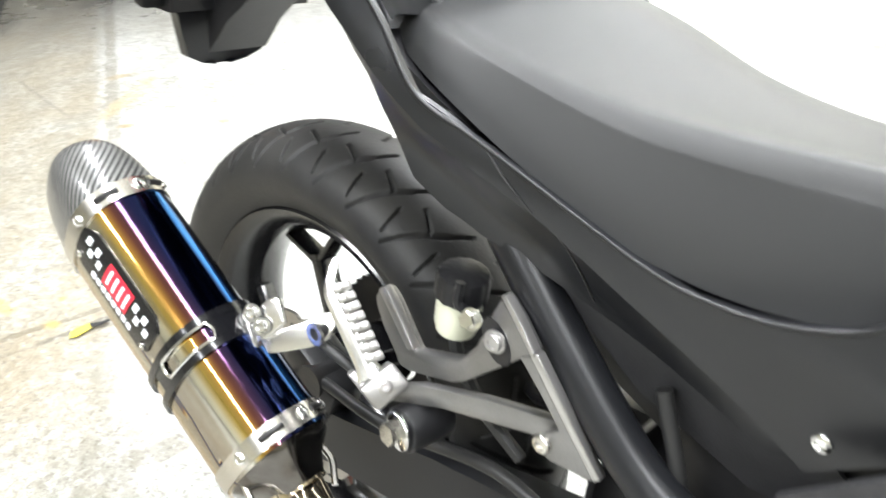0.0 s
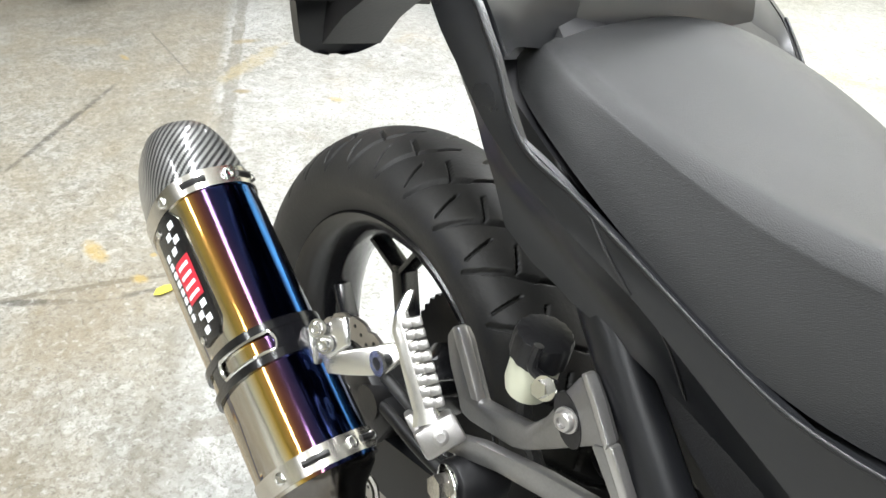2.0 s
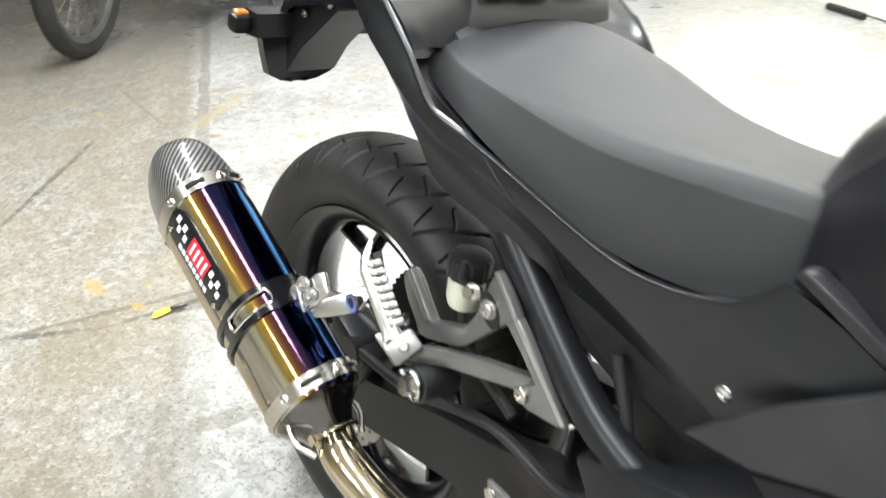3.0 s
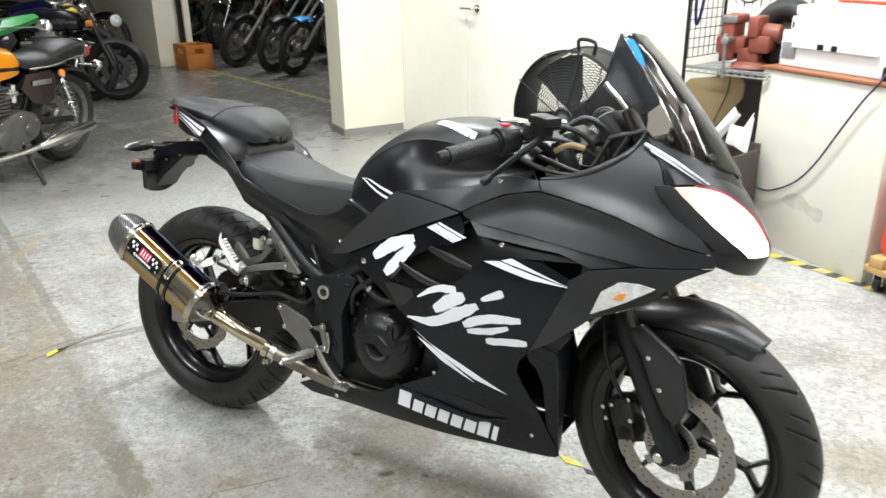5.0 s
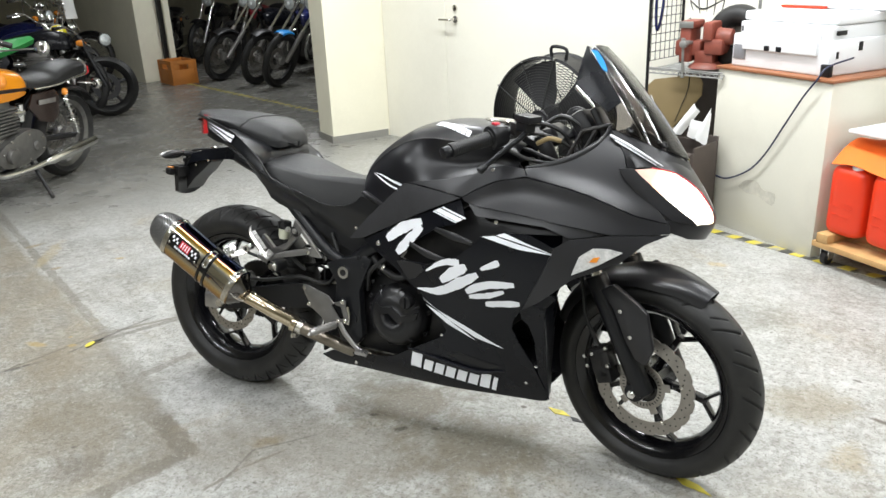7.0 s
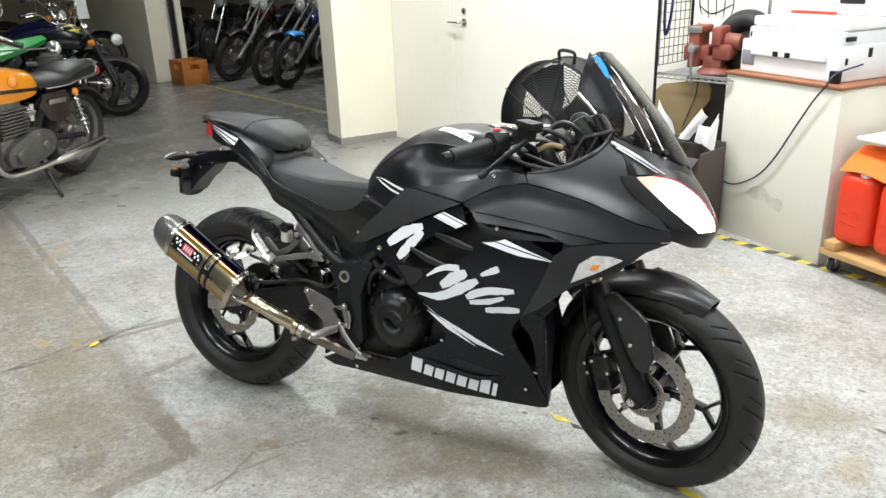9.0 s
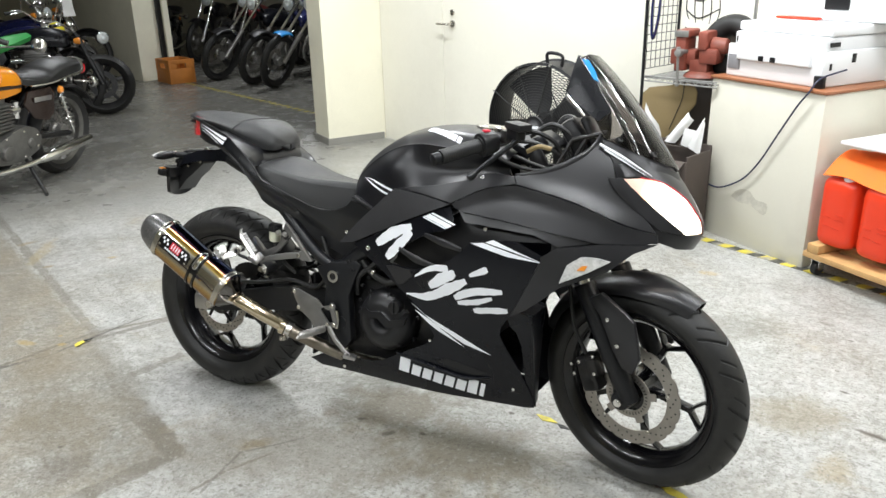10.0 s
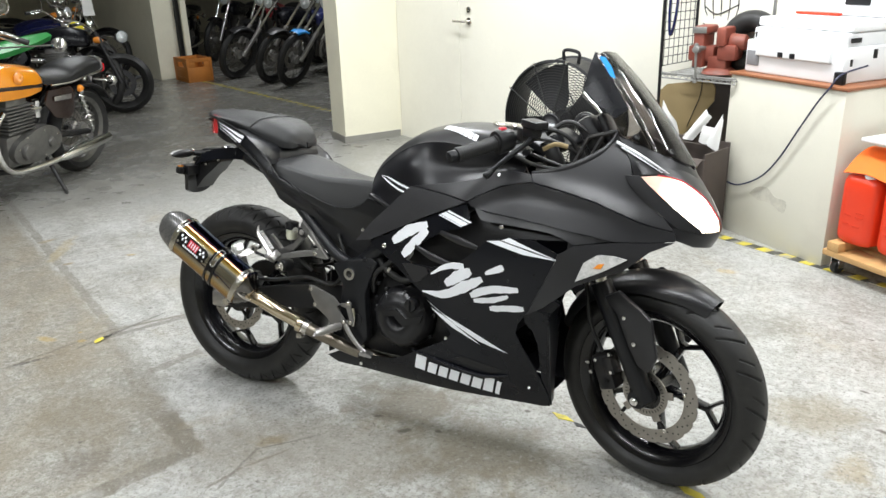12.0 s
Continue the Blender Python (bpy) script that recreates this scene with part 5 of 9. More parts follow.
CAN_LEN = (CAN_TOP - CAN_LOW).length
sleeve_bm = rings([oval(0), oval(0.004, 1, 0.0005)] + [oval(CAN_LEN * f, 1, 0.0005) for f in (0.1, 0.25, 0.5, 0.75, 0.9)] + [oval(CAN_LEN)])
silencer = part("silencer", sleeve_bm, TITAN, bike, "heat-tinted titanium oval silencer sleeve with painted reflection bands", 60)
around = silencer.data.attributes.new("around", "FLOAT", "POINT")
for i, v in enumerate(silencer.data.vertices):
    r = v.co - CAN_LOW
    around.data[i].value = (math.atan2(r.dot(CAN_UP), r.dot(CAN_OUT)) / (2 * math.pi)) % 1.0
end_cap = part("end_cap", rings([oval(CAN_LEN - 0.004, 1, -0.001)] + [oval(CAN_LEN + a, k) for a, k in ((0.006, 0.995), (0.012, 0.985), (0.024, 0.957), (0.035, 0.92), (0.046, 0.867), (0.056, 0.80), (0.064, 0.725), (0.070, 0.64), (0.076, 0.5), (0.074, 0.44), (0.02, 0.42))]), CARBON, silencer, "glossy carbon fibre end cap")
for key in ("around", "along"):
    att = end_cap.data.attributes.new(key, "FLOAT", "POINT")
    for i, v in enumerate(end_cap.data.vertices):
        r = v.co - CAN_LOW
        att.data[i].value = ((math.atan2(r.dot(CAN_UP), r.dot(CAN_OUT)) / (2 * math.pi)) + 0.25) % 1.0 if key == "around" else (r.dot(CAN_D) - CAN_LEN + 0.01) / 0.088
part("outlet", rings([oval(CAN_LEN + 0.06, 0.42), oval(CAN_LEN + 0.0775, 0.42), oval(CAN_LEN + 0.0775, 0.38), oval(CAN_LEN + 0.03, 0.38)]), DARK, silencer)
for at in (CAN_LEN - 0.010, 0.012):
    part("end_band", rings([oval(at - 0.009, 1, 0.0002), oval(at - 0.009, 1, 0.0022), oval(at + 0.009, 1, 0.0022), oval(at + 0.009, 1, 0.0002)], caps=False), STEEL, silencer, "riveted stainless end band")
    for a in (0.5, 1.75, 2.3, 3.6, 5.4):
        q = 1.0 / (abs(math.cos(a)) ** 2.5 + abs(math.sin(a)) ** 2.5) ** 0.4
        p = CAN_LOW + CAN_D * at + CAN_OUT * math.cos(a) * q * 0.0485 + CAN_UP * math.sin(a) * q * 0.066
        part("rivet", bolt(p, CAN_OUT * math.cos(a) + CAN_UP * math.sin(a), 0.0055, 0.003), CHROME, silencer)
    for a0 in (0.9, 1.95, 2.75):
        pts = []
        for t in (0, 0.25, 0.5, 0.75, 1):
            a = a0 + 0.42 * t
            q = 1.0 / (abs(math.cos(a)) ** 2.5 + abs(math.sin(a)) ** 2.5) ** 0.4
            pts.append(CAN_LOW + CAN_D * at + CAN_OUT * math.cos(a) * q * 0.0483 + CAN_UP * math.sin(a) * q * 0.0658)
        part("band_slot", tube(pts, 0.0032, 8, 3), DARK, silencer)
CL = CAN_LEN * 0.40
for off in (-0.0125, 0.0125):
    part("clamp_strap", rings([oval(CL + off - 0.004, 1, 0.0002), oval(CL + off - 0.004, 1, 0.0036), oval(CL + off + 0.004, 1, 0.0036), oval(CL + off + 0.004, 1, 0.0002)], caps=False), RIM_BLACK, silencer, "glossy black clamp strap")


def can_patch(a0, a1, s0, s1, grow, thick=0.002, corner=0.25):
    """A plate wrapped on the silencer between two angles (degrees) and two stations, with cut corners."""
    def surf(a, s, d):
        ang = math.radians(a)
        q = 1.0 / (abs(math.cos(ang)) ** 2.5 + abs(math.sin(ang)) ** 2.5) ** 0.4
        return CAN_LOW + CAN_D * (s * 0.01) + CAN_OUT * math.cos(ang) * q * (0.0465 + grow + d) + CAN_UP * math.sin(ang) * q * (0.064 + grow + d)
    da, ds = (a1 - a0) * corner, (s1 - s0) * 100 * corner * 0.5
    s0, s1 = s0 * 100, s1 * 100
    return panel([(a0 + da, s0), (a1 - da, s0), (a1, s0 + ds), (a1, s1 - ds), (a1 - da, s1), (a0 + da, s1), (a0, s1 - ds), (a0, s0 + ds)], surf, thick, 6.0)


for a0, a1 in ((-200, -95), (-4, 14), (74, 165)):
    part("clamp_web", can_patch(a0, a1, CL - 0.0085, CL + 0.0085, 0.003, 0.0025, 0.04), RIM_BLACK, silencer)
def can_point(deg, at, grow):
    a = math.radians(deg)
    q = 1.0 / (abs(math.cos(a)) ** 2.5 + abs(math.sin(a)) ** 2.5) ** 0.4
    return CAN_LOW + CAN_D * at + CAN_OUT * math.cos(a) * q * (0.0465 + grow) + CAN_UP * math.sin(a) * q * (0.064 + grow)


ring_line = [can_point(17 + 6 * k, CL - 0.0078, 0.003) for k in range(10)] + [can_point(74, CL, 0.003)] + [can_point(71 - 6 * k, CL + 0.0078, 0.003) for k in range(10)] + [can_point(14, CL, 0.003), can_point(17, CL - 0.0078, 0.003)]
part("clamp_window", tube(ring_line, 0.0017, 8, 3), CHROME, silencer, "bright rim of the clamp's oval opening")
badge = part("maker_plate", can_patch(-2, 38, CAN_LEN * 0.50, CAN_LEN * 0.93, 0.0025, 0.002, 0.2), BLACK_DECAL, silencer, "black maker's plate with red and white blocks")
part("red_block", can_patch(11, 33, CAN_LEN * 0.635, CAN_LEN * 0.775, 0.0032, 0.0006, 0.02), RED_DECAL, badge)
for k in range(4):
    part("white_stroke", can_patch(14 + 0.4 * k, 30, CAN_LEN * (0.648 + 0.032 * k), CAN_LEN * (0.660 + 0.032 * k), 0.0037, 0.0005, 0.05), WHITE_DECAL, badge)
for k in range(8):
    part("white_bar", can_patch(2.5, 8.5, CAN_LEN * (0.595 + 0.030 * k), CAN_LEN * (0.617 + 0.030 * k), 0.0032, 0.0006, 0.1), WHITE_DECAL, badge)
for s0, k in ((0.525, 4), (0.80, 4)):
    for i in range(k):
        part("checker", can_patch(16 + 8 * (i % 2), 23 + 8 * (i % 2), CAN_LEN * (s0 + 0.025 * i), CAN_LEN * (s0 + 0.022 + 0.025 * i), 0.0032, 0.0006, 0.05), WHITE_DECAL, badge)
for s in (0.525, 0.905):
    ang = math.radians(6)
    q = 1.0 / (abs(math.cos(ang)) ** 2.5 + abs(math.sin(ang)) ** 2.5) ** 0.4
    part("plate_rivet", bolt(CAN_LOW + CAN_D * CAN_LEN * s + CAN_OUT * math.cos(ang) * q * 0.049 + CAN_UP * math.sin(ang) * q * 0.0665, CAN_OUT, 0.004, 0.002), STEEL, badge)

part("inlet_cone", rings([oval(0.002, 0.96), oval(-0.006, 0.90), oval(-0.020, 0.62), oval(-0.034, 0.47, n=64)]), material("dark_cone_steel", (0.16, 0.15, 0.14), 0.14, metal=1.0, vary=0.2, scale=20), silencer, "dark polished inlet cone")
COLLAR, CLIP, LINK = Vector((0.3445, -0.1765, 0.308)), Vector((0.368, -0.1685, 0.298)), Vector((0.392, -0.159, 0.287))
mid_pipe = part("mid_pipe", tube([CAN_LOW - CAN_D * 0.024, CAN_LOW - CAN_D * 0.042 + Vector((0, -0.002, 0.003)), (0.225, -0.220, 0.378), (0.283, -0.206, 0.350), COLLAR + Vector((-0.02, 0.010, 0.015)) * 0.4, COLLAR], [0.0215, 0.022, 0.022, 0.022, 0.0222, 0.0222], 24, 8), PIPE, bike, "straw-coloured heated exhaust pipe")
part("pipe_collar", tube([CAN_LOW - CAN_D * 0.026, CAN_LOW - CAN_D * 0.036], 0.0265, 24), PIPE, mid_pipe)
part("pipe_collar", tube([COLLAR.lerp(CLIP, -0.35), COLLAR.lerp(CLIP, 0.25)], 0.0242, 24), PIPE, mid_pipe)
part("pipe_clamp", merge(tube([COLLAR.lerp(CLIP, 0.35), CLIP], 0.0235, 24), obox(COLLAR.lerp(CLIP, 0.4) + Vector((-0.004, -0.010, -0.027)), (0.018, 0.02, 0.014), bevel=0.002), rod(COLLAR.lerp(CLIP, 0.4) + Vector((-0.004, -0.026, -0.028)), COLLAR.lerp(CLIP, 0.4) + Vector((-0.004, 0.01, -0.028)), 0.005, n=10)), STEEL, mid_pipe, "stainless band clamp")
part("link_pipe", tube([COLLAR.lerp(CLIP, 0.8), LINK, (0.450, -0.136, 0.262), (0.53, -0.106, 0.232), (0.64, -0.06, 0.205), (0.90, -0.03, 0.21)], 0.0195, 20), PIPE_DULL, bike, "discoloured exhaust link pipe")
for sg in (-1, 1):
    part("spring_hook", tube([CAN_LOW - CAN_D * 0.004 + CAN_OUT * sg * 0.040, CAN_LOW - CAN_D * 0.026 + CAN_OUT * sg * 0.042, CAN_LOW - CAN_D * 0.048 + CAN_OUT * sg * 0.030], 0.0035, 8), STEEL, silencer)
# hanger from the clamp to the frame
def slab(poly, face, thick, bevel=0.0015, lean=0.0, foot=0.52):
    """A plate over an outline in length and height, on a plane whose sideways place is face(length); lean: how far it tips inwards above its foot."""
    bm = plate(poly, -1.0, thick, bevel)
    for v in bm.verts:
        v.co.y = face(v.co.x) + (v.co.y + 1.0) + lean * (v.co.z - foot)
    return bm


def aligned(c, x, y, size, bevel=0.0):
    """A box round c whose sides follow x, y and their cross product."""
    x = Vector(x).normalized()
    z = x.cross(Vector(y)).normalized()
    y = z.cross(x)
    m = Matrix((x, y, z)).transposed().to_4x4()
    m.translation = c
    bm = box([-q / 2 for q in size], [q / 2 for q in size], bevel)
    bm.transform(m)
    return bm


POLISHED = material("polished_alloy", (0.74, 0.73, 0.71), 0.22, metal=0.95, vary=0.08, scale=20, fine=500, bump=0.04)
part("hanger_clamp", merge(slab([(0.094, 0.514), (0.110, 0.540), (0.119, 0.544), (0.132, 0.525), (0.121, 0.507), (0.101, 0.494), (0.096, 0.502)], lambda u: -0.203 + 0.3 * (u - 0.104), 0.006, 0.002, 0.35), obox((0.101, -0.206, 0.508), (0.014, 0.010, 0.034), (0, -32, 0), 0.003)), POLISHED, silencer, "polished clamp ends with two bolts")
for p in ((0.104, -0.2045, 0.5275), (0.1164, -0.203, 0.5191)):
    part("clamp_bolt", merge(washer_ring(p, (0.35, -0.8, 0.45), 0.003, 0.008, 0.0015), bolt(p, (0.35, -0.8, 0.45), 0.006, 0.006)), CHROME, silencer)
strap_face = lambda u: -0.192 + 0.34 * (u - 0.128)
part("hanger_strap", slab([(0.119, 0.519), (0.128, 0.518), (0.145, 0.530), (0.158, 0.540), (0.167, 0.542), (0.173, 0.534), (0.170, 0.520), (0.159, 0.512), (0.143, 0.504), (0.127, 0.497), (0.117, 0.504)], strap_face, 0.005, 0.0015, 0.6), POLISHED, silencer, "bent bright hanger strap")
part("hanger_eye", washer_ring((0.1635, -0.181, 0.5275), (0, -1, 0), 0.0055, 0.0105, 0.003), POLISHED, silencer)
part("hanger_rubber", merge(rod((0.1635, -0.1835, 0.5275), (0.1635, -0.150, 0.5275), 0.0058, n=14), rod((0.166, -0.176, 0.515), (0.215, -0.165, 0.500), 0.005, n=10)), WIRE, silencer)

# -- passenger peg bracket, fluid reservoir --
wing = lambda u: -0.132 - 0.16 * (u - 0.188)
tip_face = lambda u: -0.160 + 0.31 * (u - 0.362)
bracket = part("peg_bracket", merge(
    slab([(0.179, 0.552), (0.184, 0.564), (0.193, 0.568), (0.204, 0.563), (0.241, 0.533), (0.270, 0.546), (0.295, 0.558), (0.310, 0.579), (0.317, 0.597), (0.320, 0.609), (0.328, 0.628), (0.333, 0.633), (0.348, 0.623), (0.367, 0.607), (0.351, 0.592), (0.329, 0.569), (0.301, 0.541), (0.288, 0.532), (0.235, 0.509), (0.220, 0.506), (0.211, 0.516), (0.192, 0.531), (0.182, 0.544)], wing, 0.013, 0.0028),
    slab([(0.356, 0.600), (0.367, 0.606), (0.395, 0.566), (0.422, 0.525), (0.416, 0.521), (0.387, 0.525), (0.375, 0.533), (0.380, 0.546), (0.390, 0.553), (0.375, 0.575)], tip_face, 0.011, 0.0022),
    slab([(0.235, 0.508), (0.267, 0.523), (0.322, 0.537), (0.386, 0.547), (0.384, 0.527), (0.359, 0.524), (0.287, 0.510), (0.240, 0.494)], lambda u: -0.165 + 0.21 * (u - 0.24), 0.010, 0.002)), CAST_DARK, bike, "dark cast aluminium passenger footrest bracket")
for outline, face in (([(0.330, 0.633), (0.334, 0.636), (0.349, 0.6255), (0.3675, 0.609), (0.3665, 0.604), (0.347, 0.620)], wing), ([(0.363, 0.606), (0.3685, 0.6075), (0.424, 0.526), (0.4195, 0.523), (0.390, 0.566)], tip_face), ([(0.185, 0.563), (0.193, 0.570), (0.2035, 0.564), (0.240, 0.534), (0.231, 0.529)], wing)):
    part("machined_edge", slab(outline, lambda u, face=face: face(u) - 0.0012, 0.009, 0.0012), ALU, bracket, "bright machined edge")
eye_ring = [(0.331 + 0.0135 * (math.cos(a) * 0.75 - math.sin(a) * 0.9), 0, 0.5965 + 0.0135 * (math.cos(a) * 0.55 + math.sin(a) * 1.0)) for a in (2 * math.pi * k / 18 for k in range(18))]
# Flat dark plate stands for the shade in the recess; same metal underneath.
part("bolt_recess", slab([(p[0], p[2]) for p in eye_ring], lambda u: wing(u) - 0.0008, 0.003, 0.0), DARK, bracket, "thin dark plate painting the shade of the bolt recess")
part("bracket_bolt", merge(washer_ring((0.3325, -0.1575, 0.599), (0.1, -1, 0), 0.004, 0.0088, 0.002), bolt((0.3325, -0.159, 0.599), (0.1, -1, 0), 0.0072, 0.005)), ALU, bracket)
part("bracket_bolt", bolt((0.381, -0.152, 0.537), (0, -1, 0), 0.0075, 0.005), STEEL, bracket)
part("bush", rod((0.266, -0.130, 0.481), (0.263, -0.174, 0.483), 0.021, 0.0195, 26, round_end=0.003), PLASTIC, bracket, "black rubber mount bush")
part("bush_washer", rod((0.263, -0.173, 0.483), (0.262, -0.177, 0.483), 0.0165, n=26, round_end=0.001), CHROME, bracket, "bright washer")
part("hex_nut", rod((0.262, -0.176, 0.483), (0.2605, -0.187, 0.484), 0.0102, 0.0098, 6), STEEL, bracket)
peg0, peg1 = Vector((0.2275, -0.1764, 0.5253)), Vector((0.1765, -0.1800, 0.5880))
peg_d = (peg1 - peg0).normalized()
peg_n = Vector((0.63, -0.49, 0.58))
peg_n = (peg_n - peg_d * peg_n.dot(peg_d)).normalized()
peg_s = peg_d.cross(peg_n)
if peg_s.y < 0:
    peg_s = -peg_s
peg = part("passenger_peg", rings([[c + peg_s * (a * w - 0.0025) + peg_n * (b * t) for a, b in ((-1, -0.6), (-0.6, -1), (0.6, -1), (1, -0.6), (1, 0.6), (0.6, 1), (-0.6, 1), (-1, 0.6))] for c, w, t in ((peg0 - peg_d * 0.006, 0.0120, 0.007), (peg0 + peg_d * 0.004, 0.0085, 0.007), (peg0 + peg_d * 0.018, 0.0086, 0.0065), (peg1 - peg_d * 0.014, 0.0078, 0.006), (peg1 - peg_d * 0.003 + peg_s * 0.002, 0.0050, 0.006), (peg1 + peg_d * 0.006 + peg_s * 0.009, 0.0048, 0.0055), (peg1 + peg_d * 0.011 + peg_s * 0.013, 0.0030, 0.004))]), POLISHED, bike, "folded aluminium passenger footpeg with knurled blocks")
for k in range(8):
    c = peg0.lerp(peg1, 0.10 + 0.108 * k) + peg_s * 0.0040 + peg_n * 0.0015
    part("peg_block", merge(aligned(c - peg_s * 0.0015, peg_d, peg_s, (0.0072, 0.0095, 0.0135), 0.0014), aligned(c + peg_s * 0.0050 + peg_n * 0.0004 - peg_d * 0.0008, peg_d, peg_s, (0.0076, 0.0088, 0.0150), 0.0018)), ALU, peg)
clevis = part("peg_clevis", merge(aligned(Vector((0.2385, -0.172, 0.5125)), peg_s + peg_d * 0.25, peg_d, (0.034, 0.024, 0.026), 0.004), aligned(Vector((0.2235, -0.1815, 0.508)), peg_s + peg_d * 0.25, peg_d, (0.007, 0.030, 0.024), 0.0025)), ALU, peg, "cast footpeg clevis")
part("clevis_pin", bolt(Vector((0.2385, -0.172, 0.5125)) + peg_n * 0.0125, peg_n, 0.0062, 0.003), ALU, clevis)
RES = pose(0.274, -0.130, 0.600, 4, 6, 0)
reservoir = part("fluid_reservoir", lathe([(0.008, -0.036), (0.0160, -0.034), (0.0182, -0.026), (0.0182, 0.002), (0.016, 0.003)], 28, axis="Z", caps=True), FLUID, bike, "cloudy brake fluid reservoir with black cap", matrix=RES)
part("reservoir_cap", rings([[Vector((q * math.cos(a), q * math.sin(a), z)) for i in range(84) for a in (2 * math.pi * i / 84,) for q in (r * (1.018 if (i // 3) % 2 else 0.985),)] for r, z in ((0.013, 0.022), (0.0195, 0.020), (0.0208, 0.017), (0.0208, 0.000), (0.017, -0.002))]), PLASTIC, reservoir, "ribbed black cap", matrix=RES)
part("cap_clip", tube([RES @ Vector((0.012, -0.018, 0.026)), RES @ Vector((0.014, -0.0205, 0.010)), RES @ Vector((0.021, -0.016, 0.004)), RES @ Vector((0.030, -0.010, 0.002))], 0.0038, 8), PLASTIC, reservoir)
part("reservoir_bolt", merge(washer_ring((0.3045, -0.1515, 0.6005), (0.2, -1, 0.3), 0.003, 0.0085, 0.0015), rod((0.3045, -0.1525, 0.6005), (0.3055, -0.160, 0.603), 0.006, n=6)), CHROME, reservoir)
part("reservoir_hose", tube([RES @ Vector((0, 0, -0.028)), (0.276, -0.128, 0.545), (0.300, -0.118, 0.500), (0.34, -0.112, 0.470)], 0.006, 8), WIRE, reservoir)

# -- rider's footrest, heel plate and brake pedal --
heel = part("heel_plate", plate([(0.368, 0.439), (0.389, 0.438), (0.463, 0.415), (0.480, 0.397), (0.490, 0.398), (0.472, 0.387), (0.506, 0.347), (0.498, 0.341), (0.482, 0.317), (0.461, 0.315), (0.437, 0.345), (0.407, 0.365), (0.392, 0.371), (0.390, 0.387), (0.376, 0.410)], -0.166, 0.006, 0.0018), CAST_DARK, bike, "cast aluminium heel plate")
part("heel_link", plate([(0.484, 0.398), (0.502, 0.403), (0.514, 0.414), (0.526, 0.406), (0.524, 0.385), (0.536, 0.354), (0.532, 0.339), (0.518, 0.335), (0.503, 0.343), (0.508, 0.350), (0.519, 0.353), (0.508, 0.388), (0.490, 0.390)], -0.1665, 0.006, 0.0018), CAST_DARK, heel)
for p in ((0.376, 0.428), (0.393, 0.380), (0.515, 0.403), (0.524, 0.345), (0.478, 0.325), (0.500, 0.343)):
    part("heel_bolt", bolt((p[0], -0.166, p[1]), (0, -1, 0), 0.0068, 0.004), STEEL, heel)
rider_peg = part("rider_peg", merge(rod((0.490, -0.165, 0.330), (0.452, -0.245, 0.318), 0.0105, 0.009, 14, round_end=0.003), rod((0.452, -0.243, 0.318), (0.450, -0.249, 0.310), 0.005, n=8)), ALU, bike, "aluminium rider footpeg")
for k in range(6):
    f = 0.15 + 0.14 * k
    part("peg_ridge", obox(Vector((0.490, -0.165, 0.330)).lerp(Vector((0.452, -0.245, 0.318)), f), (0.022, 0.005, 0.022), (0, 0, -64 + 90), 0.002), ALU, rider_peg)
pedal = part("brake_pedal", tube([(0.50, -0.160, 0.335), (0.525, -0.165, 0.305), (0.56, -0.168, 0.275), (0.585, -0.172, 0.263)], [0.010, 0.009, 0.008, 0.007], 10, flat=0.6), ALU, bike, "aluminium brake pedal")
part("pedal_pad", merge(obox((0.592, -0.180, 0.263), (0.038, 0.030, 0.009), (0, 10, 20), 0.002), *[obox((0.582 + 0.010 * k, -0.180, 0.2685), (0.004, 0.028, 0.005), (0, 10, 20), 0.001) for k in range(3)]), ALU, pedal)
part("pedal_link", tube([(0.527, -0.158, 0.390), (0.532, -0.158, 0.365), (0.530, -0.160, 0.335)], 0.006), STEEL, pedal)

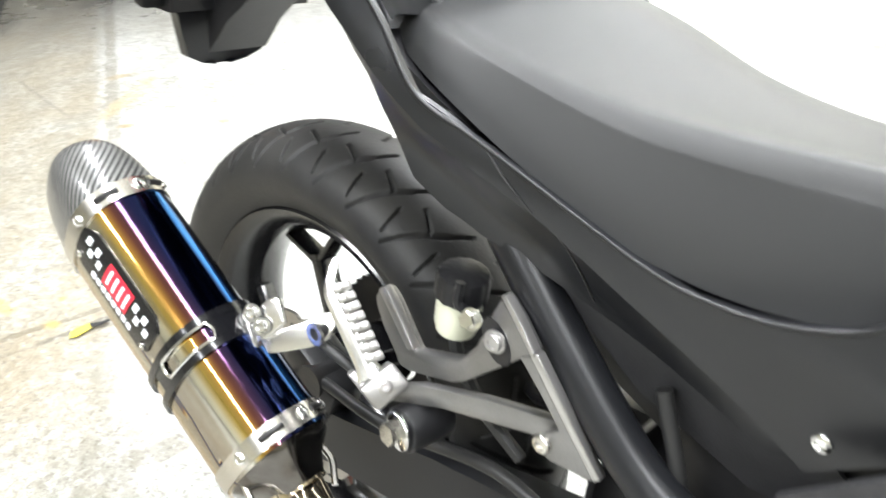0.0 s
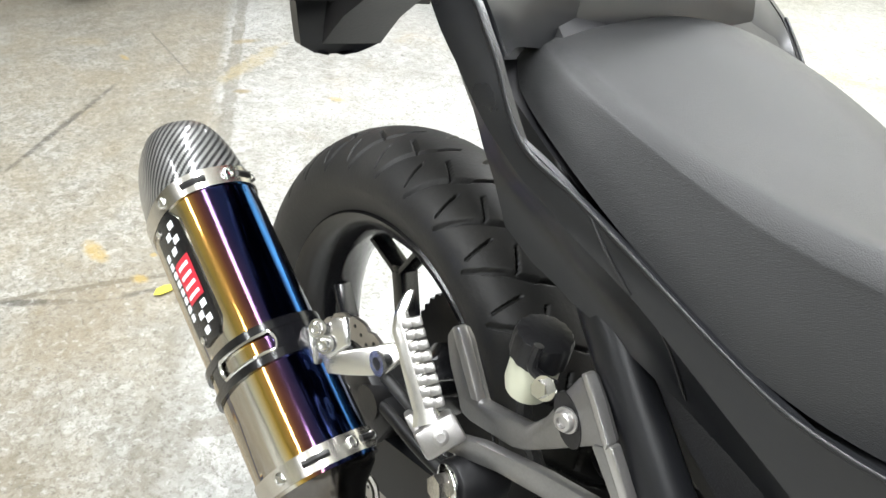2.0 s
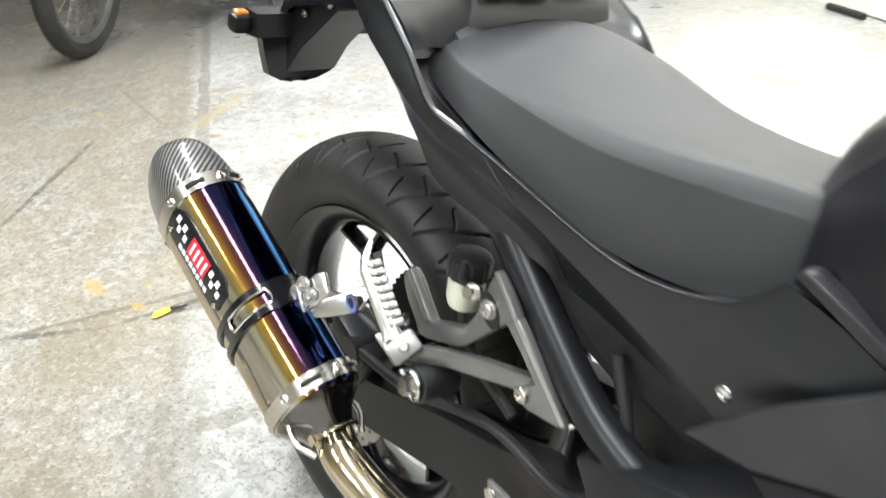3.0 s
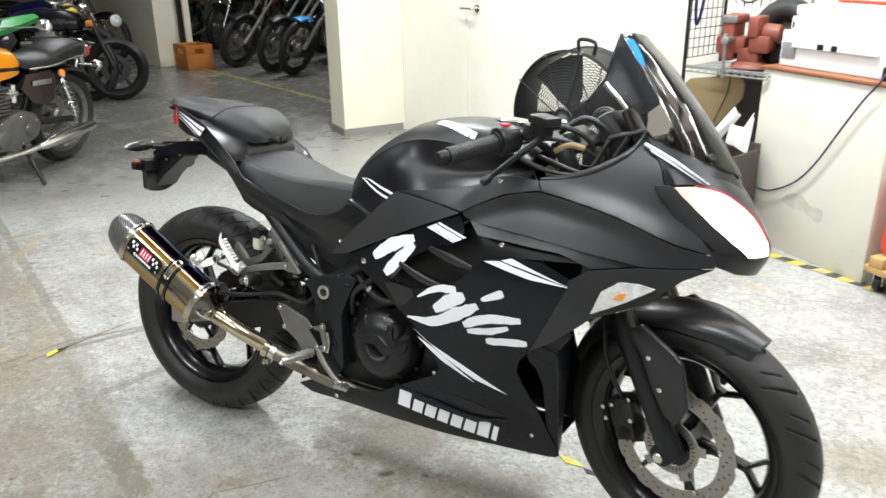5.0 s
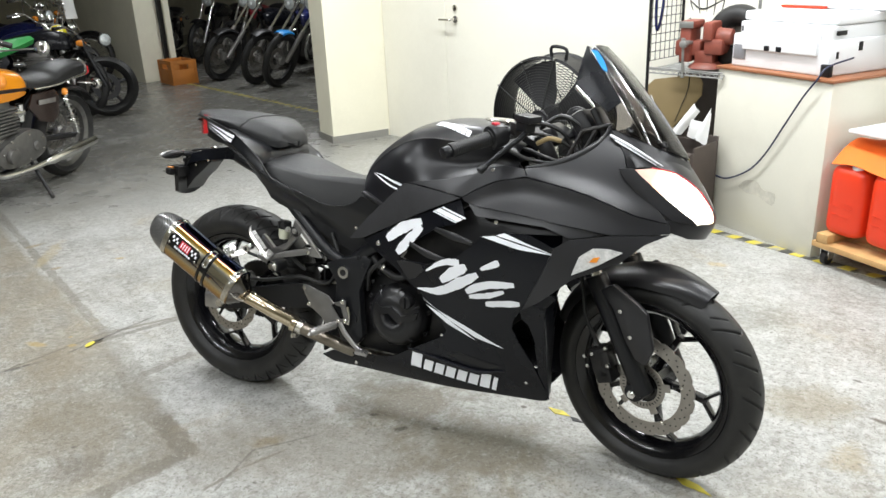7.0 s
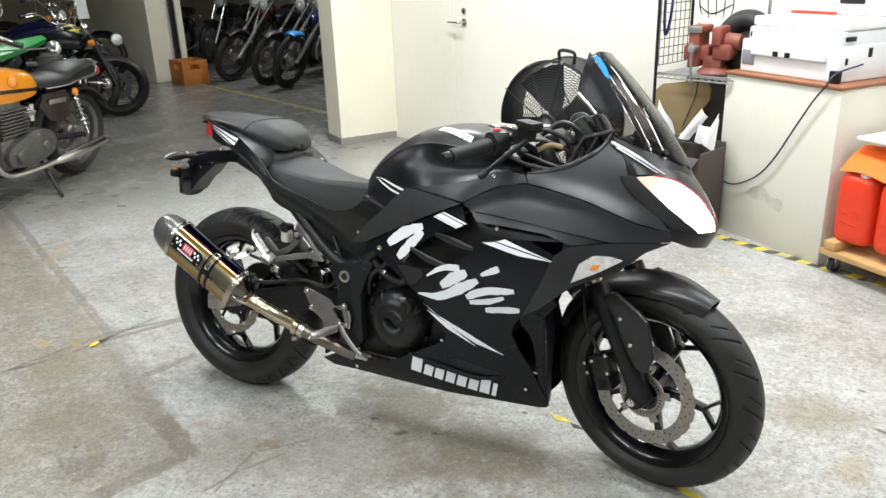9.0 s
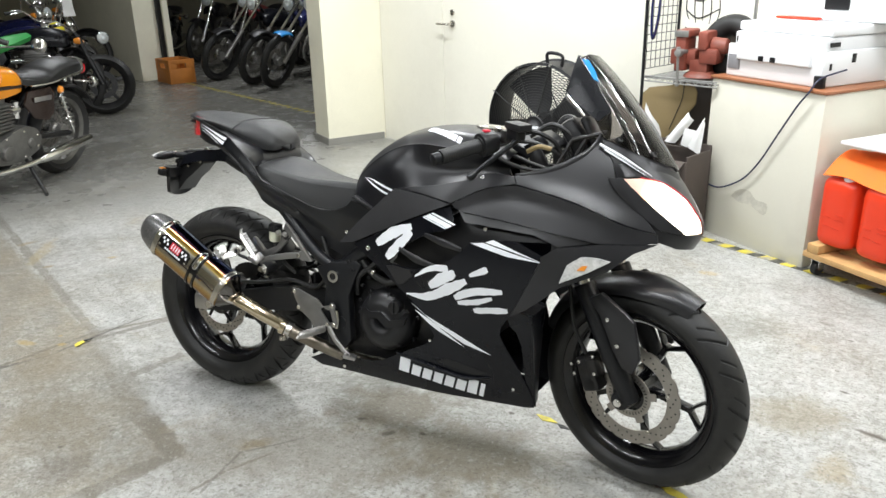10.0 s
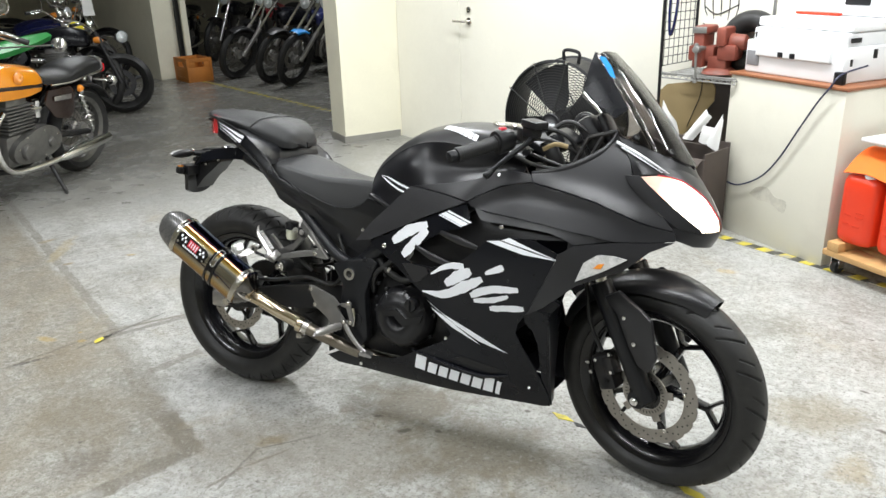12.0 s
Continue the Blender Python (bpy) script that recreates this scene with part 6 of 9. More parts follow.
# -- fairing panels --
for sg in (-1, 1):
    F = fairing(sg)
    side_panel = part("side_panel", panel([(0.583, 0.604), (0.680, 0.652), (0.770, 0.697), (0.851, 0.733), (0.918, 0.760), (0.935, 0.724), (0.911, 0.695), (0.872, 0.686), (0.844, 0.673), (0.800, 0.648), (0.757, 0.620), (0.716, 0.573), (0.737, 0.567), (0.808, 0.568), (0.883, 0.589), (0.940, 0.626), (0.968, 0.650), (0.995, 0.677), (1.059, 0.693), (1.125, 0.691), (1.182, 0.665), (1.178, 0.648), (1.146, 0.574), (1.101, 0.488), (1.076, 0.453), (1.069, 0.425), (1.086, 0.386), (1.120, 0.325), (1.155, 0.245), (1.157, 0.212), (1.135, 0.207), (1.000, 0.205), (0.860, 0.196), (0.660, 0.190), (0.520, 0.185), (0.437, 0.180), (0.396, 0.198), (0.450, 0.226), (0.560, 0.240), (0.654, 0.251), (0.700, 0.270), (0.750, 0.300), (0.856, 0.359), (0.871, 0.382), (0.803, 0.472), (0.742, 0.511), (0.683, 0.550), (0.626, 0.580)], F, 0.005), SATIN, bike, "satin black lower fairing panel with white brush strokes")
    part("knee_panel", panel([(0.530, 0.600), (0.585, 0.660), (0.650, 0.717), (0.727, 0.784), (0.760, 0.784), (0.840, 0.776), (0.916, 0.765), (0.851, 0.737), (0.770, 0.701), (0.680, 0.657), (0.583, 0.610)], F, 0.006, off=0.004), RIBBED, bike, "textured black knee panel")
    part("shoulder_arm", panel([(0.734, 0.786), (0.780, 0.795), (0.860, 0.808), (0.941, 0.828), (0.986, 0.851), (1.030, 0.856), (1.080, 0.852), (1.091, 0.836), (1.009, 0.817), (0.965, 0.795), (0.919, 0.769), (0.840, 0.779), (0.770, 0.787)], F, 0.005, off=0.002), MATTE, bike, "matte black upper fairing arm")
    part("upper_cowl", panel([(0.923, 0.769), (0.965, 0.795), (1.009, 0.816), (1.050, 0.828), (1.093, 0.834), (1.170, 0.820), (1.245, 0.802), (1.370, 0.757), (1.438, 0.741), (1.395, 0.790), (1.346, 0.829), (1.326, 0.866), (1.315, 0.900), (1.298, 0.950), (1.276, 0.968), (1.262, 0.935), (1.238, 0.910), (1.200, 0.884), (1.163, 0.870), (1.120, 0.858), (1.082, 0.853), (1.092, 0.838), (1.009, 0.819)], F, 0.005), MATTE, bike, "matte black upper cowl")
    part("cowl_wing", panel([(0.923, 0.767), (0.965, 0.792), (1.009, 0.813), (1.050, 0.825), (1.093, 0.831), (1.170, 0.817), (1.245, 0.799), (1.370, 0.754), (1.442, 0.738), (1.446, 0.717), (1.380, 0.712), (1.314, 0.708), (1.251, 0.718), (1.190, 0.726), (1.150, 0.733), (1.062, 0.743), (0.959, 0.751), (0.933, 0.758)], F, 0.005, off=0.003), MATTE, bike, "matte black cowl flank")
    part("cowl_liner", panel([(0.935, 0.752), (0.97, 0.790), (1.05, 0.842), (1.15, 0.850), (1.25, 0.860), (1.33, 0.820), (1.39, 0.770), (1.425, 0.735), (1.42, 0.700), (1.33, 0.660), (1.24, 0.640), (1.20, 0.660), (1.20, 0.735), (1.06, 0.735)], F, 0.003, 0.03, -0.014), PLASTIC, bike)
    part("duct_lip", panel([(0.938, 0.753), (0.959, 0.748), (1.063, 0.740), (1.190, 0.723), (1.251, 0.715), (1.306, 0.707), (1.218, 0.691), (1.153, 0.714), (1.054, 0.721), (0.965, 0.724)], F, 0.005, off=-0.008), MATTE, bike, "matte black duct lip")
    part("front_cowl", panel([(1.184, 0.665), (1.218, 0.689), (1.314, 0.706), (1.380, 0.710), (1.446, 0.715), (1.394, 0.689), (1.341, 0.640), (1.297, 0.620), (1.233, 0.590), (1.189, 0.551), (1.148, 0.516), (1.093, 0.482), (1.105, 0.492), (1.147, 0.574), (1.181, 0.648)], F, 0.005, off=0.003), MATTE, bike, "matte black front fairing flank")
    part("duct_back", panel([(0.702, 0.561), (0.760, 0.630), (0.863, 0.701), (0.943, 0.736), (1.191, 0.731), (1.203, 0.692), (1.057, 0.684), (0.960, 0.636), (0.877, 0.574), (0.782, 0.551)], F, 0.004, 0.03, -0.045), PLASTIC, bike, "dark air duct")
    for a, b, c in (((0.755, 0.620), (0.818, 0.599), (0.884, 0.590)), ((0.845, 0.674), (0.908, 0.664), (0.965, 0.653))):
        pts = [F(*p, dd) for p, dd in ((a, 0.001), (b, 0.0), (c, -0.004))]
        part("duct_slat", tube(pts, [0.006, 0.011, 0.006], 10, 6, flat=0.45), MATTE, bike, "matte black duct slat")
    part("duct_web", panel([(0.707, 0.561), (0.737, 0.567), (0.793, 0.565), (0.803, 0.550), (0.772, 0.521), (0.750, 0.513)], F, 0.006, 0.02, 0.0018), MATTE, bike)
    part("front_return", rings([[(u, sg * (half_width(u, w) - 0.002), w) for u, w in ((1.101, 0.488), (1.125, 0.504), (1.161, 0.493), (1.157, 0.401), (1.155, 0.300), (1.157, 0.212))], [(u - 0.01, sg * 0.06, w) for u, w in ((1.101, 0.488), (1.125, 0.504), (1.161, 0.493), (1.157, 0.401), (1.155, 0.300), (1.157, 0.212))]], closed=False, caps=False), SATIN, bike)
    part("front_blade", panel([(1.093, 0.482), (1.125, 0.504), (1.162, 0.501), (1.161, 0.401), (1.160, 0.300), (1.160, 0.214), (1.148, 0.225), (1.135, 0.300), (1.129, 0.401), (1.115, 0.442), (1.098, 0.458)], F, 0.005, off=-0.004), SATIN, bike)
    signal = part("front_indicator", panel([(1.232, 0.602), (1.249, 0.652), (1.280, 0.675), (1.316, 0.675), (1.348, 0.668), (1.296, 0.635)], F, 0.012, 0.012, 0.010), CLEAR_LENS, bike, "clear front indicator with amber bulb")
    part("indicator_bulb", panel([(1.273, 0.641), (1.284, 0.653), (1.298, 0.655), (1.291, 0.641)], F, 0.004, 0.012, 0.0125), AMBER, signal)
    for p, r in (((0.639, 0.601), 0.0075), ((0.856, 0.366), 0.005), ((0.534, 0.201), 0.006), ((1.102, 0.262), 0.005), ((1.029, 0.715), 0.006)):
        part("fairing_bolt", bolt(F(*p, -0.004 if p[0] > 1.02 and p[1] > 0.7 else 0.0), (0, sg, 0), r, 0.004), CHROME, bike)
    part("cowl_bolt", bolt(F(0.995, 0.842, 0.002), (0, sg, 0.4), 0.005, 0.003), CHROME, bike)


def decal(name, poly, surf, mat=WHITE_DECAL, smooth=0, off=0.0014, step=0.02):
    part(name, panel(poly, surf, 0.0012, step, off, smooth), mat, bike)


FR = fairing(-1)
# flank strokes in white vinyl: loose slashes of a wide brush
BRUSH = random.Random(11)


def slash(pts, widths):
    """One stroke of a wide brush: a tapered band along a line on the flank, with frayed edges and ends."""
    line = spline([(u, w, 0) for u, w in pts], 7) if len(pts) > 2 else [Vector((*pts[0], 0)).lerp(Vector((*pts[1], 0)), k / 8) for k in range(9)]
    m = len(line)
    wd = np.interp(np.linspace(0, 1, m), np.linspace(0, 1, len(widths)), widths)
    one, two = [], []
    for k, p in enumerate(line):
        d = (line[min(k + 1, m - 1)] - line[max(k - 1, 0)]).normalized()
        nrm = Vector((-d.y, d.x, 0))
        round_off = math.sqrt(max(0.45, 1 - (2 * k / (m - 1) - 1) ** 8))
        for side_list, sg in ((one, 1), (two, -1)):
            q = p + nrm * sg * wd[k] * round_off * (1 + BRUSH.uniform(-0.11, 0.11))
            side_list.append((q.x, q.y))
    decal("brush_stroke", one + two[::-1], FR)


for pts, widths in ((((0.672, 0.619), (0.724, 0.657), (0.796, 0.689)), (0.012, 0.016, 0.012)),
                    (((0.709, 0.585), (0.75, 0.627), (0.797, 0.673)), (0.012, 0.014, 0.011)),
                    (((0.811, 0.55), (0.868, 0.584), (0.926, 0.596)), (0.003, 0.008, 0.01)),
                    (((0.862, 0.531), (0.906, 0.563), (0.948, 0.586)), (0.012, 0.016, 0.012)),
                    (((0.78, 0.493), (0.855, 0.499), (0.924, 0.536), (0.981, 0.57)), (0.003, 0.012, 0.015, 0.011)),
                    (((0.992, 0.587), (1.044, 0.612)), (0.005, 0.01)),
                    (((0.944, 0.515), (1.002, 0.543), (1.084, 0.555)), (0.01, 0.011, 0.009)),
                    (((0.953, 0.502), (1.009, 0.514), (1.055, 0.532)), (0.007, 0.008, 0.006)),
                    (((1.0, 0.487), (1.048, 0.496), (1.097, 0.503)), (0.009, 0.009, 0.009))):
    slash(pts, widths)
for k in range(3):
    f0, f1 = (0.0, 0.16, 0.70)[k], (0.11, 0.60, 0.86)[k]
    lerp2 = lambda p, q, f: (p[0] + (q[0] - p[0]) * f, p[1] + (q[1] - p[1]) * f)
    a, b, c, e = (0.832, 0.720), (0.872, 0.740), (0.948, 0.719), (0.912, 0.700)
    decal("stripe", [lerp2(a, b, f0), lerp2(a, b, f1), lerp2(e, c, f1), lerp2(e, c, f0)], FR)
decal("dart", [(0.995, 0.676), (1.030, 0.682), (1.106, 0.665), (1.184, 0.648), (1.097, 0.654)], FR)
decal("dart", [(1.035, 0.684), (1.057, 0.692), (1.116, 0.672), (1.182, 0.650), (1.111, 0.668)], FR)
decal("sweep", [(0.797, 0.467), (0.837, 0.443), (0.931, 0.408), (1.043, 0.358), (0.962, 0.378), (0.883, 0.416), (0.832, 0.447)], FR)
decal("sweep", [(0.808, 0.449), (0.842, 0.425), (0.876, 0.404), (0.962, 0.369), (0.902, 0.404), (0.852, 0.432)], FR)
# belly lettering drawn as slanted blocks
for k in range(8):
    u0 = 0.752 + 0.0355 * k + (0.006 if k else 0)
    h = 0.046 if k in (0, 6) else (0.042 if k == 7 else 0.034)
    wd = 0.034 if k == 0 else (0.012 if k == 7 else 0.028)
    base = 0.247 - 0.0335 * (u0 - 0.752) * 3.0
    decal("letter_block", [(u0 - 0.006, base), (u0 + wd - 0.006, base - 0.003), (u0 + wd + 0.004, base + h - 0.003), (u0 + 0.004, base + h)], FR)
part("belly_slot", panel([(0.872, 0.306), (0.909, 0.320), (1.027, 0.300), (0.993, 0.284)], FR, 0.004, 0.02, 0.0012), PLASTIC, bike)
part("belly_ridge", tube([FR(0.74, 0.302, 0), FR(0.86, 0.285, 0.004), FR(0.96, 0.272, 0.005), FR(1.04, 0.287, 0.001)], [0.003, 0.006, 0.006, 0.003], 8), SATIN, bike)
part("belly_floor", rings([[(u, y, w) for y in (-h, -h * 0.5, 0, h * 0.5, h)] for u, h, w in ((0.42, 0.085, 0.190), (0.66, 0.105, 0.196), (0.86, 0.112, 0.202), (1.13, 0.105, 0.214))], closed=False, caps=False), SATIN, bike)

# -- nose, lamps and screen --
for sg in (-1, 1):
    head = part("headlamp", panel([(sg * v, w) for v, w in ((0.138, 0.866), (0.137, 0.850), (0.131, 0.826), (0.120, 0.795), (0.106, 0.766), (0.092, 0.746), (0.086, 0.738), (0.030, 0.738), (0.022, 0.765), (0.045, 0.815), (0.085, 0.858), (0.110, 0.870))], nose, 0.010, 0.012, 0.002), LAMP_ON if sg < 0 else CLEAR_LENS, bike, "lit headlamp behind clear lens" if sg < 0 else "headlamp behind clear lens")
    part("lamp_bezel", panel([(sg * v, w) for v, w in ((0.140, 0.869), (0.152, 0.868), (0.153, 0.843), (0.150, 0.818), (0.140, 0.776), (0.127, 0.747), (0.088, 0.735), (0.092, 0.744), (0.107, 0.764), (0.121, 0.794), (0.132, 0.826), (0.138, 0.850))], nose, 0.010, 0.010, 0.003), MATTE, head, "matte black bezel")
part("nose_cowl", panel([(-0.130, 0.749), (-0.088, 0.735), (-0.030, 0.735), (-0.019, 0.766), (-0.042, 0.818), (-0.085, 0.862), (-0.112, 0.874), (-0.134, 0.872), (-0.128, 0.90), (-0.06, 0.915), (0, 0.912), (0.06, 0.915), (0.128, 0.90), (0.134, 0.872), (0.112, 0.874), (0.085, 0.862), (0.042, 0.818), (0.019, 0.766), (0.030, 0.735), (0.088, 0.735), (0.130, 0.749), (0.134, 0.722), (0.09, 0.700), (0.0, 0.690), (-0.09, 0.700), (-0.134, 0.722)], nose, 0.004, 0.014), MATTE, bike, "matte black nose cowl")
part("red_trim", tube([nose(-0.118, 0.872, 0.004), nose(-0.085, 0.860, 0.004), nose(-0.045, 0.818, 0.004), nose(-0.02, 0.766, 0.004)], 0.0016, 8), RED_DECAL, bike)
part("cowl_top", skin([[(1.276, -0.118, 0.962), (1.345, -0.098, 0.935), (1.415, -0.060, 0.902), (1.452, 0, 0.882)], [(1.315, -0.130, 0.905), (1.372, -0.108, 0.893), (1.425, -0.070, 0.874), (1.462, 0, 0.860)], [(1.328, -0.134, 0.868), (1.380, -0.112, 0.868), (1.428, -0.078, 0.858), (1.466, 0, 0.845)]], 0.003, 5, 6, mirror=True, inward=(1.2, 0, 0.8)), MATTE, bike, "matte black screen surround")
for a, b, c, wide in (((1.277, -0.129, 0.946), (1.337, -0.121, 0.917), (1.408, -0.104, 0.876), 0.0042), ((1.290, -0.130, 0.934), (1.340, -0.123, 0.908), (1.392, -0.110, 0.878), 0.0022)):
    part("cowl_stripe", tube([a, b, c], [wide, wide, 0.001], 6), WHITE_DECAL, bike)
screen_rows = []
for bulge, row in ((0.5, [(1.280, -0.122, 0.962), (1.345, -0.102, 0.938), (1.412, -0.062, 0.906), (1.452, 0, 0.886)]), (1.0, [(1.262, -0.125, 1.003), (1.297, -0.110, 1.024), (1.352, -0.060, 1.000), (1.376, 0, 0.985)]), (1.0, [(1.222, -0.121, 1.050), (1.246, -0.105, 1.094), (1.276, -0.058, 1.090), (1.290, 0, 1.085)]), (0.6, [(1.184, -0.114, 1.075), (1.196, -0.098, 1.156), (1.206, -0.052, 1.162), (1.218, 0, 1.160)])):
    e, a, b, c = (Vector(p) for p in row)
    lift = Vector((0.45, 0, 0.89)) * 0.006 * bulge
    screen_rows.append([e, a, a.lerp(b, 0.42) - lift * 0.7, b + lift, c + lift * 1.3])
screen = part("windscreen", skin(screen_rows, 0.003, 6, 6, mirror=True, inward=(1.1, 0, 0.9)), SMOKE, bike, "smoked double-bubble windscreen with bright reflections")
part("screen_flank", skin([[(1.268, -0.128, 1.002), (1.281, -0.122, 1.014), (1.296, -0.114, 1.027)], [(1.224, -0.126, 1.032), (1.240, -0.118, 1.062), (1.262, -0.109, 1.076)], [(1.188, -0.122, 1.060), (1.200, -0.112, 1.108), (1.224, -0.104, 1.124)], [(1.177, -0.118, 1.068), (1.184, -0.108, 1.115), (1.195, -0.101, 1.162)]], 0.003, 6, 5, inward=(1.1, 0, 0.9)), SATIN, screen, "opaque black flank of the screen")
# Narrow blue strip along the edge of the flank.
part("film_patch", skin([[(1.207, -0.1030, 1.151), (1.220, -0.094, 1.150)], [(1.224, -0.1045, 1.128), (1.240, -0.096, 1.124)], [(1.240, -0.1060, 1.104), (1.252, -0.099, 1.098)]], 0.001, 4, 4, inward=(1.1, 0, 0.9)), SKY_BLUE, screen, "narrow blue strip on the screen")
part("screen_edge", tube([(1.232, -0.130, 1.012), (1.206, -0.1290, 1.038), (1.182, -0.124, 1.060)], [0.004, 0.006, 0.0065], 10), CHROME, screen, "bright screen edge")
for p in ((1.32, -0.112, 0.958), (1.40, -0.073, 0.925)):
    part("screen_bolt", bolt(p, (0.6, -0.5, 0.6), 0.009, 0.006), PLASTIC, screen)
part("cowl_inner_rim", tube([FR(1.082, 0.855, -0.004), FR(1.12, 0.860, -0.004), FR(1.163, 0.872, -0.004), FR(1.20, 0.888, -0.004), FR(1.238, 0.913, -0.004), FR(1.262, 0.938, -0.004), FR(1.276, 0.970, -0.004)], [0.004, 0.008, 0.010, 0.010, 0.010, 0.008, 0.005], 12, flat=0.6), MATTE, bike, "rounded inner cowl edge")

# -- cockpit --
part("dash", merge(obox((1.20, 0, 0.955), (0.05, 0.20, 0.10), (0, -35, 0), 0.015), obox((1.235, 0.0, 0.92), (0.10, 0.16, 0.04), (0, -20, 0), 0.01), obox((1.24, -0.07, 0.97), (0.02, 0.06, 0.09), (0, -30, 0), 0.008)), PLASTIC, bike, "black instrument cluster")
part("top_yoke", merge(obox((1.075, 0, 0.925), (0.075, 0.22, 0.022), (0, 26, 0), 0.006), rod((1.085, 0, 0.90), (1.072, 0, 0.945), 0.022, n=20, round_end=0.003)), FRAME, bike, "black top yoke", matrix=BAR_TURN)
for k, pts in enumerate((((1.02, -0.19, 0.925), (1.10, -0.16, 0.94), (1.17, -0.12, 0.91), (1.18, -0.05, 0.84)), ((1.04, -0.17, 0.93), (1.09, -0.13, 0.965), (1.16, -0.10, 0.93), (1.16, -0.06, 0.83)), ((1.06, -0.15, 0.90), (1.12, -0.14, 0.88), (1.17, -0.11, 0.86), (1.19, -0.04, 0.82)), ((1.09, -0.12, 0.95), (1.14, -0.10, 0.985), (1.20, -0.09, 0.95), (1.20, -0.03, 0.86)), ((1.03, -0.20, 0.90), (1.08, -0.17, 0.875), (1.14, -0.14, 0.865), (1.20, -0.10, 0.86)))):
    part("cable", tube(pts, 0.005 + 0.001 * (k % 2), 8), WIRE, bike)
part("fork_cap", merge(rod((1.100, -0.090, 0.862), (1.083, -0.090, 0.912), 0.0175, n=20, round_end=0.002), rod((1.083, -0.090, 0.911), (1.081, -0.090, 0.917), 0.010, n=6)), CHROME, bike, "bright fork tube top")
part("foam_tie", tube([(1.10, -0.165, 0.915), (1.13, -0.16, 0.93), (1.16, -0.15, 0.925)], 0.006, 8), CARD, bike)
part("cockpit_stay", merge(rod((1.20, -0.11, 0.88), (1.235, -0.105, 0.955), 0.006, n=8), rod((1.17, -0.12, 0.885), (1.20, -0.11, 0.95), 0.005, n=8), rod((1.20, -0.11, 0.95), (1.27, -0.10, 0.97), 0.006, n=8)), DARK, bike)
for sg in (-1, 1):
    root, end = Vector((1.085, sg * 0.115, 0.970)), Vector((0.994, sg * 0.350, 0.927))
    bar = part("handlebar", rod(root, end, 0.011, n=16), FRAME, bike, "black clip-on handlebar", matrix=BAR_TURN)
    g0, g1 = root.lerp(end, 0.52), root.lerp(end, 0.985)
    part("grip", rings([[g0.lerp(g1, f) + (basis(g1 - g0)[1] * math.cos(a) + basis(g1 - g0)[2] * math.sin(a)) * r for a in (2 * math.pi * i / 18 for i in range(18))] for f, r in [(0, 0.0225), (0.03, 0.0225), (0.035, 0.0185)] + [(0.05 + 0.022 * k, 0.0182 + 0.0010 * (k % 2)) for k in range(41)] + [(0.97, 0.0195), (1.0, 0.018)]]), WIRE, bar, "ribbed rubber grip", matrix=BAR_TURN)
    part("bar_end", rod(end - (end - root) * 0.01, end + (end - root) * 0.075, 0.0155, 0.0150, 18, round_end=0.002), FRAME, bar, matrix=BAR_TURN)
    part("switch_box", merge(rod(root.lerp(end, 0.34), root.lerp(end, 0.52), 0.030, 0.032, 22, round_end=0.006), obox(root.lerp(end, 0.43) + Vector((0.005, 0, 0.012)), (0.035, 0.045, 0.03), (0, 0, sg * 28), 0.008)), PLASTIC, bar, "black switch housing", matrix=BAR_TURN)
    if sg < 0:
        part("stop_switch", obox(root.lerp(end, 0.44) + Vector((0.0, 0, 0.030)), (0.018, 0.018, 0.010), (0, 0, -28), 0.003), RED_DECAL, bar, "red stop switch", matrix=BAR_TURN)
        mc = part("master_cylinder", merge(obox((1.128, -0.200, 0.999), (0.062, 0.042, 0.018), (0, 4, -20), 0.004), obox((1.118, -0.195, 0.978), (0.046, 0.032, 0.028), (0, 4, -20), 0.006)), PLASTIC, bar, "black brake master cylinder", matrix=BAR_TURN)
        part("cylinder_clamp", obox((1.085, -0.185, 0.968), (0.03, 0.022, 0.034), (0, 0, -28), 0.004), DARK, bar, matrix=BAR_TURN)
    part("lever", tube([(1.110, sg * 0.175, 0.965), (1.124, sg * 0.205, 0.962), (1.122, sg * 0.250, 0.946), (1.106, sg * 0.300, 0.920), (1.088, sg * 0.335, 0.894)], [0.010, 0.009, 0.0075, 0.007, 0.0065], 12, flat=0.7), FRAME, bar, "black brake lever", matrix=BAR_TURN)
    part("lever_ball", rod((1.090, sg * 0.330, 0.897), (1.082, sg * 0.349, 0.885), 0.0095, 0.0095, 14, round_end=0.005), FRAME, bar, matrix=BAR_TURN)

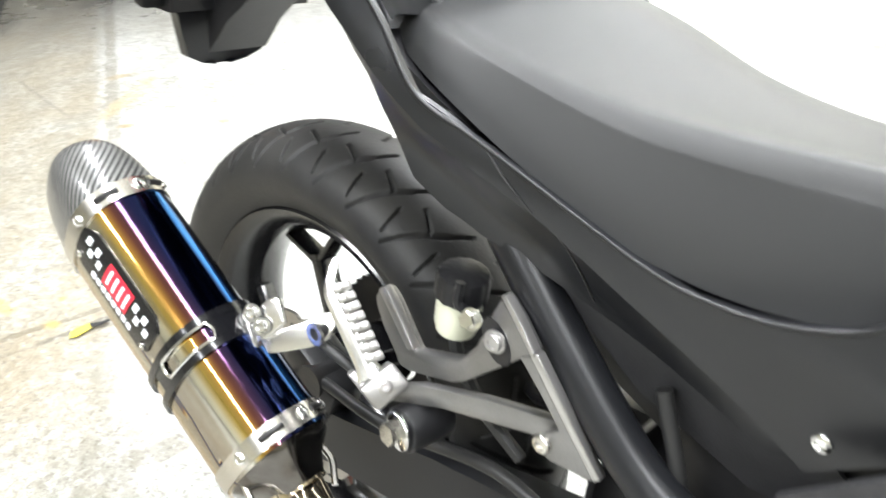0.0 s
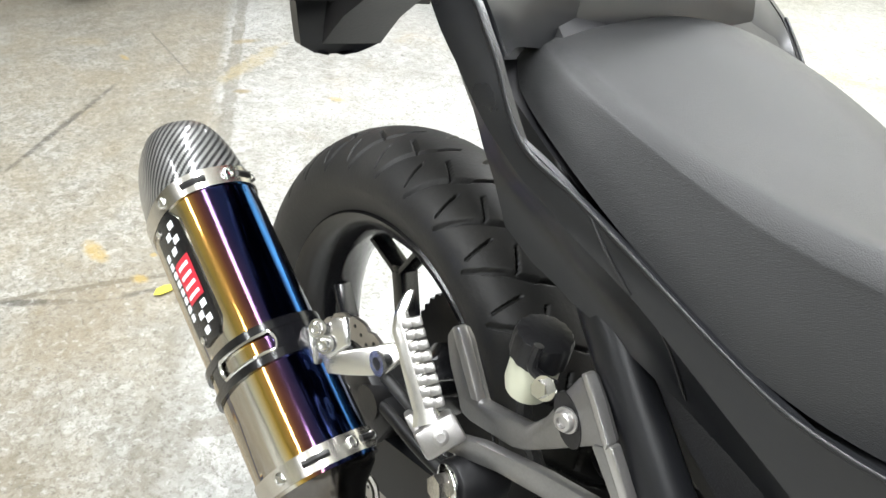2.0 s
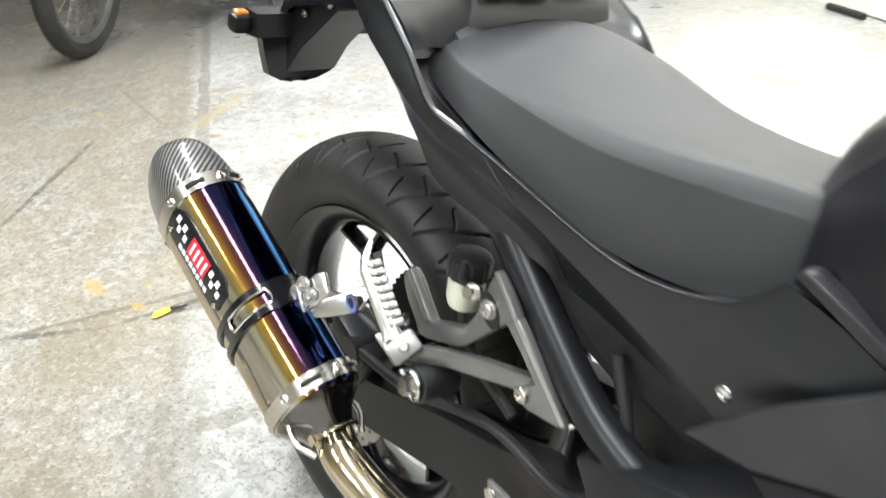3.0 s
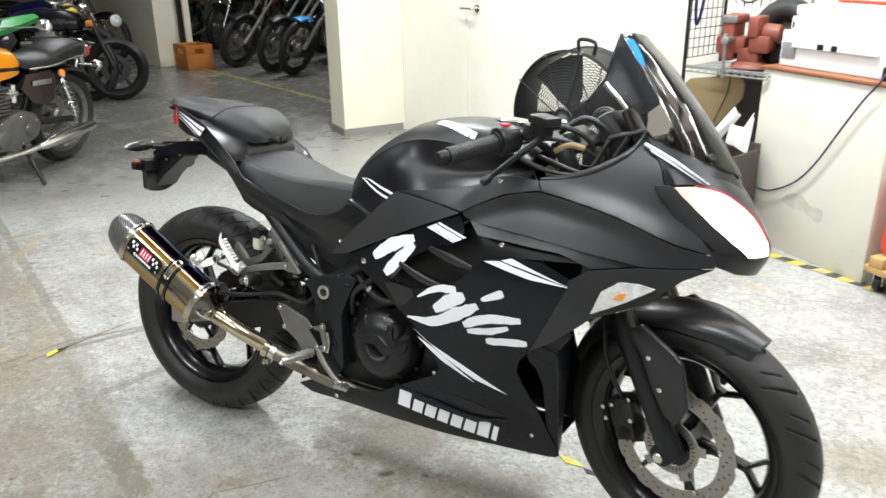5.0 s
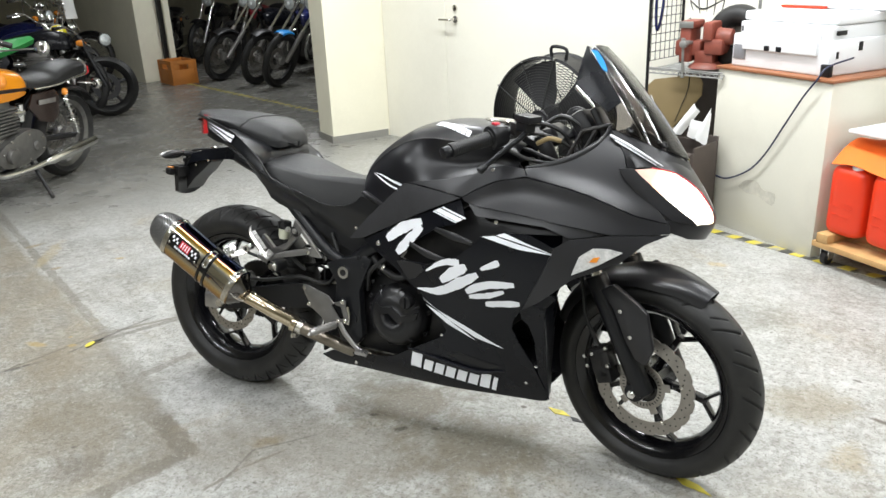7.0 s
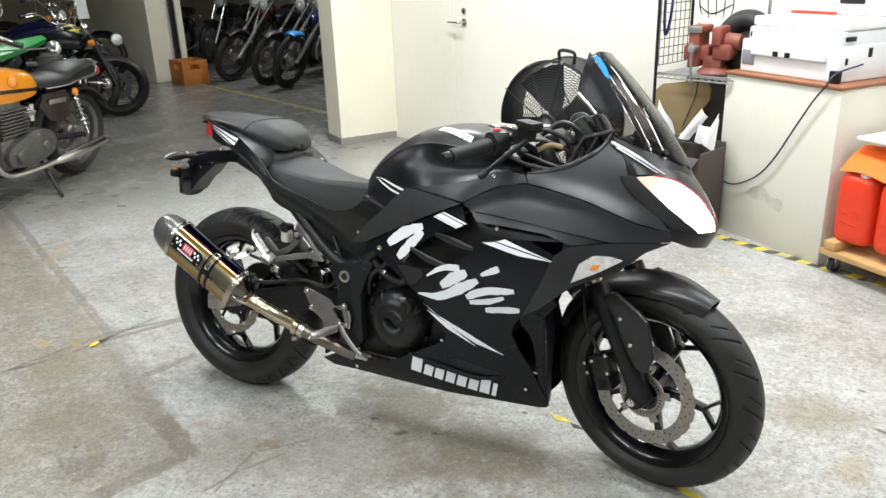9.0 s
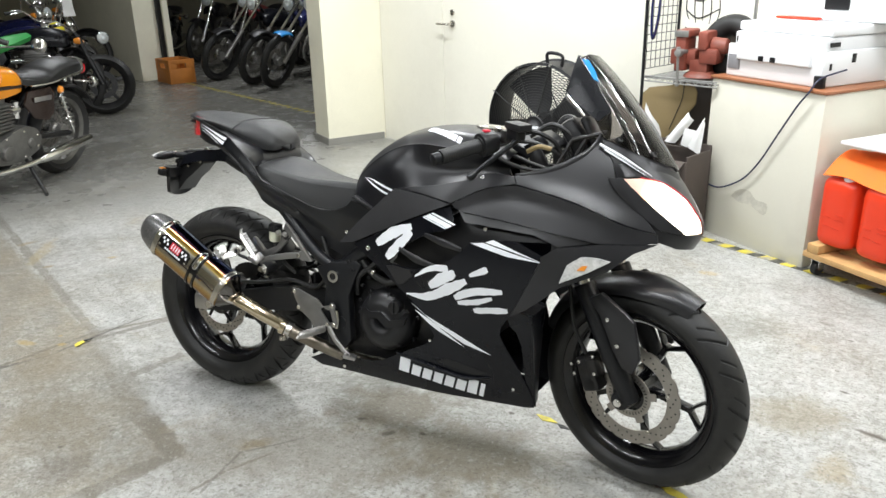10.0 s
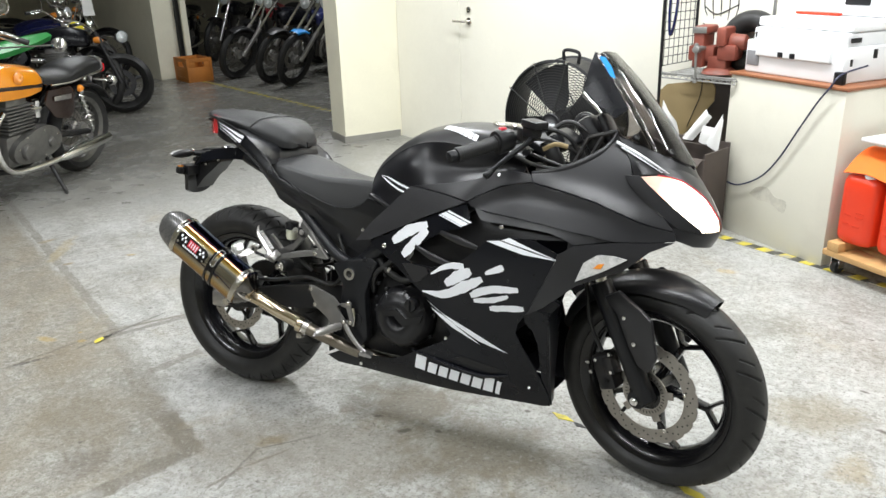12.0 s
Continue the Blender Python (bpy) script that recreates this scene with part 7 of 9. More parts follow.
# -- tank --
tank_rows = [
    [(0.566, -0.122, 0.706), (0.550, -0.105, 0.712), (0.535, -0.085, 0.718), (0.520, -0.05, 0.724), (0.512, 0, 0.728)],
    [(0.595, -0.134, 0.702), (0.570, -0.120, 0.750), (0.552, -0.094, 0.782), (0.538, -0.055, 0.799), (0.528, 0, 0.804)],
    [(0.645, -0.145, 0.708), (0.625, -0.138, 0.793), (0.612, -0.112, 0.842), (0.602, -0.062, 0.866), (0.595, 0, 0.875)],
    [(0.725, -0.172, 0.772), (0.712, -0.166, 0.842), (0.702, -0.134, 0.892), (0.694, -0.076, 0.920), (0.688, 0, 0.931)],
    [(0.810, -0.182, 0.786), (0.800, -0.156, 0.848), (0.790, -0.154, 0.910), (0.782, -0.098, 0.941), (0.778, 0, 0.956)],
    [(0.900, -0.178, 0.805), (0.895, -0.150, 0.850), (0.888, -0.172, 0.908), (0.880, -0.115, 0.948), (0.875, 0, 0.963)],
    [(0.985, -0.165, 0.828), (0.982, -0.140, 0.862), (0.980, -0.158, 0.905), (0.975, -0.105, 0.935), (0.970, 0, 0.948)],
    [(1.040, -0.145, 0.835), (1.040, -0.120, 0.860), (1.040, -0.130, 0.885), (1.038, -0.085, 0.900), (1.035, 0, 0.908)]]
tank_rows = [r[:2] + [tuple(Vector(r[2]).lerp(Vector(r[1]), 0.10)), tuple(Vector(r[2]).lerp(Vector(r[3]), 0.10))] + r[3:] for r in tank_rows]
part("fuel_tank", skin(tank_rows, 0.004, 7, 7, mirror=True, inward=(0.75, 0, 0.75)), TANK, bike, "satin black fuel tank with white darts", 60)
part("filler_lid", merge(lathe([(0.012, 0.010), (0.038, 0.009), (0.042, 0.004), (0.042, -0.01)], 32, axis="Z")), STEEL, bike, "steel fuel filler lid", matrix=pose(0.93, 0, 0.957, 0, 3, 0) @ Matrix.Diagonal((1, 1, -1, 1)) @ Matrix.Diagonal((1, 1, -1, 1)))
tank_fine = smooth_grid([list(r) + [(x, -y, z) for x, y, z in reversed(r[:-1])] for r in tank_rows], 7, 7)


def on_tank(a, b, d):
    """A point of the tank's right side: a along the rows, b across them, both counted in control steps."""
    x, y = min(max(a * 7, 0), len(tank_fine) - 1.001), min(max(b * 7, 0), len(tank_fine[0]) - 1.001)
    i, j = int(x), int(y)
    fx, fy = x - i, y - j
    p00, p10, p01, p11 = tank_fine[i][j], tank_fine[i + 1][j], tank_fine[i][j + 1], tank_fine[i + 1][j + 1]
    p = (p00 * (1 - fx) + p10 * fx) * (1 - fy) + (p01 * (1 - fx) + p11 * fx) * fy
    nrm = (p10 - p00).cross(p01 - p00).normalized()
    if nrm.y > 0 and b < 4.5:
        nrm = -nrm
    return p + nrm * d


for poly in ([(1.62, 1.40), (2.10, 0.99), (2.905, 0.14), (2.84, 0.12), (2.06, 0.975)], [(1.62, 1.38), (1.99, 0.925), (2.74, 0.09), (2.66, 0.11), (1.95, 0.90)]):
    part("tank_dart", panel(poly, on_tank, 0.0012, 0.12, 0.0018), WHITE_DECAL, bike)
for k in range(8):
    a = 3.95 + 0.165 * k
    b = 4.2 - 0.62 * (a - 4)
    part("tank_block", panel([(a, b - 0.17), (a + 0.13, b - 0.25), (a + 0.15, b + 0.10), (a + 0.02, b + 0.18)], on_tank, 0.0012, 0.08, 0.0016), WHITE_DECAL, bike)

# -- seats and tail --
def seat_rows(st):
    """Stations: length, half width, top, bottom, crown."""
    return [[(u, -h * 0.97, b), (u, -h * 1.0, b + (t - b) * 0.40), (u, -h * 0.90, t - 0.016), (u, -h * 0.74, t - 0.003), (u, -h * 0.35, t + c * 0.7), (u, 0, t + c)] for u, h, t, b, c in st]


def saddle_rows(st):
    """Stations: length, half width, middle, bottom, crease, crease's share of the width. The sides slope up to a soft crease, the top is gently crowned."""
    rows = []
    for u, h, t, b, c, f in st:
        half = [(-h, b), (-h * (1 - 0.18 * (1 - f)), b + (c - b) * 0.36), (-h * (1 - 0.52 * (1 - f)), b + (c - b) * 0.76), (-h * (f + 0.045), c - 0.14 * (c - b)), (-h * f, c - 0.035 * (c - b)), (-h * (f - 0.07), c + 0.0012), (-h * f * 0.66, c + (t - c) * 0.42), (-h * f * 0.31, c + (t - c) * 0.86), (0, t)]
        full = half + [(-v, w) for v, w in reversed(half[:-1])]
        rows.append([(u, v, w - (0.07 * v + 1.9 * v * v if v > 0 else 0.0)) for v, w in full])
    return rows


rider_seat = part("rider_seat", skin(saddle_rows(((0.184, 0.085, 0.796, 0.784, 0.792, 0.80), (0.190, 0.130, 0.807, 0.781, 0.799, 0.78), (0.210, 0.149, 0.817, 0.778, 0.804, 0.80), (0.255, 0.1645, 0.821, 0.765, 0.798, 0.84), (0.320, 0.161, 0.808, 0.735, 0.786, 0.87), (0.390, 0.152, 0.783, 0.706, 0.775, 0.87), (0.450, 0.139, 0.771, 0.691, 0.773, 0.88), (0.505, 0.122, 0.767, 0.688, 0.772, 0.86), (0.545, 0.108, 0.766, 0.694, 0.768, 0.86), (0.558, 0.094, 0.757, 0.704, 0.750, 0.88))), 0.004, 6, 6, inward=(0.38, 0, 0.7)), VINYL, bike, "grey-black vinyl rider's seat", 70)
rear_seat = part("passenger_seat", skin(seat_rows(((-0.150, 0.030, 0.936, 0.925, 0.0), (-0.137, 0.055, 0.941, 0.924, 0.003), (-0.06, 0.100, 0.942, 0.914, 0.005), (0.04, 0.125, 0.937, 0.902, 0.006), (0.10, 0.130, 0.931, 0.884, 0.006), (0.15, 0.117, 0.924, 0.865, 0.006), (0.190, 0.094, 0.909, 0.846, 0.005), (0.208, 0.082, 0.898, 0.842, 0.004), (0.219, 0.068, 0.886, 0.842, 0.003), (0.225, 0.045, 0.874, 0.845, 0.001), (0.2285, 0.022, 0.864, 0.851, 0.0), (0.2290, 0.004, 0.858, 0.856, 0.0))), 0.004, 6, 6, mirror=True, inward=(0.05, 0, 0.85)), VINYL, bike, "grey-black vinyl passenger seat", 70)
part("seat_piping", tube([(0.104, -0.130, 0.893), (0.108, -0.127, 0.908), (0.113, -0.113, 0.917), (0.117, -0.094, 0.927), (0.122, -0.045, 0.934), (0.125, 0, 0.935), (0.122, 0.045, 0.934), (0.115, 0.096, 0.926)], 0.0022, 8), WIRE, rear_seat)
part("seat_tray", merge(skin([[(-0.14, -0.055, 0.915), (-0.14, 0, 0.92)], [(0.05, -0.105, 0.885), (0.05, 0, 0.90)], [(0.165, -0.085, 0.835), (0.165, 0, 0.845)], [(0.17, -0.085, 0.775), (0.17, 0, 0.785)]], 0.006, 4, 4, mirror=True, inward=(0, 0, 0.7)), rings([[(u, -h * f, w) for f in (-1, 0, 1)] for u, h, w in ((0.20, 0.165, 0.785), (0.27, 0.168, 0.755), (0.33, 0.152, 0.722), (0.40, 0.143, 0.692), (0.46, 0.136, 0.683), (0.53, 0.131, 0.690), (0.60, 0.137, 0.705), (0.66, 0.140, 0.70))], closed=False, caps=False)), PLASTIC, bike)
part("seat_hump", skin([[(0.182, -0.10, 0.853), (0.192, -0.05, 0.856), (0.196, 0, 0.858)], [(0.200, -0.10, 0.826), (0.206, -0.05, 0.822), (0.208, 0, 0.820)], [(0.206, -0.10, 0.788), (0.210, -0.05, 0.788), (0.212, 0, 0.788)]], 0.003, 4, 4, mirror=True, inward=(0.1, 0, 0.8)), TAIL_PAINT, bike, "black seat hump")
for sg in (-1, 1):
    Tl = tail(sg)
    part("tail_cowl", panel([(-0.052, 0.924), (0.03, 0.908), (0.10, 0.896), (0.143, 0.884), (0.178, 0.864), (0.206, 0.845), (0.230, 0.822), (0.246, 0.803), (0.272, 0.764), (0.305, 0.745), (0.342, 0.729), (0.417, 0.698), (0.456, 0.689), (0.500, 0.692), (0.538, 0.706), (0.563, 0.728), (0.600, 0.718), (0.640, 0.702), (0.590, 0.655), (0.533, 0.600), (0.45, 0.650), (0.356, 0.703), (0.310, 0.724), (0.279, 0.743), (0.250, 0.770), (0.226, 0.793), (0.178, 0.828), (0.122, 0.853), (0.05, 0.866), (-0.024, 0.875), (-0.043, 0.880)], Tl, 0.005, 0.008, 0.004), TAIL_PAINT, bike, "matte black tail cowl")
    part("tail_under", panel([(0.533, 0.602), (0.45, 0.652), (0.356, 0.705), (0.310, 0.726), (0.279, 0.745), (0.250, 0.772), (0.226, 0.795), (0.178, 0.830), (0.122, 0.855), (0.05, 0.868), (-0.024, 0.877), (-0.055, 0.880), (-0.070, 0.863), (0.008, 0.849), (0.065, 0.846), (0.122, 0.838), (0.155, 0.828), (0.182, 0.812), (0.206, 0.790), (0.226, 0.765), (0.241, 0.735), (0.257, 0.700), (0.277, 0.680), (0.301, 0.665), (0.375, 0.641), (0.44, 0.620), (0.511, 0.592)], Tl, 0.005, 0.008, -0.005), TAIL_PAINT, bike, "black lower tail fairing")
    slim, low = (0.68, 0.028) if sg > 0 else (1.0, 0.0)
    part("tail_inner", skin([[(0.246, sg * 0.192 * slim, 0.803 - low), (0.228, sg * 0.196 * slim, 0.824 - low), (0.206, sg * 0.198 * slim, 0.844 - low), (0.176, sg * 0.193 * slim, 0.864 - low), (0.143, sg * 0.184 * slim, 0.882 - low), (0.08, sg * 0.160 * slim, 0.897 - low)], [(0.222, sg * 0.160 * slim, 0.800 - low), (0.218, sg * 0.160 * slim, 0.818 - low), (0.208, sg * 0.158 * slim, 0.838 - low), (0.188, sg * 0.157 * slim, 0.856 - low), (0.155, sg * 0.155 * slim, 0.874 - low), (0.090, sg * 0.140 * slim, 0.895 - low)], [(0.205, sg * 0.100 * slim, 0.790 - low), (0.203, sg * 0.100 * slim, 0.812 - low), (0.198, sg * 0.095 * slim, 0.832 - low), (0.185, sg * 0.095 * slim, 0.850 - low), (0.150, sg * 0.115 * slim, 0.868 - low), (0.090, sg * 0.120 * slim, 0.888 - low)]], 0.003, 4, 4, inward=(0.1, 0, 0.7)), TAIL_PAINT, bike, "matte black inner tail panel")
    part("tail_seam", tube([Tl(0.318, 0.738, 0.0042), Tl(0.335, 0.722, 0.0042), Tl(0.352, 0.706, 0.0042)], 0.0008, 6), WIRE, bike)
    part("tail_seam", tube([Tl(0.354, 0.704, -0.0045), Tl(0.372, 0.675, -0.0045), Tl(0.384, 0.645, -0.0045)], 0.0008, 6), WIRE, bike)
    part("side_step", plate([(0.562, 0.738), (0.572, 0.744), (0.655, 0.706), (0.645, 0.698)], sg * 0.1475, 0.02, 0.003), MATTE, bike)
    part("cowl_rim", tube([Tl(0.206, 0.845, 0.004), Tl(0.230, 0.822, 0.004), Tl(0.246, 0.803, 0.004), Tl(0.272, 0.764, 0.004), Tl(0.305, 0.745, 0.004), Tl(0.342, 0.729, 0.004), Tl(0.417, 0.698, 0.004), Tl(0.456, 0.689, 0.004), Tl(0.500, 0.692, 0.004), Tl(0.538, 0.706, 0.004), Tl(0.561, 0.727, 0.003)], 0.0018, 10), TAIL_PAINT, bike, "rounded edge of the tail cowl")
    part("seat_bolt", bolt(Tl(0.538, 0.629, 0.003), (0, sg, 0), 0.006, 0.004), CHROME, bike)
    part("tail_stripe_panel", panel([(-0.043, 0.918), (0.05, 0.900), (0.148, 0.882), (0.122, 0.853), (0.05, 0.866), (-0.026, 0.877)], Tl, 0.003, 0.02, 0.006), SATIN, bike)
    for q in ([(-0.036, 0.911), (0.139, 0.880), (0.132, 0.871)], [(-0.033, 0.903), (0.129, 0.867), (0.122, 0.858)], [(-0.030, 0.894), (0.08, 0.864), (0.10, 0.857)]):
        part("tail_dart", panel(q, Tl, 0.001, 0.02, 0.0075), WHITE_DECAL, bike)
    stalk = part("rear_indicator", merge(rod((-0.150, sg * 0.03, 0.792), (-0.196, sg * 0.085, 0.796), 0.011, 0.009, 12), rings([[Vector((-0.196, sg * 0.078, 0.797)).lerp(Vector((-0.190, sg * 0.172, 0.792)), f) + Vector((math.cos(a) * r, 0, math.sin(a) * r * 0.72)) for a in (2 * math.pi * i / 18 for i in range(18))] for f, r in ((0.0, 0.008), (0.06, 0.015), (0.3, 0.0195), (0.6, 0.018), (0.85, 0.012), (1.0, 0.003))])), PLASTIC, bike, "black rear indicator on a stalk")
    part("indicator_lens", rings([[Vector((-0.208, sg * 0.082, 0.799)).lerp(Vector((-0.203, sg * 0.166, 0.795)), f) + Vector((math.cos(a) * r, 0, math.sin(a) * r * 0.68)) for a in (2 * math.pi * i / 18 for i in range(18))] for f, r in ((0.08, 0.008), (0.2, 0.015), (0.5, 0.016), (0.8, 0.011), (1.0, 0.003))]), CLEAR_LENS, stalk, "clear lens")
    part("indicator_cap", rod((-0.197, sg * 0.072, 0.797), (-0.197, sg * 0.082, 0.797), 0.013, 0.0135, 16, round_end=0.002), CHROME, stalk, "bright collar")
part("tail_lamp", rings([[(u, y, z) for y, z in ((-h, z0), (-h * 0.95, z1), (h * 0.95, z1), (h, z0))] for u, h, z0, z1 in ((-0.045, 0.100, 0.874, 0.926), (-0.090, 0.080, 0.868, 0.930), (-0.125, 0.055, 0.868, 0.930), (-0.145, 0.030, 0.872, 0.926))]), RED_LENS, bike, "red tail lamp")
part("tail_core", merge(rings([[(u, y, w) for y, w in ((-h, z), (h, z), (h * 0.8, z + t), (-h * 0.8, z + t))] for u, h, z, t in ((-0.07, 0.07, 0.86, 0.05), (0.03, 0.12, 0.845, 0.045), (0.14, 0.15, 0.80, 0.06), (0.22, 0.15, 0.72, 0.08), (0.28, 0.13, 0.67, 0.08), (0.40, 0.10, 0.62, 0.07))])), PLASTIC, bike, "black under-tail tray")
HOLD_Y = -0.018
hold_u = lambda z: -0.190 - 0.42 * (0.75 - z)
plate_holder = part("plate_bracket", merge(
    rings([[(u, HOLD_Y * f + y, w) for y, w in ((-h, z), (h, z), (h * 0.9, z + t), (-h * 0.9, z + t))] for u, h, z, t, f in ((0.10, 0.07, 0.785, 0.045, 0), (0.0, 0.062, 0.788, 0.040, 0.3), (-0.10, 0.056, 0.780, 0.035, 0.7), (-0.165, 0.050, 0.765, 0.030, 1), (-0.205, 0.044, 0.745, 0.022, 1))]),
    rings([[(hold_u(z) + d, HOLD_Y + y, z) for y, d in ((-h, 0.0), (-h * 0.5, -0.006), (h * 0.5, -0.006), (h, 0.0), (h, -0.016), (h * 0.5, -0.024), (-h * 0.5, -0.024), (-h, -0.016))] for z, h in ((0.752, 0.080), (0.722, 0.078), (0.715, 0.072), (0.690, 0.062), (0.662, 0.050), (0.652, 0.030), (0.648, 0.010))])), SATIN, bike, "black tail tidy with tapered plate holder")
part("cross_bar", rings([[(hold_u(0.735) + d, HOLD_Y + y, z) for d, z in ((0.010, 0.722), (0.012, 0.752), (-0.020, 0.756), (-0.022, 0.722))] for y in (-0.090, -0.070, 0.0, 0.070, 0.090)]), PLASTIC, plate_holder, "black cross bar")
part("plate_boss", rod((hold_u(0.735) + 0.015, HOLD_Y, 0.738), (hold_u(0.735) - 0.005, HOLD_Y, 0.734), 0.017, 0.018, 20, round_end=0.003), SATIN, plate_holder)
part("plate_lamp", obox((-0.215, HOLD_Y, 0.765), (0.03, 0.05, 0.014), (0, 20, 0), 0.004), PLASTIC, plate_holder)
part("bracket_gusset", rings([[(u, HOLD_Y * f + y, w) for y, w in ((-h, z0), (h, z0), (h, z1), (-h, z1))] for u, h, z0, z1, f in ((-0.10, 0.030, 0.770, 0.795, 0.7), (-0.13, 0.034, 0.742, 0.790, 0.8), (-0.165, 0.036, 0.712, 0.780, 1), (-0.20, 0.038, 0.672, 0.762, 1))]), PLASTIC, plate_holder, "glossy black bracket web")
part("bracket_rib", tube([(-0.06, -0.045, 0.802), (-0.12, -0.052, 0.792), (-0.175, -0.058, 0.778), (-0.198, -0.062, 0.748)], [0.010, 0.009, 0.008, 0.007], 10), PLASTIC, plate_holder)
for p in ((-0.105, -0.051, 0.778), (-0.155, -0.055, 0.758)):
    part("bracket_bolt", bolt(p, (0, -1, 0), 0.006, 0.004), STEEL, plate_holder)
part("wiring", tube([(-0.06, -0.03, 0.815), (-0.13, -0.055, 0.812), (-0.185, -0.045, 0.800), (-0.20, -0.06, 0.77)], 0.004, 8), WIRE, plate_holder)
for sg in (-1, 1):
    mount = part("reflector_mount", obox((hold_u(0.738) - 0.012, HOLD_Y + sg * 0.102, 0.738), (0.024, 0.028, 0.024), (0, 12, 0), 0.006), PLASTIC, plate_holder)
    part("reflector", obox((hold_u(0.738) - 0.014, HOLD_Y + sg * 0.100, 0.750), (0.016, 0.018, 0.008), (0, 12, 0), 0.003), AMBER, mount)
ALU_DULL = material("dull_alloy_casting", (0.17, 0.167, 0.158), 0.42, metal=0.7, vary=0.25, scale=20, bump=0.1, dirt=(0.08, 0.07, 0.06), dirt_amount=0.5)
# ---- motorcycles in the background ----
def ring_mesh(R, r_y, r_r, n=40, k=14):
    """A tyre or loop about the Y axis at the origin."""
    return rings([[Vector(((R + r_r * math.cos(b)) * math.cos(a), r_y * math.sin(b), (R + r_r * math.cos(b)) * math.sin(a))) for b in (2 * math.pi * j / k for j in range(k))] for a in (2 * math.pi * i / n for i in range(n))], wrap=True)


def plain_wheel(owner, name, at, R, half, section, rim_mat, wires=True):
    """Tyre, rim, hub and spokes under a motorcycle, axle at the matrix."""
    rim = part(name, lathe([(R - section, -half * 0.6), (R - section + 0.006, -half * 0.62), (R - section - 0.012, -half * 0.3), (R - section - 0.014, half * 0.3), (R - section + 0.006, half * 0.62), (R - section, half * 0.6), (R - section - 0.024, half * 0.3), (R - section - 0.024, -half * 0.3)], 40, wrap=True), rim_mat, owner, matrix=at)
    tread = [(R - 0.004 * (1 - math.cos(0)) - section * 0.55 * (s * s), half * s) for s in np.linspace(-1, 1, 9)]
    part("tyre", lathe([(R - section * 0.98, -half * 0.62)] + tread + [(R - section * 0.98, half * 0.62)], 48, wrap=True), RUBBER, rim, "black rubber tyre", matrix=at)
    part("hub", lathe([(0.01, -half), (0.05, -half * 0.8), (0.055, -half * 0.2), (0.04, 0), (0.055, half * 0.3), (0.05, half * 0.8), (0.01, half)], 24), ALU if wires else DARK, rim, matrix=at)
    if wires:
        sp = [rod((0.045 * math.cos(a), sg * half * 0.5, 0.045 * math.sin(a)), ((R - section - 0.018) * math.cos(a + 0.35 * q), 0, (R - section - 0.018) * math.sin(a + 0.35 * q)), 0.0022, n=5) for i in range(16) for a in (2 * math.pi * i / 16,) for sg, q in ((-1, 1), (1, -1))]
        tagged(part("wire_spokes", merge(*sp), CHROME if rim_mat is CHROME else ALU_DULL, rim, matrix=at), kind="stuff")
    else:
        for i in range(5):
            part("spoke", box((-0.016, -half * 0.3, 0.03), (0.016, half * 0.3, R - section - 0.015), 0.004), DARK, rim, matrix=at @ Matrix.Rotation(2 * math.pi * i / 5, 4, "Y"))
    part("brake_disc", lathe([(0.08, -half - 0.012), (0.135, -half - 0.012), (0.135, -half - 0.007), (0.08, -half - 0.007)], 32, wrap=True), DISC if wires else DARK, rim, matrix=at)
    return rim


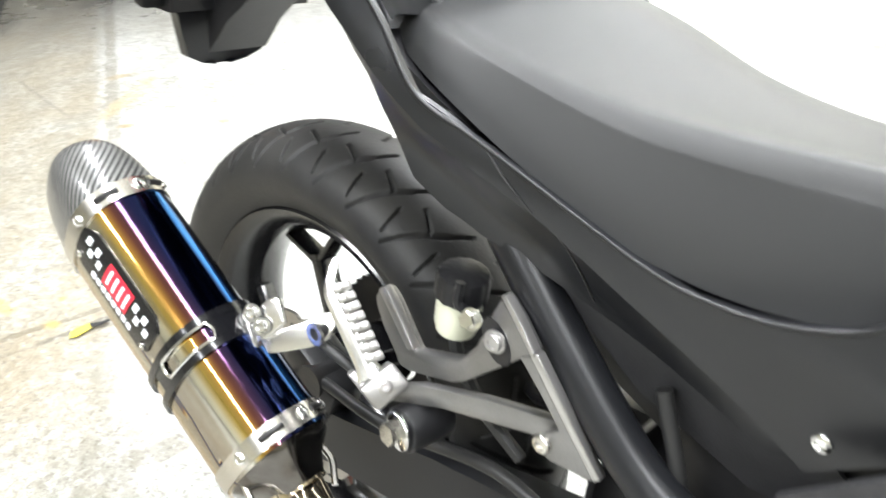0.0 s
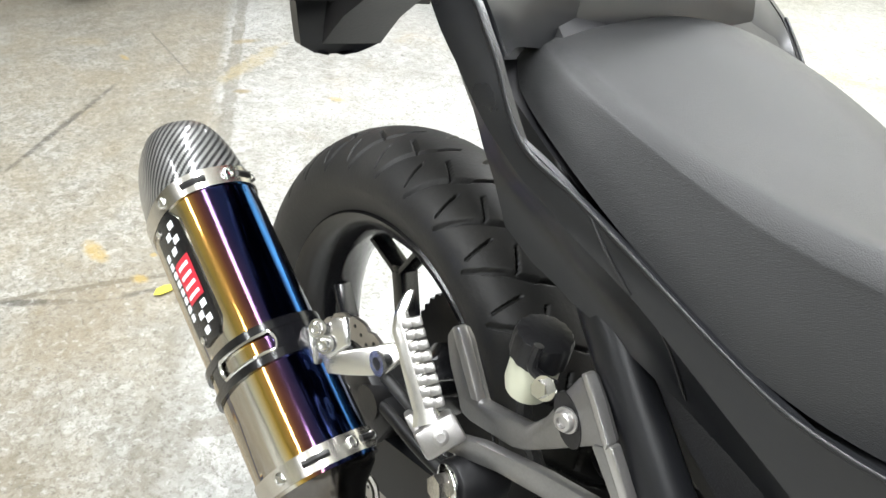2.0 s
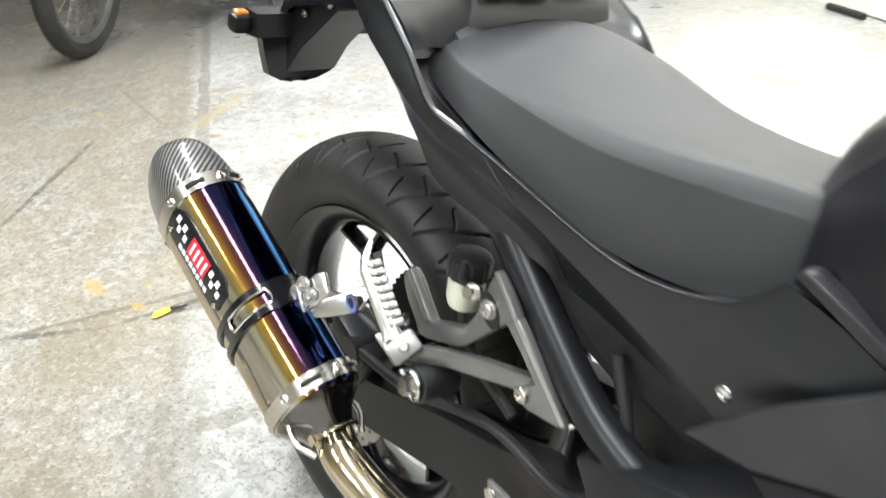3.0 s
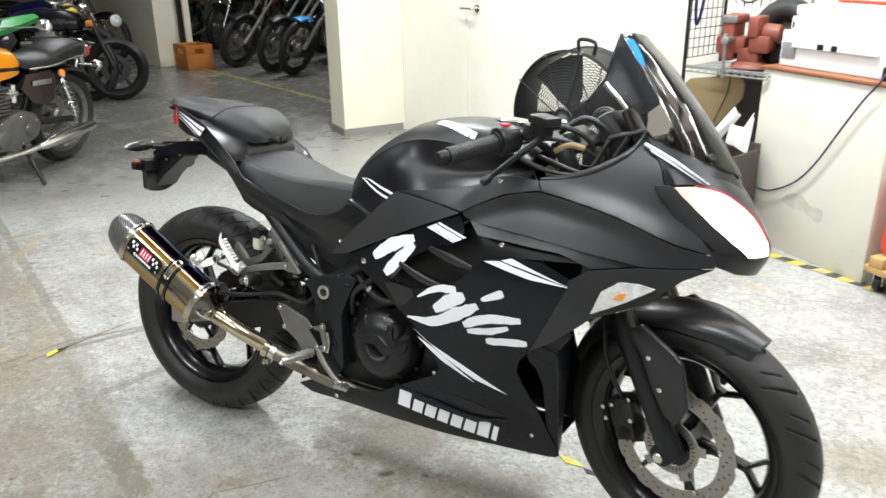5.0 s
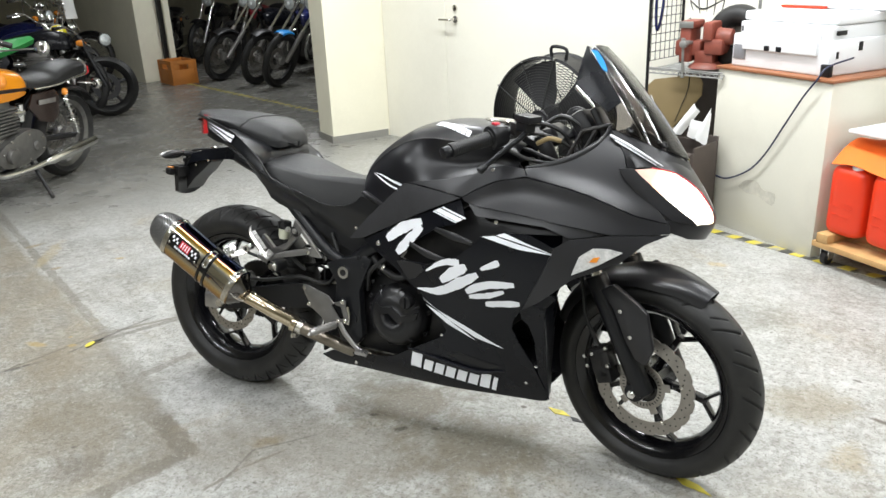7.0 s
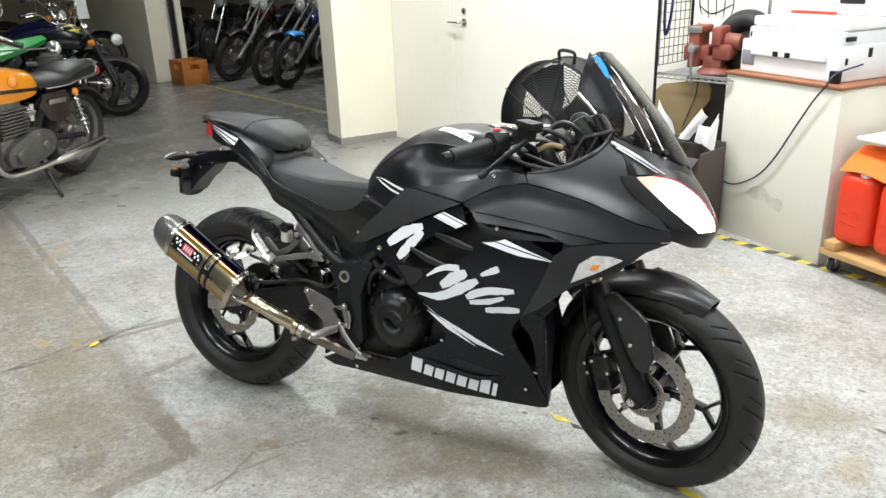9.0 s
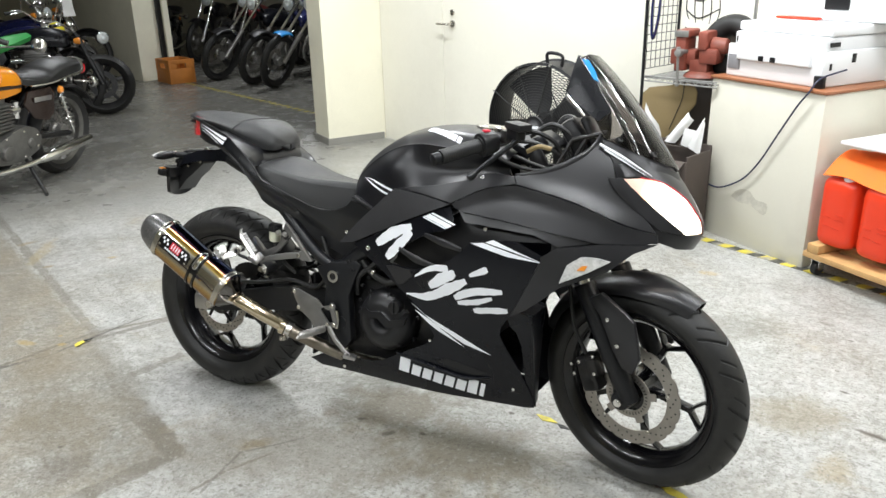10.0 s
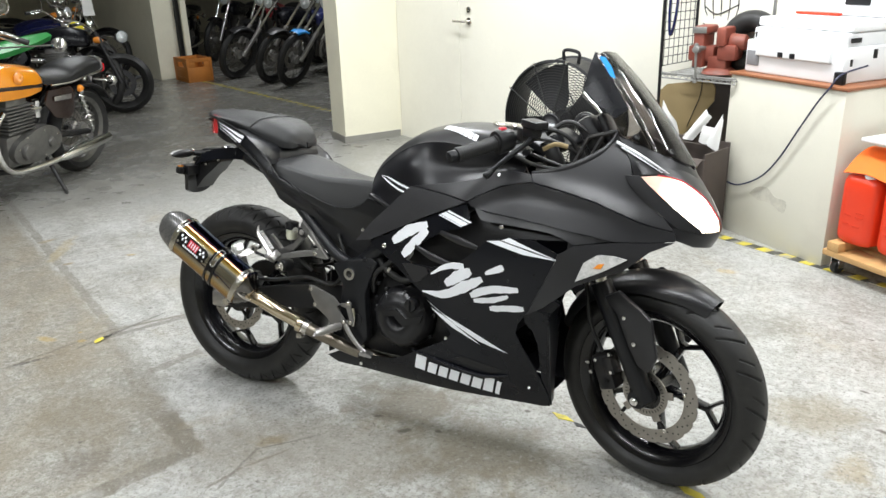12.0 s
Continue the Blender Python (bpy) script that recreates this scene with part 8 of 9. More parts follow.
def old_bike(label, m, paint, wheelbase=1.42, Rr=0.315, Rf=0.325, wr=0.058, wf=0.045, rake=28, fork=0.72, wires=True, lamp=LAMP_GLASS, lamp_r=0.085, rim=CHROME, bar_high=0.16, bar_wide=0.36, group="", seat_mat=SEAT_BLACK, guard=CHROME, stripe=None, fork_mat=CHROME, lamp_turn=0.0, lamp_ahead=0.10, signals=True, arc=(60, 150), steer=0.0):
    """A naked motorcycle: x ahead, y left, z up from the rear tyre's contact."""
    o = thing("parked_motorcycle", label, "motorcycle", m, group)
    plain_wheel(o, "rear_wheel", Matrix.Translation((0, 0, Rr)), Rr, wr, 0.095 if wr > 0.07 else 0.075, rim, wires)
    plain_wheel(o, "front_wheel", Matrix.Translation((wheelbase, 0, Rf)) @ Matrix.Rotation(radians(steer), 4, "Z"), Rf, wf, 0.085 if wf > 0.07 else 0.07, rim, wires)
    ax = Vector((-math.sin(radians(rake)), 0, math.cos(radians(rake))))
    head = Vector((wheelbase, 0, Rf)) + ax * fork + Vector((-0.04, 0, 0))
    for sg in (-1, 1):
        f0 = Vector((wheelbase, 0, Rf)) + Matrix.Rotation(radians(steer), 3, "Z") @ Vector((0, sg * (wf + 0.035), 0))
        leg = part("fork_leg", rod(f0, f0 + ax * fork * 0.5, 0.026, 0.027, 14), ALU if fork_mat is CHROME else DARK, o)
        part("stanchion", rod(f0 + ax * fork * 0.48, f0 + ax * fork * 1.05, 0.019, n=14), fork_mat, leg)
        part("shock", rod((0.0, sg * 0.12, Rr + 0.02), (0.13, sg * 0.12, Rr + 0.33), 0.012, n=10), CHROME, o)
        coil = [Vector((0.13, sg * 0.12, Rr + 0.33)).lerp(Vector((0.03, sg * 0.12, Rr + 0.09)), k / 50) + Vector((math.cos(k * 0.8) * 0.024, math.sin(k * 0.8) * 0.024, 0)) for k in range(51)]
        part("shock_spring", tube(coil, 0.0045, 6, 1), CHROME, o)
        part("swingarm", rod((0, sg * 0.085, Rr), (0.50, sg * 0.075, Rr + 0.06), 0.020, n=10), DARK, o)
    part("yoke", merge(obox(head - ax * 0.08, (0.05, 0.20, 0.03), (0, -rake, 0), 0.006), obox(head + ax * 0.06, (0.05, 0.20, 0.025), (0, -rake, 0), 0.006)), ALU, o)
    bw = bar_wide
    bar = part("handlebar", tube([head + Vector((-0.14, -bw, bar_high * 0.75)), head + Vector((-0.07, -bw * 0.65, bar_high)), head + Vector((0.0, -0.10, 0.05)), head + Vector((0.0, 0.10, 0.05)), head + Vector((-0.07, bw * 0.65, bar_high)), head + Vector((-0.14, bw, bar_high * 0.75))], 0.011, 10), CHROME, o, "chrome handlebar")
    for sg in (-1, 1):
        part("grip", rod(head + Vector((-0.105, sg * bw * 0.80, bar_high * 0.87)), head + Vector((-0.145, sg * bw * 1.02, bar_high * 0.74)), 0.017, n=12), WIRE, bar)
        part("lever", tube([head + Vector((-0.05, sg * bw * 0.62, bar_high * 0.95)), head + Vector((-0.04, sg * bw * 0.75, bar_high * 0.9)), head + Vector((-0.09, sg * bw * 0.98, bar_high * 0.72))], 0.006, 8), CHROME, bar)
        mir = part("mirror", lathe([(0.0, 0.018), (0.035, 0.015), (0.052, 0.004), (0.055, 0), (0.05, -0.004), (0.0, -0.004)], 24), CHROME, bar, "round chrome mirror", matrix=Matrix.Translation(head + Vector((-0.02, sg * (bw * 0.85), bar_high + 0.17))) @ Matrix.Rotation(radians(90), 4, "Z"))
        part("mirror_stem", tube([head + Vector((-0.07, sg * bw * 0.65, bar_high)), head + Vector((-0.05, sg * bw * 0.7, bar_high + 0.09)), head + Vector((-0.02, sg * bw * 0.85, bar_high + 0.165))], 0.005, 8), CHROME, mir)
        signals and part("front_indicator", lathe([(0.0, -0.035), (0.022, -0.03), (0.033, -0.005), (0.033, 0.02), (0.026, 0.028), (0.0, 0.03)], 18, axis="X"), AMBER, o, matrix=Matrix.Translation(head + Vector((0.05, sg * 0.19, -0.06))))
    lampo = part("headlamp", lathe([(0.0, -0.10), (lamp_r * 0.5, -0.09), (lamp_r * 0.9, -0.05), (lamp_r, 0.0), (lamp_r * 1.04, 0.008), (lamp_r, 0.016)], 28, axis="X"), CHROME if lamp_r > 0.08 else PLASTIC, o, "round headlamp", matrix=Matrix.Translation(head + Vector((lamp_ahead, 0, -0.03))) @ Matrix.Rotation(radians(lamp_turn), 4, "Z"))
    part("lens", lathe([(lamp_r * 0.98, 0.012), (lamp_r * 0.8, 0.024), (lamp_r * 0.4, 0.032), (0.0, 0.034)], 28, axis="X"), lamp, lampo, matrix=Matrix.Translation(head + Vector((lamp_ahead, 0, -0.03))) @ Matrix.Rotation(radians(lamp_turn), 4, "Z"))
    for y in (-0.05, 0.05):
        part("gauge", merge(lathe([(0.0, -0.03), (0.03, -0.028), (0.038, 0.02), (0.036, 0.026), (0.0, 0.026)], 20, axis="Z")), CHROME, o, matrix=Matrix.Translation(head + Vector((-0.01, y, 0.11))) @ Matrix.Rotation(radians(-30), 4, "Y") @ Matrix.Diagonal((1, 1, -1, 1)))
    tank_top = 0.86
    tr = [[(x, -h, z - d), (x, -h * 1.02, z - d * 0.55), (x, -h * 0.72, z - 0.02), (x, -h * 0.3, z), (x, 0, z + 0.004)] for x, h, z, d in ((0.42, 0.05, tank_top - 0.07, 0.07), (0.49, 0.10, tank_top - 0.03, 0.14), (0.68, 0.125, tank_top + 0.01, 0.19), (0.88, 0.13, tank_top + 0.02, 0.19), (1.02, 0.11, tank_top - 0.02, 0.15), (1.05, 0.06, tank_top - 0.05, 0.08))]
    tank = part("fuel_tank", skin(tr, 0.004, 5, 5, mirror=True, inward=(0.8, 0, 0.75)), paint, o, "glossy painted fuel tank", 70)
    if stripe:
        for sg in (-1, 1):
            part("tank_stripe", tube([(0.48, sg * 0.104, tank_top - 0.135), (0.68, sg * 0.130, tank_top - 0.115), (0.90, sg * 0.136, tank_top - 0.095), (1.02, sg * 0.117, tank_top - 0.095)], 0.012, 8, flat=0.3), stripe, tank)
            part("tank_badge", lathe([(0.0, 0.014), (0.03, 0.011), (0.042, 0.0), (0.04, -0.006)], 24), AMBER, tank, "round amber reflector", matrix=Matrix.Translation((0.72, sg * 0.131, tank_top - 0.05)) @ Matrix.Rotation(radians(0 if sg > 0 else 180), 4, "Z"))
    sr = [[(x, -h, z - d), (x, -h * 1.02, z - d * 0.4), (x, -h * 0.85, z - 0.012), (x, -h * 0.4, z), (x, 0, z + 0.003)] for x, h, z, d in ((-0.16, 0.07, 0.795, 0.05), (-0.12, 0.11, 0.825, 0.085), (0.03, 0.125, 0.825, 0.09), (0.16, 0.13, 0.80, 0.085), (0.23, 0.13, 0.778, 0.07), (0.35, 0.12, 0.775, 0.07), (0.45, 0.09, 0.785, 0.06))]
    seat = part("seat", skin(sr, 0.004, 5, 5, mirror=True, inward=(0.2, 0, 0.7)), seat_mat, o, "long black dual seat", 70)
    for sg in (-1, 1):
        part("seat_trim", tube([(-0.14, sg * 0.10, 0.738), (0.05, sg * 0.128, 0.735), (0.22, sg * 0.133, 0.715), (0.41, sg * 0.118, 0.715)], 0.007, 8), CHROME, seat)
        part("side_cover", panel([(0.20, 0.50), (0.18, 0.64), (0.24, 0.69), (0.45, 0.685), (0.48, 0.60), (0.40, 0.50), (0.28, 0.47)], lambda u, w, d, sg=sg: (u, sg * (0.135 + d - 0.8 * (u - 0.33) ** 2), w), 0.012, 0.04), BROWN_PANEL if stripe else paint, o, "dark side cover")
        part("cover_badge", obox((0.33, sg * 0.139, 0.625), (0.17, 0.006, 0.032), (0, -2, 0), 0.002), ALU, o, "plain metal badge bar")
        case = part("crankcase_cover", panel([(0.40, 0.30), (0.38, 0.38), (0.44, 0.45), (0.56, 0.475), (0.70, 0.44), (0.80, 0.40), (0.83, 0.33), (0.78, 0.27), (0.66, 0.255), (0.50, 0.27)], lambda u, w, d, sg=sg: (u, sg * (0.165 + d - 0.35 * (u - 0.6) ** 2 - 1.2 * (w - 0.36) ** 2), w), 0.07, 0.03, 0.0, 3), ALU_DULL, o, "cast aluminium crankcase cover")
        part("case_boss", rod((0.72, sg * 0.15, 0.34), (0.72, sg * 0.182, 0.34), 0.055, 0.05, 22, round_end=0.006), ALU_DULL, case)
        part("case_boss", rod((0.50, sg * 0.15, 0.36), (0.50, sg * 0.175, 0.36), 0.035, 0.03, 18, round_end=0.005), ALU_DULL, case)
        for k in range(7):
            a = 2 * math.pi * k / 7
            part("case_screw", bolt((0.60 + 0.19 * math.cos(a), sg * 0.155, 0.365 + 0.085 * math.sin(a)), (0, sg, 0), 0.008, 0.008), STEEL, case)
        part("exhaust_pipe", tube([(0.84, sg * 0.10, 0.60), (0.95, sg * 0.13, 0.52), (0.96, sg * 0.15, 0.36), (0.86, sg * 0.16, 0.245), (0.60, sg * 0.17, 0.225), (0.30, sg * 0.175, 0.245)], 0.020, 14), CHROME, o, "chrome exhaust pipe")
        part("silencer", rings([[Vector((x, sg * 0.178, z)) + Vector((0, math.cos(a) * r, math.sin(a) * r)) for a in (2 * math.pi * i / 18 for i in range(18))] for x, z, r in ((0.44, 0.233, 0.021), (0.38, 0.238, 0.032), (0.22, 0.248, 0.036), (0.02, 0.262, 0.035), (-0.10, 0.270, 0.029), (-0.105, 0.271, 0.019))]), CHROME, o, "chrome silencer")
        part("rear_indicator", lathe([(0.0, -0.04), (0.025, -0.036), (0.037, -0.01), (0.037, 0.018), (0.03, 0.028), (0.0, 0.03)], 20, axis="X"), CHROME, o, "round chrome rear indicator", matrix=Matrix.Translation((-0.20, sg * 0.15, 0.665)))
        part("indicator_stem", rod((-0.13, sg * 0.05, 0.67), (-0.19, sg * 0.15, 0.665), 0.009, n=10), CHROME, o)
        part("rear_reflector", lathe([(0.0, 0.010), (0.02, 0.008), (0.026, 0.0), (0.026, -0.01)], 18), AMBER, o, matrix=Matrix.Translation((0.135, sg * 0.135, 0.655)) @ Matrix.Rotation(radians(0 if sg > 0 else 180), 4, "Z"))
    fins = [box((0.60, -0.13, 0.47 + 0.022 * k), (0.84, 0.13, 0.481 + 0.022 * k), 0.002) for k in range(8)]
    barrel = part("cylinder", box((0.63, -0.10, 0.44), (0.81, 0.10, 0.68), 0.01), ALU_DULL, o, "finned alloy cylinders")
    for fin in fins:
        part("fin", fin, ALU_DULL, barrel)
    part("carburettor", merge(rod((0.50, 0.07, 0.575), (0.62, 0.07, 0.575), 0.032, n=16), rod((0.52, 0.075, 0.52), (0.52, 0.075, 0.63), 0.026, n=16), rod((0.50, -0.07, 0.575), (0.62, -0.07, 0.575), 0.032, n=16)), CHROME, o)
    part("frame_cradle", merge(tube([(head.x - 0.02, 0, head.z - 0.14), (0.92, 0, 0.50), (0.86, 0, 0.22), (0.50, 0, 0.20), (0.44, 0, 0.50), (0.20, 0, 0.70), (-0.12, 0, 0.73)], 0.019, 10), tube([(head.x - 0.03, 0, head.z - 0.06), (0.80, 0, 0.74), (0.45, 0, 0.70)], 0.02, 10)), DARK, o)
    part("crankcase", box((0.42, -0.11, 0.24), (0.84, 0.11, 0.45), 0.03), ALU_DULL, o)

    def guard_arc(R, half, a0, a1):
        rows = []
        for k in range(9):
            a = radians(a0 + (a1 - a0) * k / 8)
            rows.append([((R - 0.03 * s * s) * math.cos(a), half * y, (R - 0.03 * s * s) * math.sin(a)) for s, y in ((1.0, -1), (0.6, -0.85), (0.0, 0), (0.6, 0.85), (1.0, 1))])
        return skin(rows, 0.003, 3, 3, inward=(0, 0, 0))
    part("rear_guard", guard_arc(Rr + 0.040, wr + 0.025, 45, 148), DARK, o, "dark rear mudguard", matrix=Matrix.Translation((0, 0, Rr)))
    if guard:
        part("front_guard", guard_arc(Rf + 0.03, wf + 0.02, *arc), guard, o, "front mudguard", matrix=Matrix.Translation((wheelbase, 0, Rf)) @ Matrix.Rotation(radians(steer), 4, "Z"))
    part("grab_rail", tube([(0.02, -0.13, 0.735), (-0.13, -0.115, 0.75), (-0.20, -0.05, 0.80), (-0.21, 0, 0.81), (-0.20, 0.05, 0.80), (-0.13, 0.115, 0.75), (0.02, 0.13, 0.735)], 0.011, 10), CHROME, o, "chrome grab rail")
    part("tail_lamp", merge(obox((-0.245, 0, 0.735), (0.07, 0.10, 0.07), (0, 12, 0), 0.02)), RED_LENS, o, "red tail lamp")
    part("lamp_bracket", obox((-0.20, 0, 0.755), (0.07, 0.11, 0.05), (0, 12, 0), 0.015), CHROME, o)
    part("stand", merge(tube([(0.50, 0.10, 0.26), (0.53, 0.20, 0.15), (0.555, 0.285, 0.058)], 0.013, 10), tube([(0.555, 0.285, 0.060), (0.575, 0.31, 0.050), (0.615, 0.33, 0.068)], [0.013, 0.011, 0.008], 8)), DARK, o, "black side stand, folded out")
    return o


def at_yaw(x, y, deg, lean=-9.0, z=0.0):
    """Stand at (x, y) heading deg degrees from the x axis, leaning to its left."""
    return pose(x, y, z) @ Matrix.Rotation(radians(deg), 4, "Z") @ Matrix.Rotation(radians(lean), 4, "X")


HEAD = math.degrees(math.atan2(-0.964, 0.266))
old_bike("vintage motorcycle with orange tank and brown side covers", at_yaw(-3.265, 1.865, HEAD), GOLD_TANK, stripe=BROWN_PANEL, steer=28.0, rim=ALU_DULL)
old_bike("black bobber motorcycle with a fat front tyre", at_yaw(-5.79, 2.80, 46.0, -8), SATIN, wheelbase=1.30, Rr=0.31, Rf=0.30, wr=0.085, wf=0.085, rake=20, fork=0.52, wires=False, rim=DARK, lamp=LAMP_GLASS, lamp_r=0.062, bar_high=0.10, guard=None, fork_mat=DARK, lamp_turn=-68, lamp_ahead=0.27)
old_bike("dark motorcycle with a yellow headlamp lens", at_yaw(-6.42, 3.32, 12.0, -8), NAVY, wheelbase=1.32, lamp=YELLOW_LENS, fork=0.62, bar_high=0.14, guard=DARK, lamp_r=0.085, lamp_turn=-50, lamp_ahead=0.12)
old_bike("dark motorcycle with maroon tank and chrome bars", at_yaw(-6.6, 2.1, 8.0, -8), MAROON, wheelbase=1.36, lamp=LAMP_GLASS, fork=0.68, guard=DARK)
old_bike("dark motorcycle with maroon tank and chrome bars", at_yaw(-7.9, 2.9, 15.0, -8), MAROON, wheelbase=1.40, lamp=LAMP_GLASS, fork=0.72, guard=DARK)
old_bike("navy motorcycle with chrome handlebar against the wall", at_yaw(-7.7, 4.1, 20.0, -8), NAVY, wheelbase=1.40, lamp=LAMP_GLASS, fork=0.72, guard=DARK)
old_bike("black motorcycle with chrome handlebar against the wall", at_yaw(-8.6, 5.1, 20.0, -8), SATIN, wheelbase=1.40, lamp=LAMP_GLASS, fork=0.72, guard=DARK)
# three long-forked cruisers beyond the opening, and more behind them
for k, (x, y, paint, hd) in enumerate(((-5.50, 6.06, SATIN, -92), (-4.77, 5.90, NAVY, -90), (-4.36, 5.78, SATIN, -88))):
    wb = 1.72
    d = Vector((math.cos(radians(hd)), math.sin(radians(hd)), 0))
    r = Vector((x, y, 0)) - d * wb
    old_bike("long-forked black cruiser with blue front mudguard" if k == 2 else "long-forked dark cruiser with chrome fork", at_yaw(r.x, r.y, hd, -17), paint, wheelbase=wb, Rf=0.335, wf=0.046, Rr=0.32, wr=0.08, rake=38, fork=0.86, lamp_r=0.082, bar_high=0.14, bar_wide=0.34, group="cruisers beyond the opening", guard=SKY_BLUE if k == 2 else DARK, signals=False, rim=DARK, arc=(72, 112) if k == 2 else (60, 150))
for x, y, hd, paint in ((-6.5, 8.6, -80, MAROON), (-5.4, 9.0, -95, NAVY), (-3.9, 8.4, -85, SATIN), (-7.6, 8.9, -75, SATIN), (-8.2, 8.0, -60, SATIN), (-4.6, 9.9, -80, SATIN)):
    old_bike("dim parked motorcycle in the back room", at_yaw(x, y, hd, -8), paint, group="motorcycles in the back room", guard=DARK, signals=False, rim=DARK)

# off-road body plastics standing behind the orange motorcycle
green = thing("trail_bike", "green and blue trail motorcycle bodywork behind the orange motorcycle", "motorcycle", at_yaw(-4.45, 2.25, -75.0, -8))
plain_wheel(green, "rear_wheel", Matrix.Translation((0, 0, 0.31)), 0.31, 0.05, 0.08, DARK)
plain_wheel(green, "front_wheel", Matrix.Translation((1.40, 0, 0.34)), 0.34, 0.042, 0.07, DARK)
part("rear_fender", skin([[(-0.38, -0.05, 0.90), (-0.38, 0, 0.92)], [(-0.10, -0.10, 0.87), (-0.10, 0, 0.91)], [(0.20, -0.12, 0.84), (0.20, 0, 0.88)], [(0.45, -0.11, 0.82), (0.45, 0, 0.86)]], 0.05, 5, 5, mirror=True, inward=(0, 0, 0.5)), GREEN_PAINT, green, "green tail plastic")
part("shroud", box((0.50, -0.14, 0.62), (1.00, 0.14, 0.95), 0.05, 3), BLUE_PAINT, green, "blue tank shroud")
part("shroud_panel", box((0.52, -0.146, 0.72), (0.70, 0.146, 0.92), 0.02), WHITE_PLASTIC, green)
part("seat", box((-0.02, -0.09, 0.80), (0.60, 0.09, 0.86), 0.03, 3), VINYL, green)
part("engine", box((0.42, -0.12, 0.28), (0.85, 0.12, 0.62), 0.04, 2), DARK, green)
part("frame", tube([(1.10, 0, 0.95), (0.92, 0, 0.45), (0.60, 0, 0.25), (0.40, 0, 0.55), (-0.10, 0, 0.82)], 0.02, 10), DARK, green)
for sg in (-1, 1):
    part("fork_leg", rod((1.40, sg * 0.085, 0.34), (1.08, sg * 0.085, 1.02), 0.024, n=12), ALU, green)
    part("swingarm", rod((0, sg * 0.085, 0.31), (0.50, sg * 0.075, 0.38), 0.022, n=10), ALU, green)
mirror = part("mirror", lathe([(0.0, 0.022), (0.035, 0.018), (0.055, 0.005), (0.058, 0), (0.05, -0.006), (0.0, -0.006)], 24), CHROME, green, "round chrome mirror on a stalk", matrix=green.matrix_world.inverted() @ pose(-3.86, 2.33, 0.85, 0, 0, 230))
part("mirror_stem", rod(green.matrix_world.inverted() @ Vector((-3.86, 2.34, 0.85)), (0.35, 0.02, 0.86), 0.007, n=8), CHROME, mirror)
part("handlebar", tube([(0.98, -0.40, 1.12), (1.05, -0.2, 1.14), (1.08, 0, 1.06), (1.05, 0.2, 1.14), (0.98, 0.40, 1.12)], 0.011, 10), CHROME, green)

# ---- loose things in the room ----
tag = thing("paper_tag", "white paper tag hanging on a handlebar", "paper", pose(-5.32, 3.82, 1.02, 0, 0, 52))
part("sheet", skin([[(-0.05, 0.0, 0.16), (0.05, 0.004, 0.17)], [(-0.055, 0.008, 0.05), (0.05, 0.0, 0.05)], [(-0.05, 0.0, -0.06), (0.06, 0.006, -0.06)]], 0.001, 4, 4, inward=(0, 5, 0)), PAPER, tag)
crate = thing("plastic_crate", "orange plastic bottle crate with hand holes on the floor", "crate", pose(-5.95, 5.78, 0, 0, 0, -24))
for sx in (-1, 1):
    part("end_panel", merge(box((sx * 0.215 - 0.006, -0.16, 0.0), (sx * 0.215 + 0.006, 0.16, 0.19), 0.003), box((sx * 0.215 - 0.006, -0.16, 0.25), (sx * 0.215 + 0.006, 0.16, 0.30), 0.003), box((sx * 0.215 - 0.006, -0.16, 0.185), (sx * 0.215 + 0.006, -0.06, 0.255), 0.002), box((sx * 0.215 - 0.006, 0.06, 0.185), (sx * 0.215 + 0.006, 0.16, 0.255), 0.002)), CRATE, crate)
for sy in (-1, 1):
    part("side_panel", merge(box((-0.215, sy * 0.155 - 0.006, 0.0), (0.215, sy * 0.155 + 0.006, 0.19), 0.003), box((-0.215, sy * 0.155 - 0.006, 0.25), (0.215, sy * 0.155 + 0.006, 0.30), 0.003), box((-0.215, sy * 0.155 - 0.006, 0.185), (-0.08, sy * 0.155 + 0.006, 0.255), 0.002), box((0.08, sy * 0.155 - 0.006, 0.185), (0.215, sy * 0.155 + 0.006, 0.255), 0.002)), CRATE, crate)
    for sx in (-1, 1):
        part("corner_post", box((sx * 0.215 - 0.014, sy * 0.155 - 0.014, 0), (sx * 0.215 + 0.014, sy * 0.155 + 0.014, 0.30), 0.004), CRATE, crate)
part("crate_base", box((-0.21, -0.15, 0.004), (0.21, 0.15, 0.02), 0.003), CRATE, crate)
for sy in (-1, 1):
    for z in (0.05, 0.14):
        part("crate_rib", box((-0.20, sy * 0.162 - 0.003, z), (0.20, sy * 0.162 + 0.003, z + 0.01), 0.002), CRATE, crate)

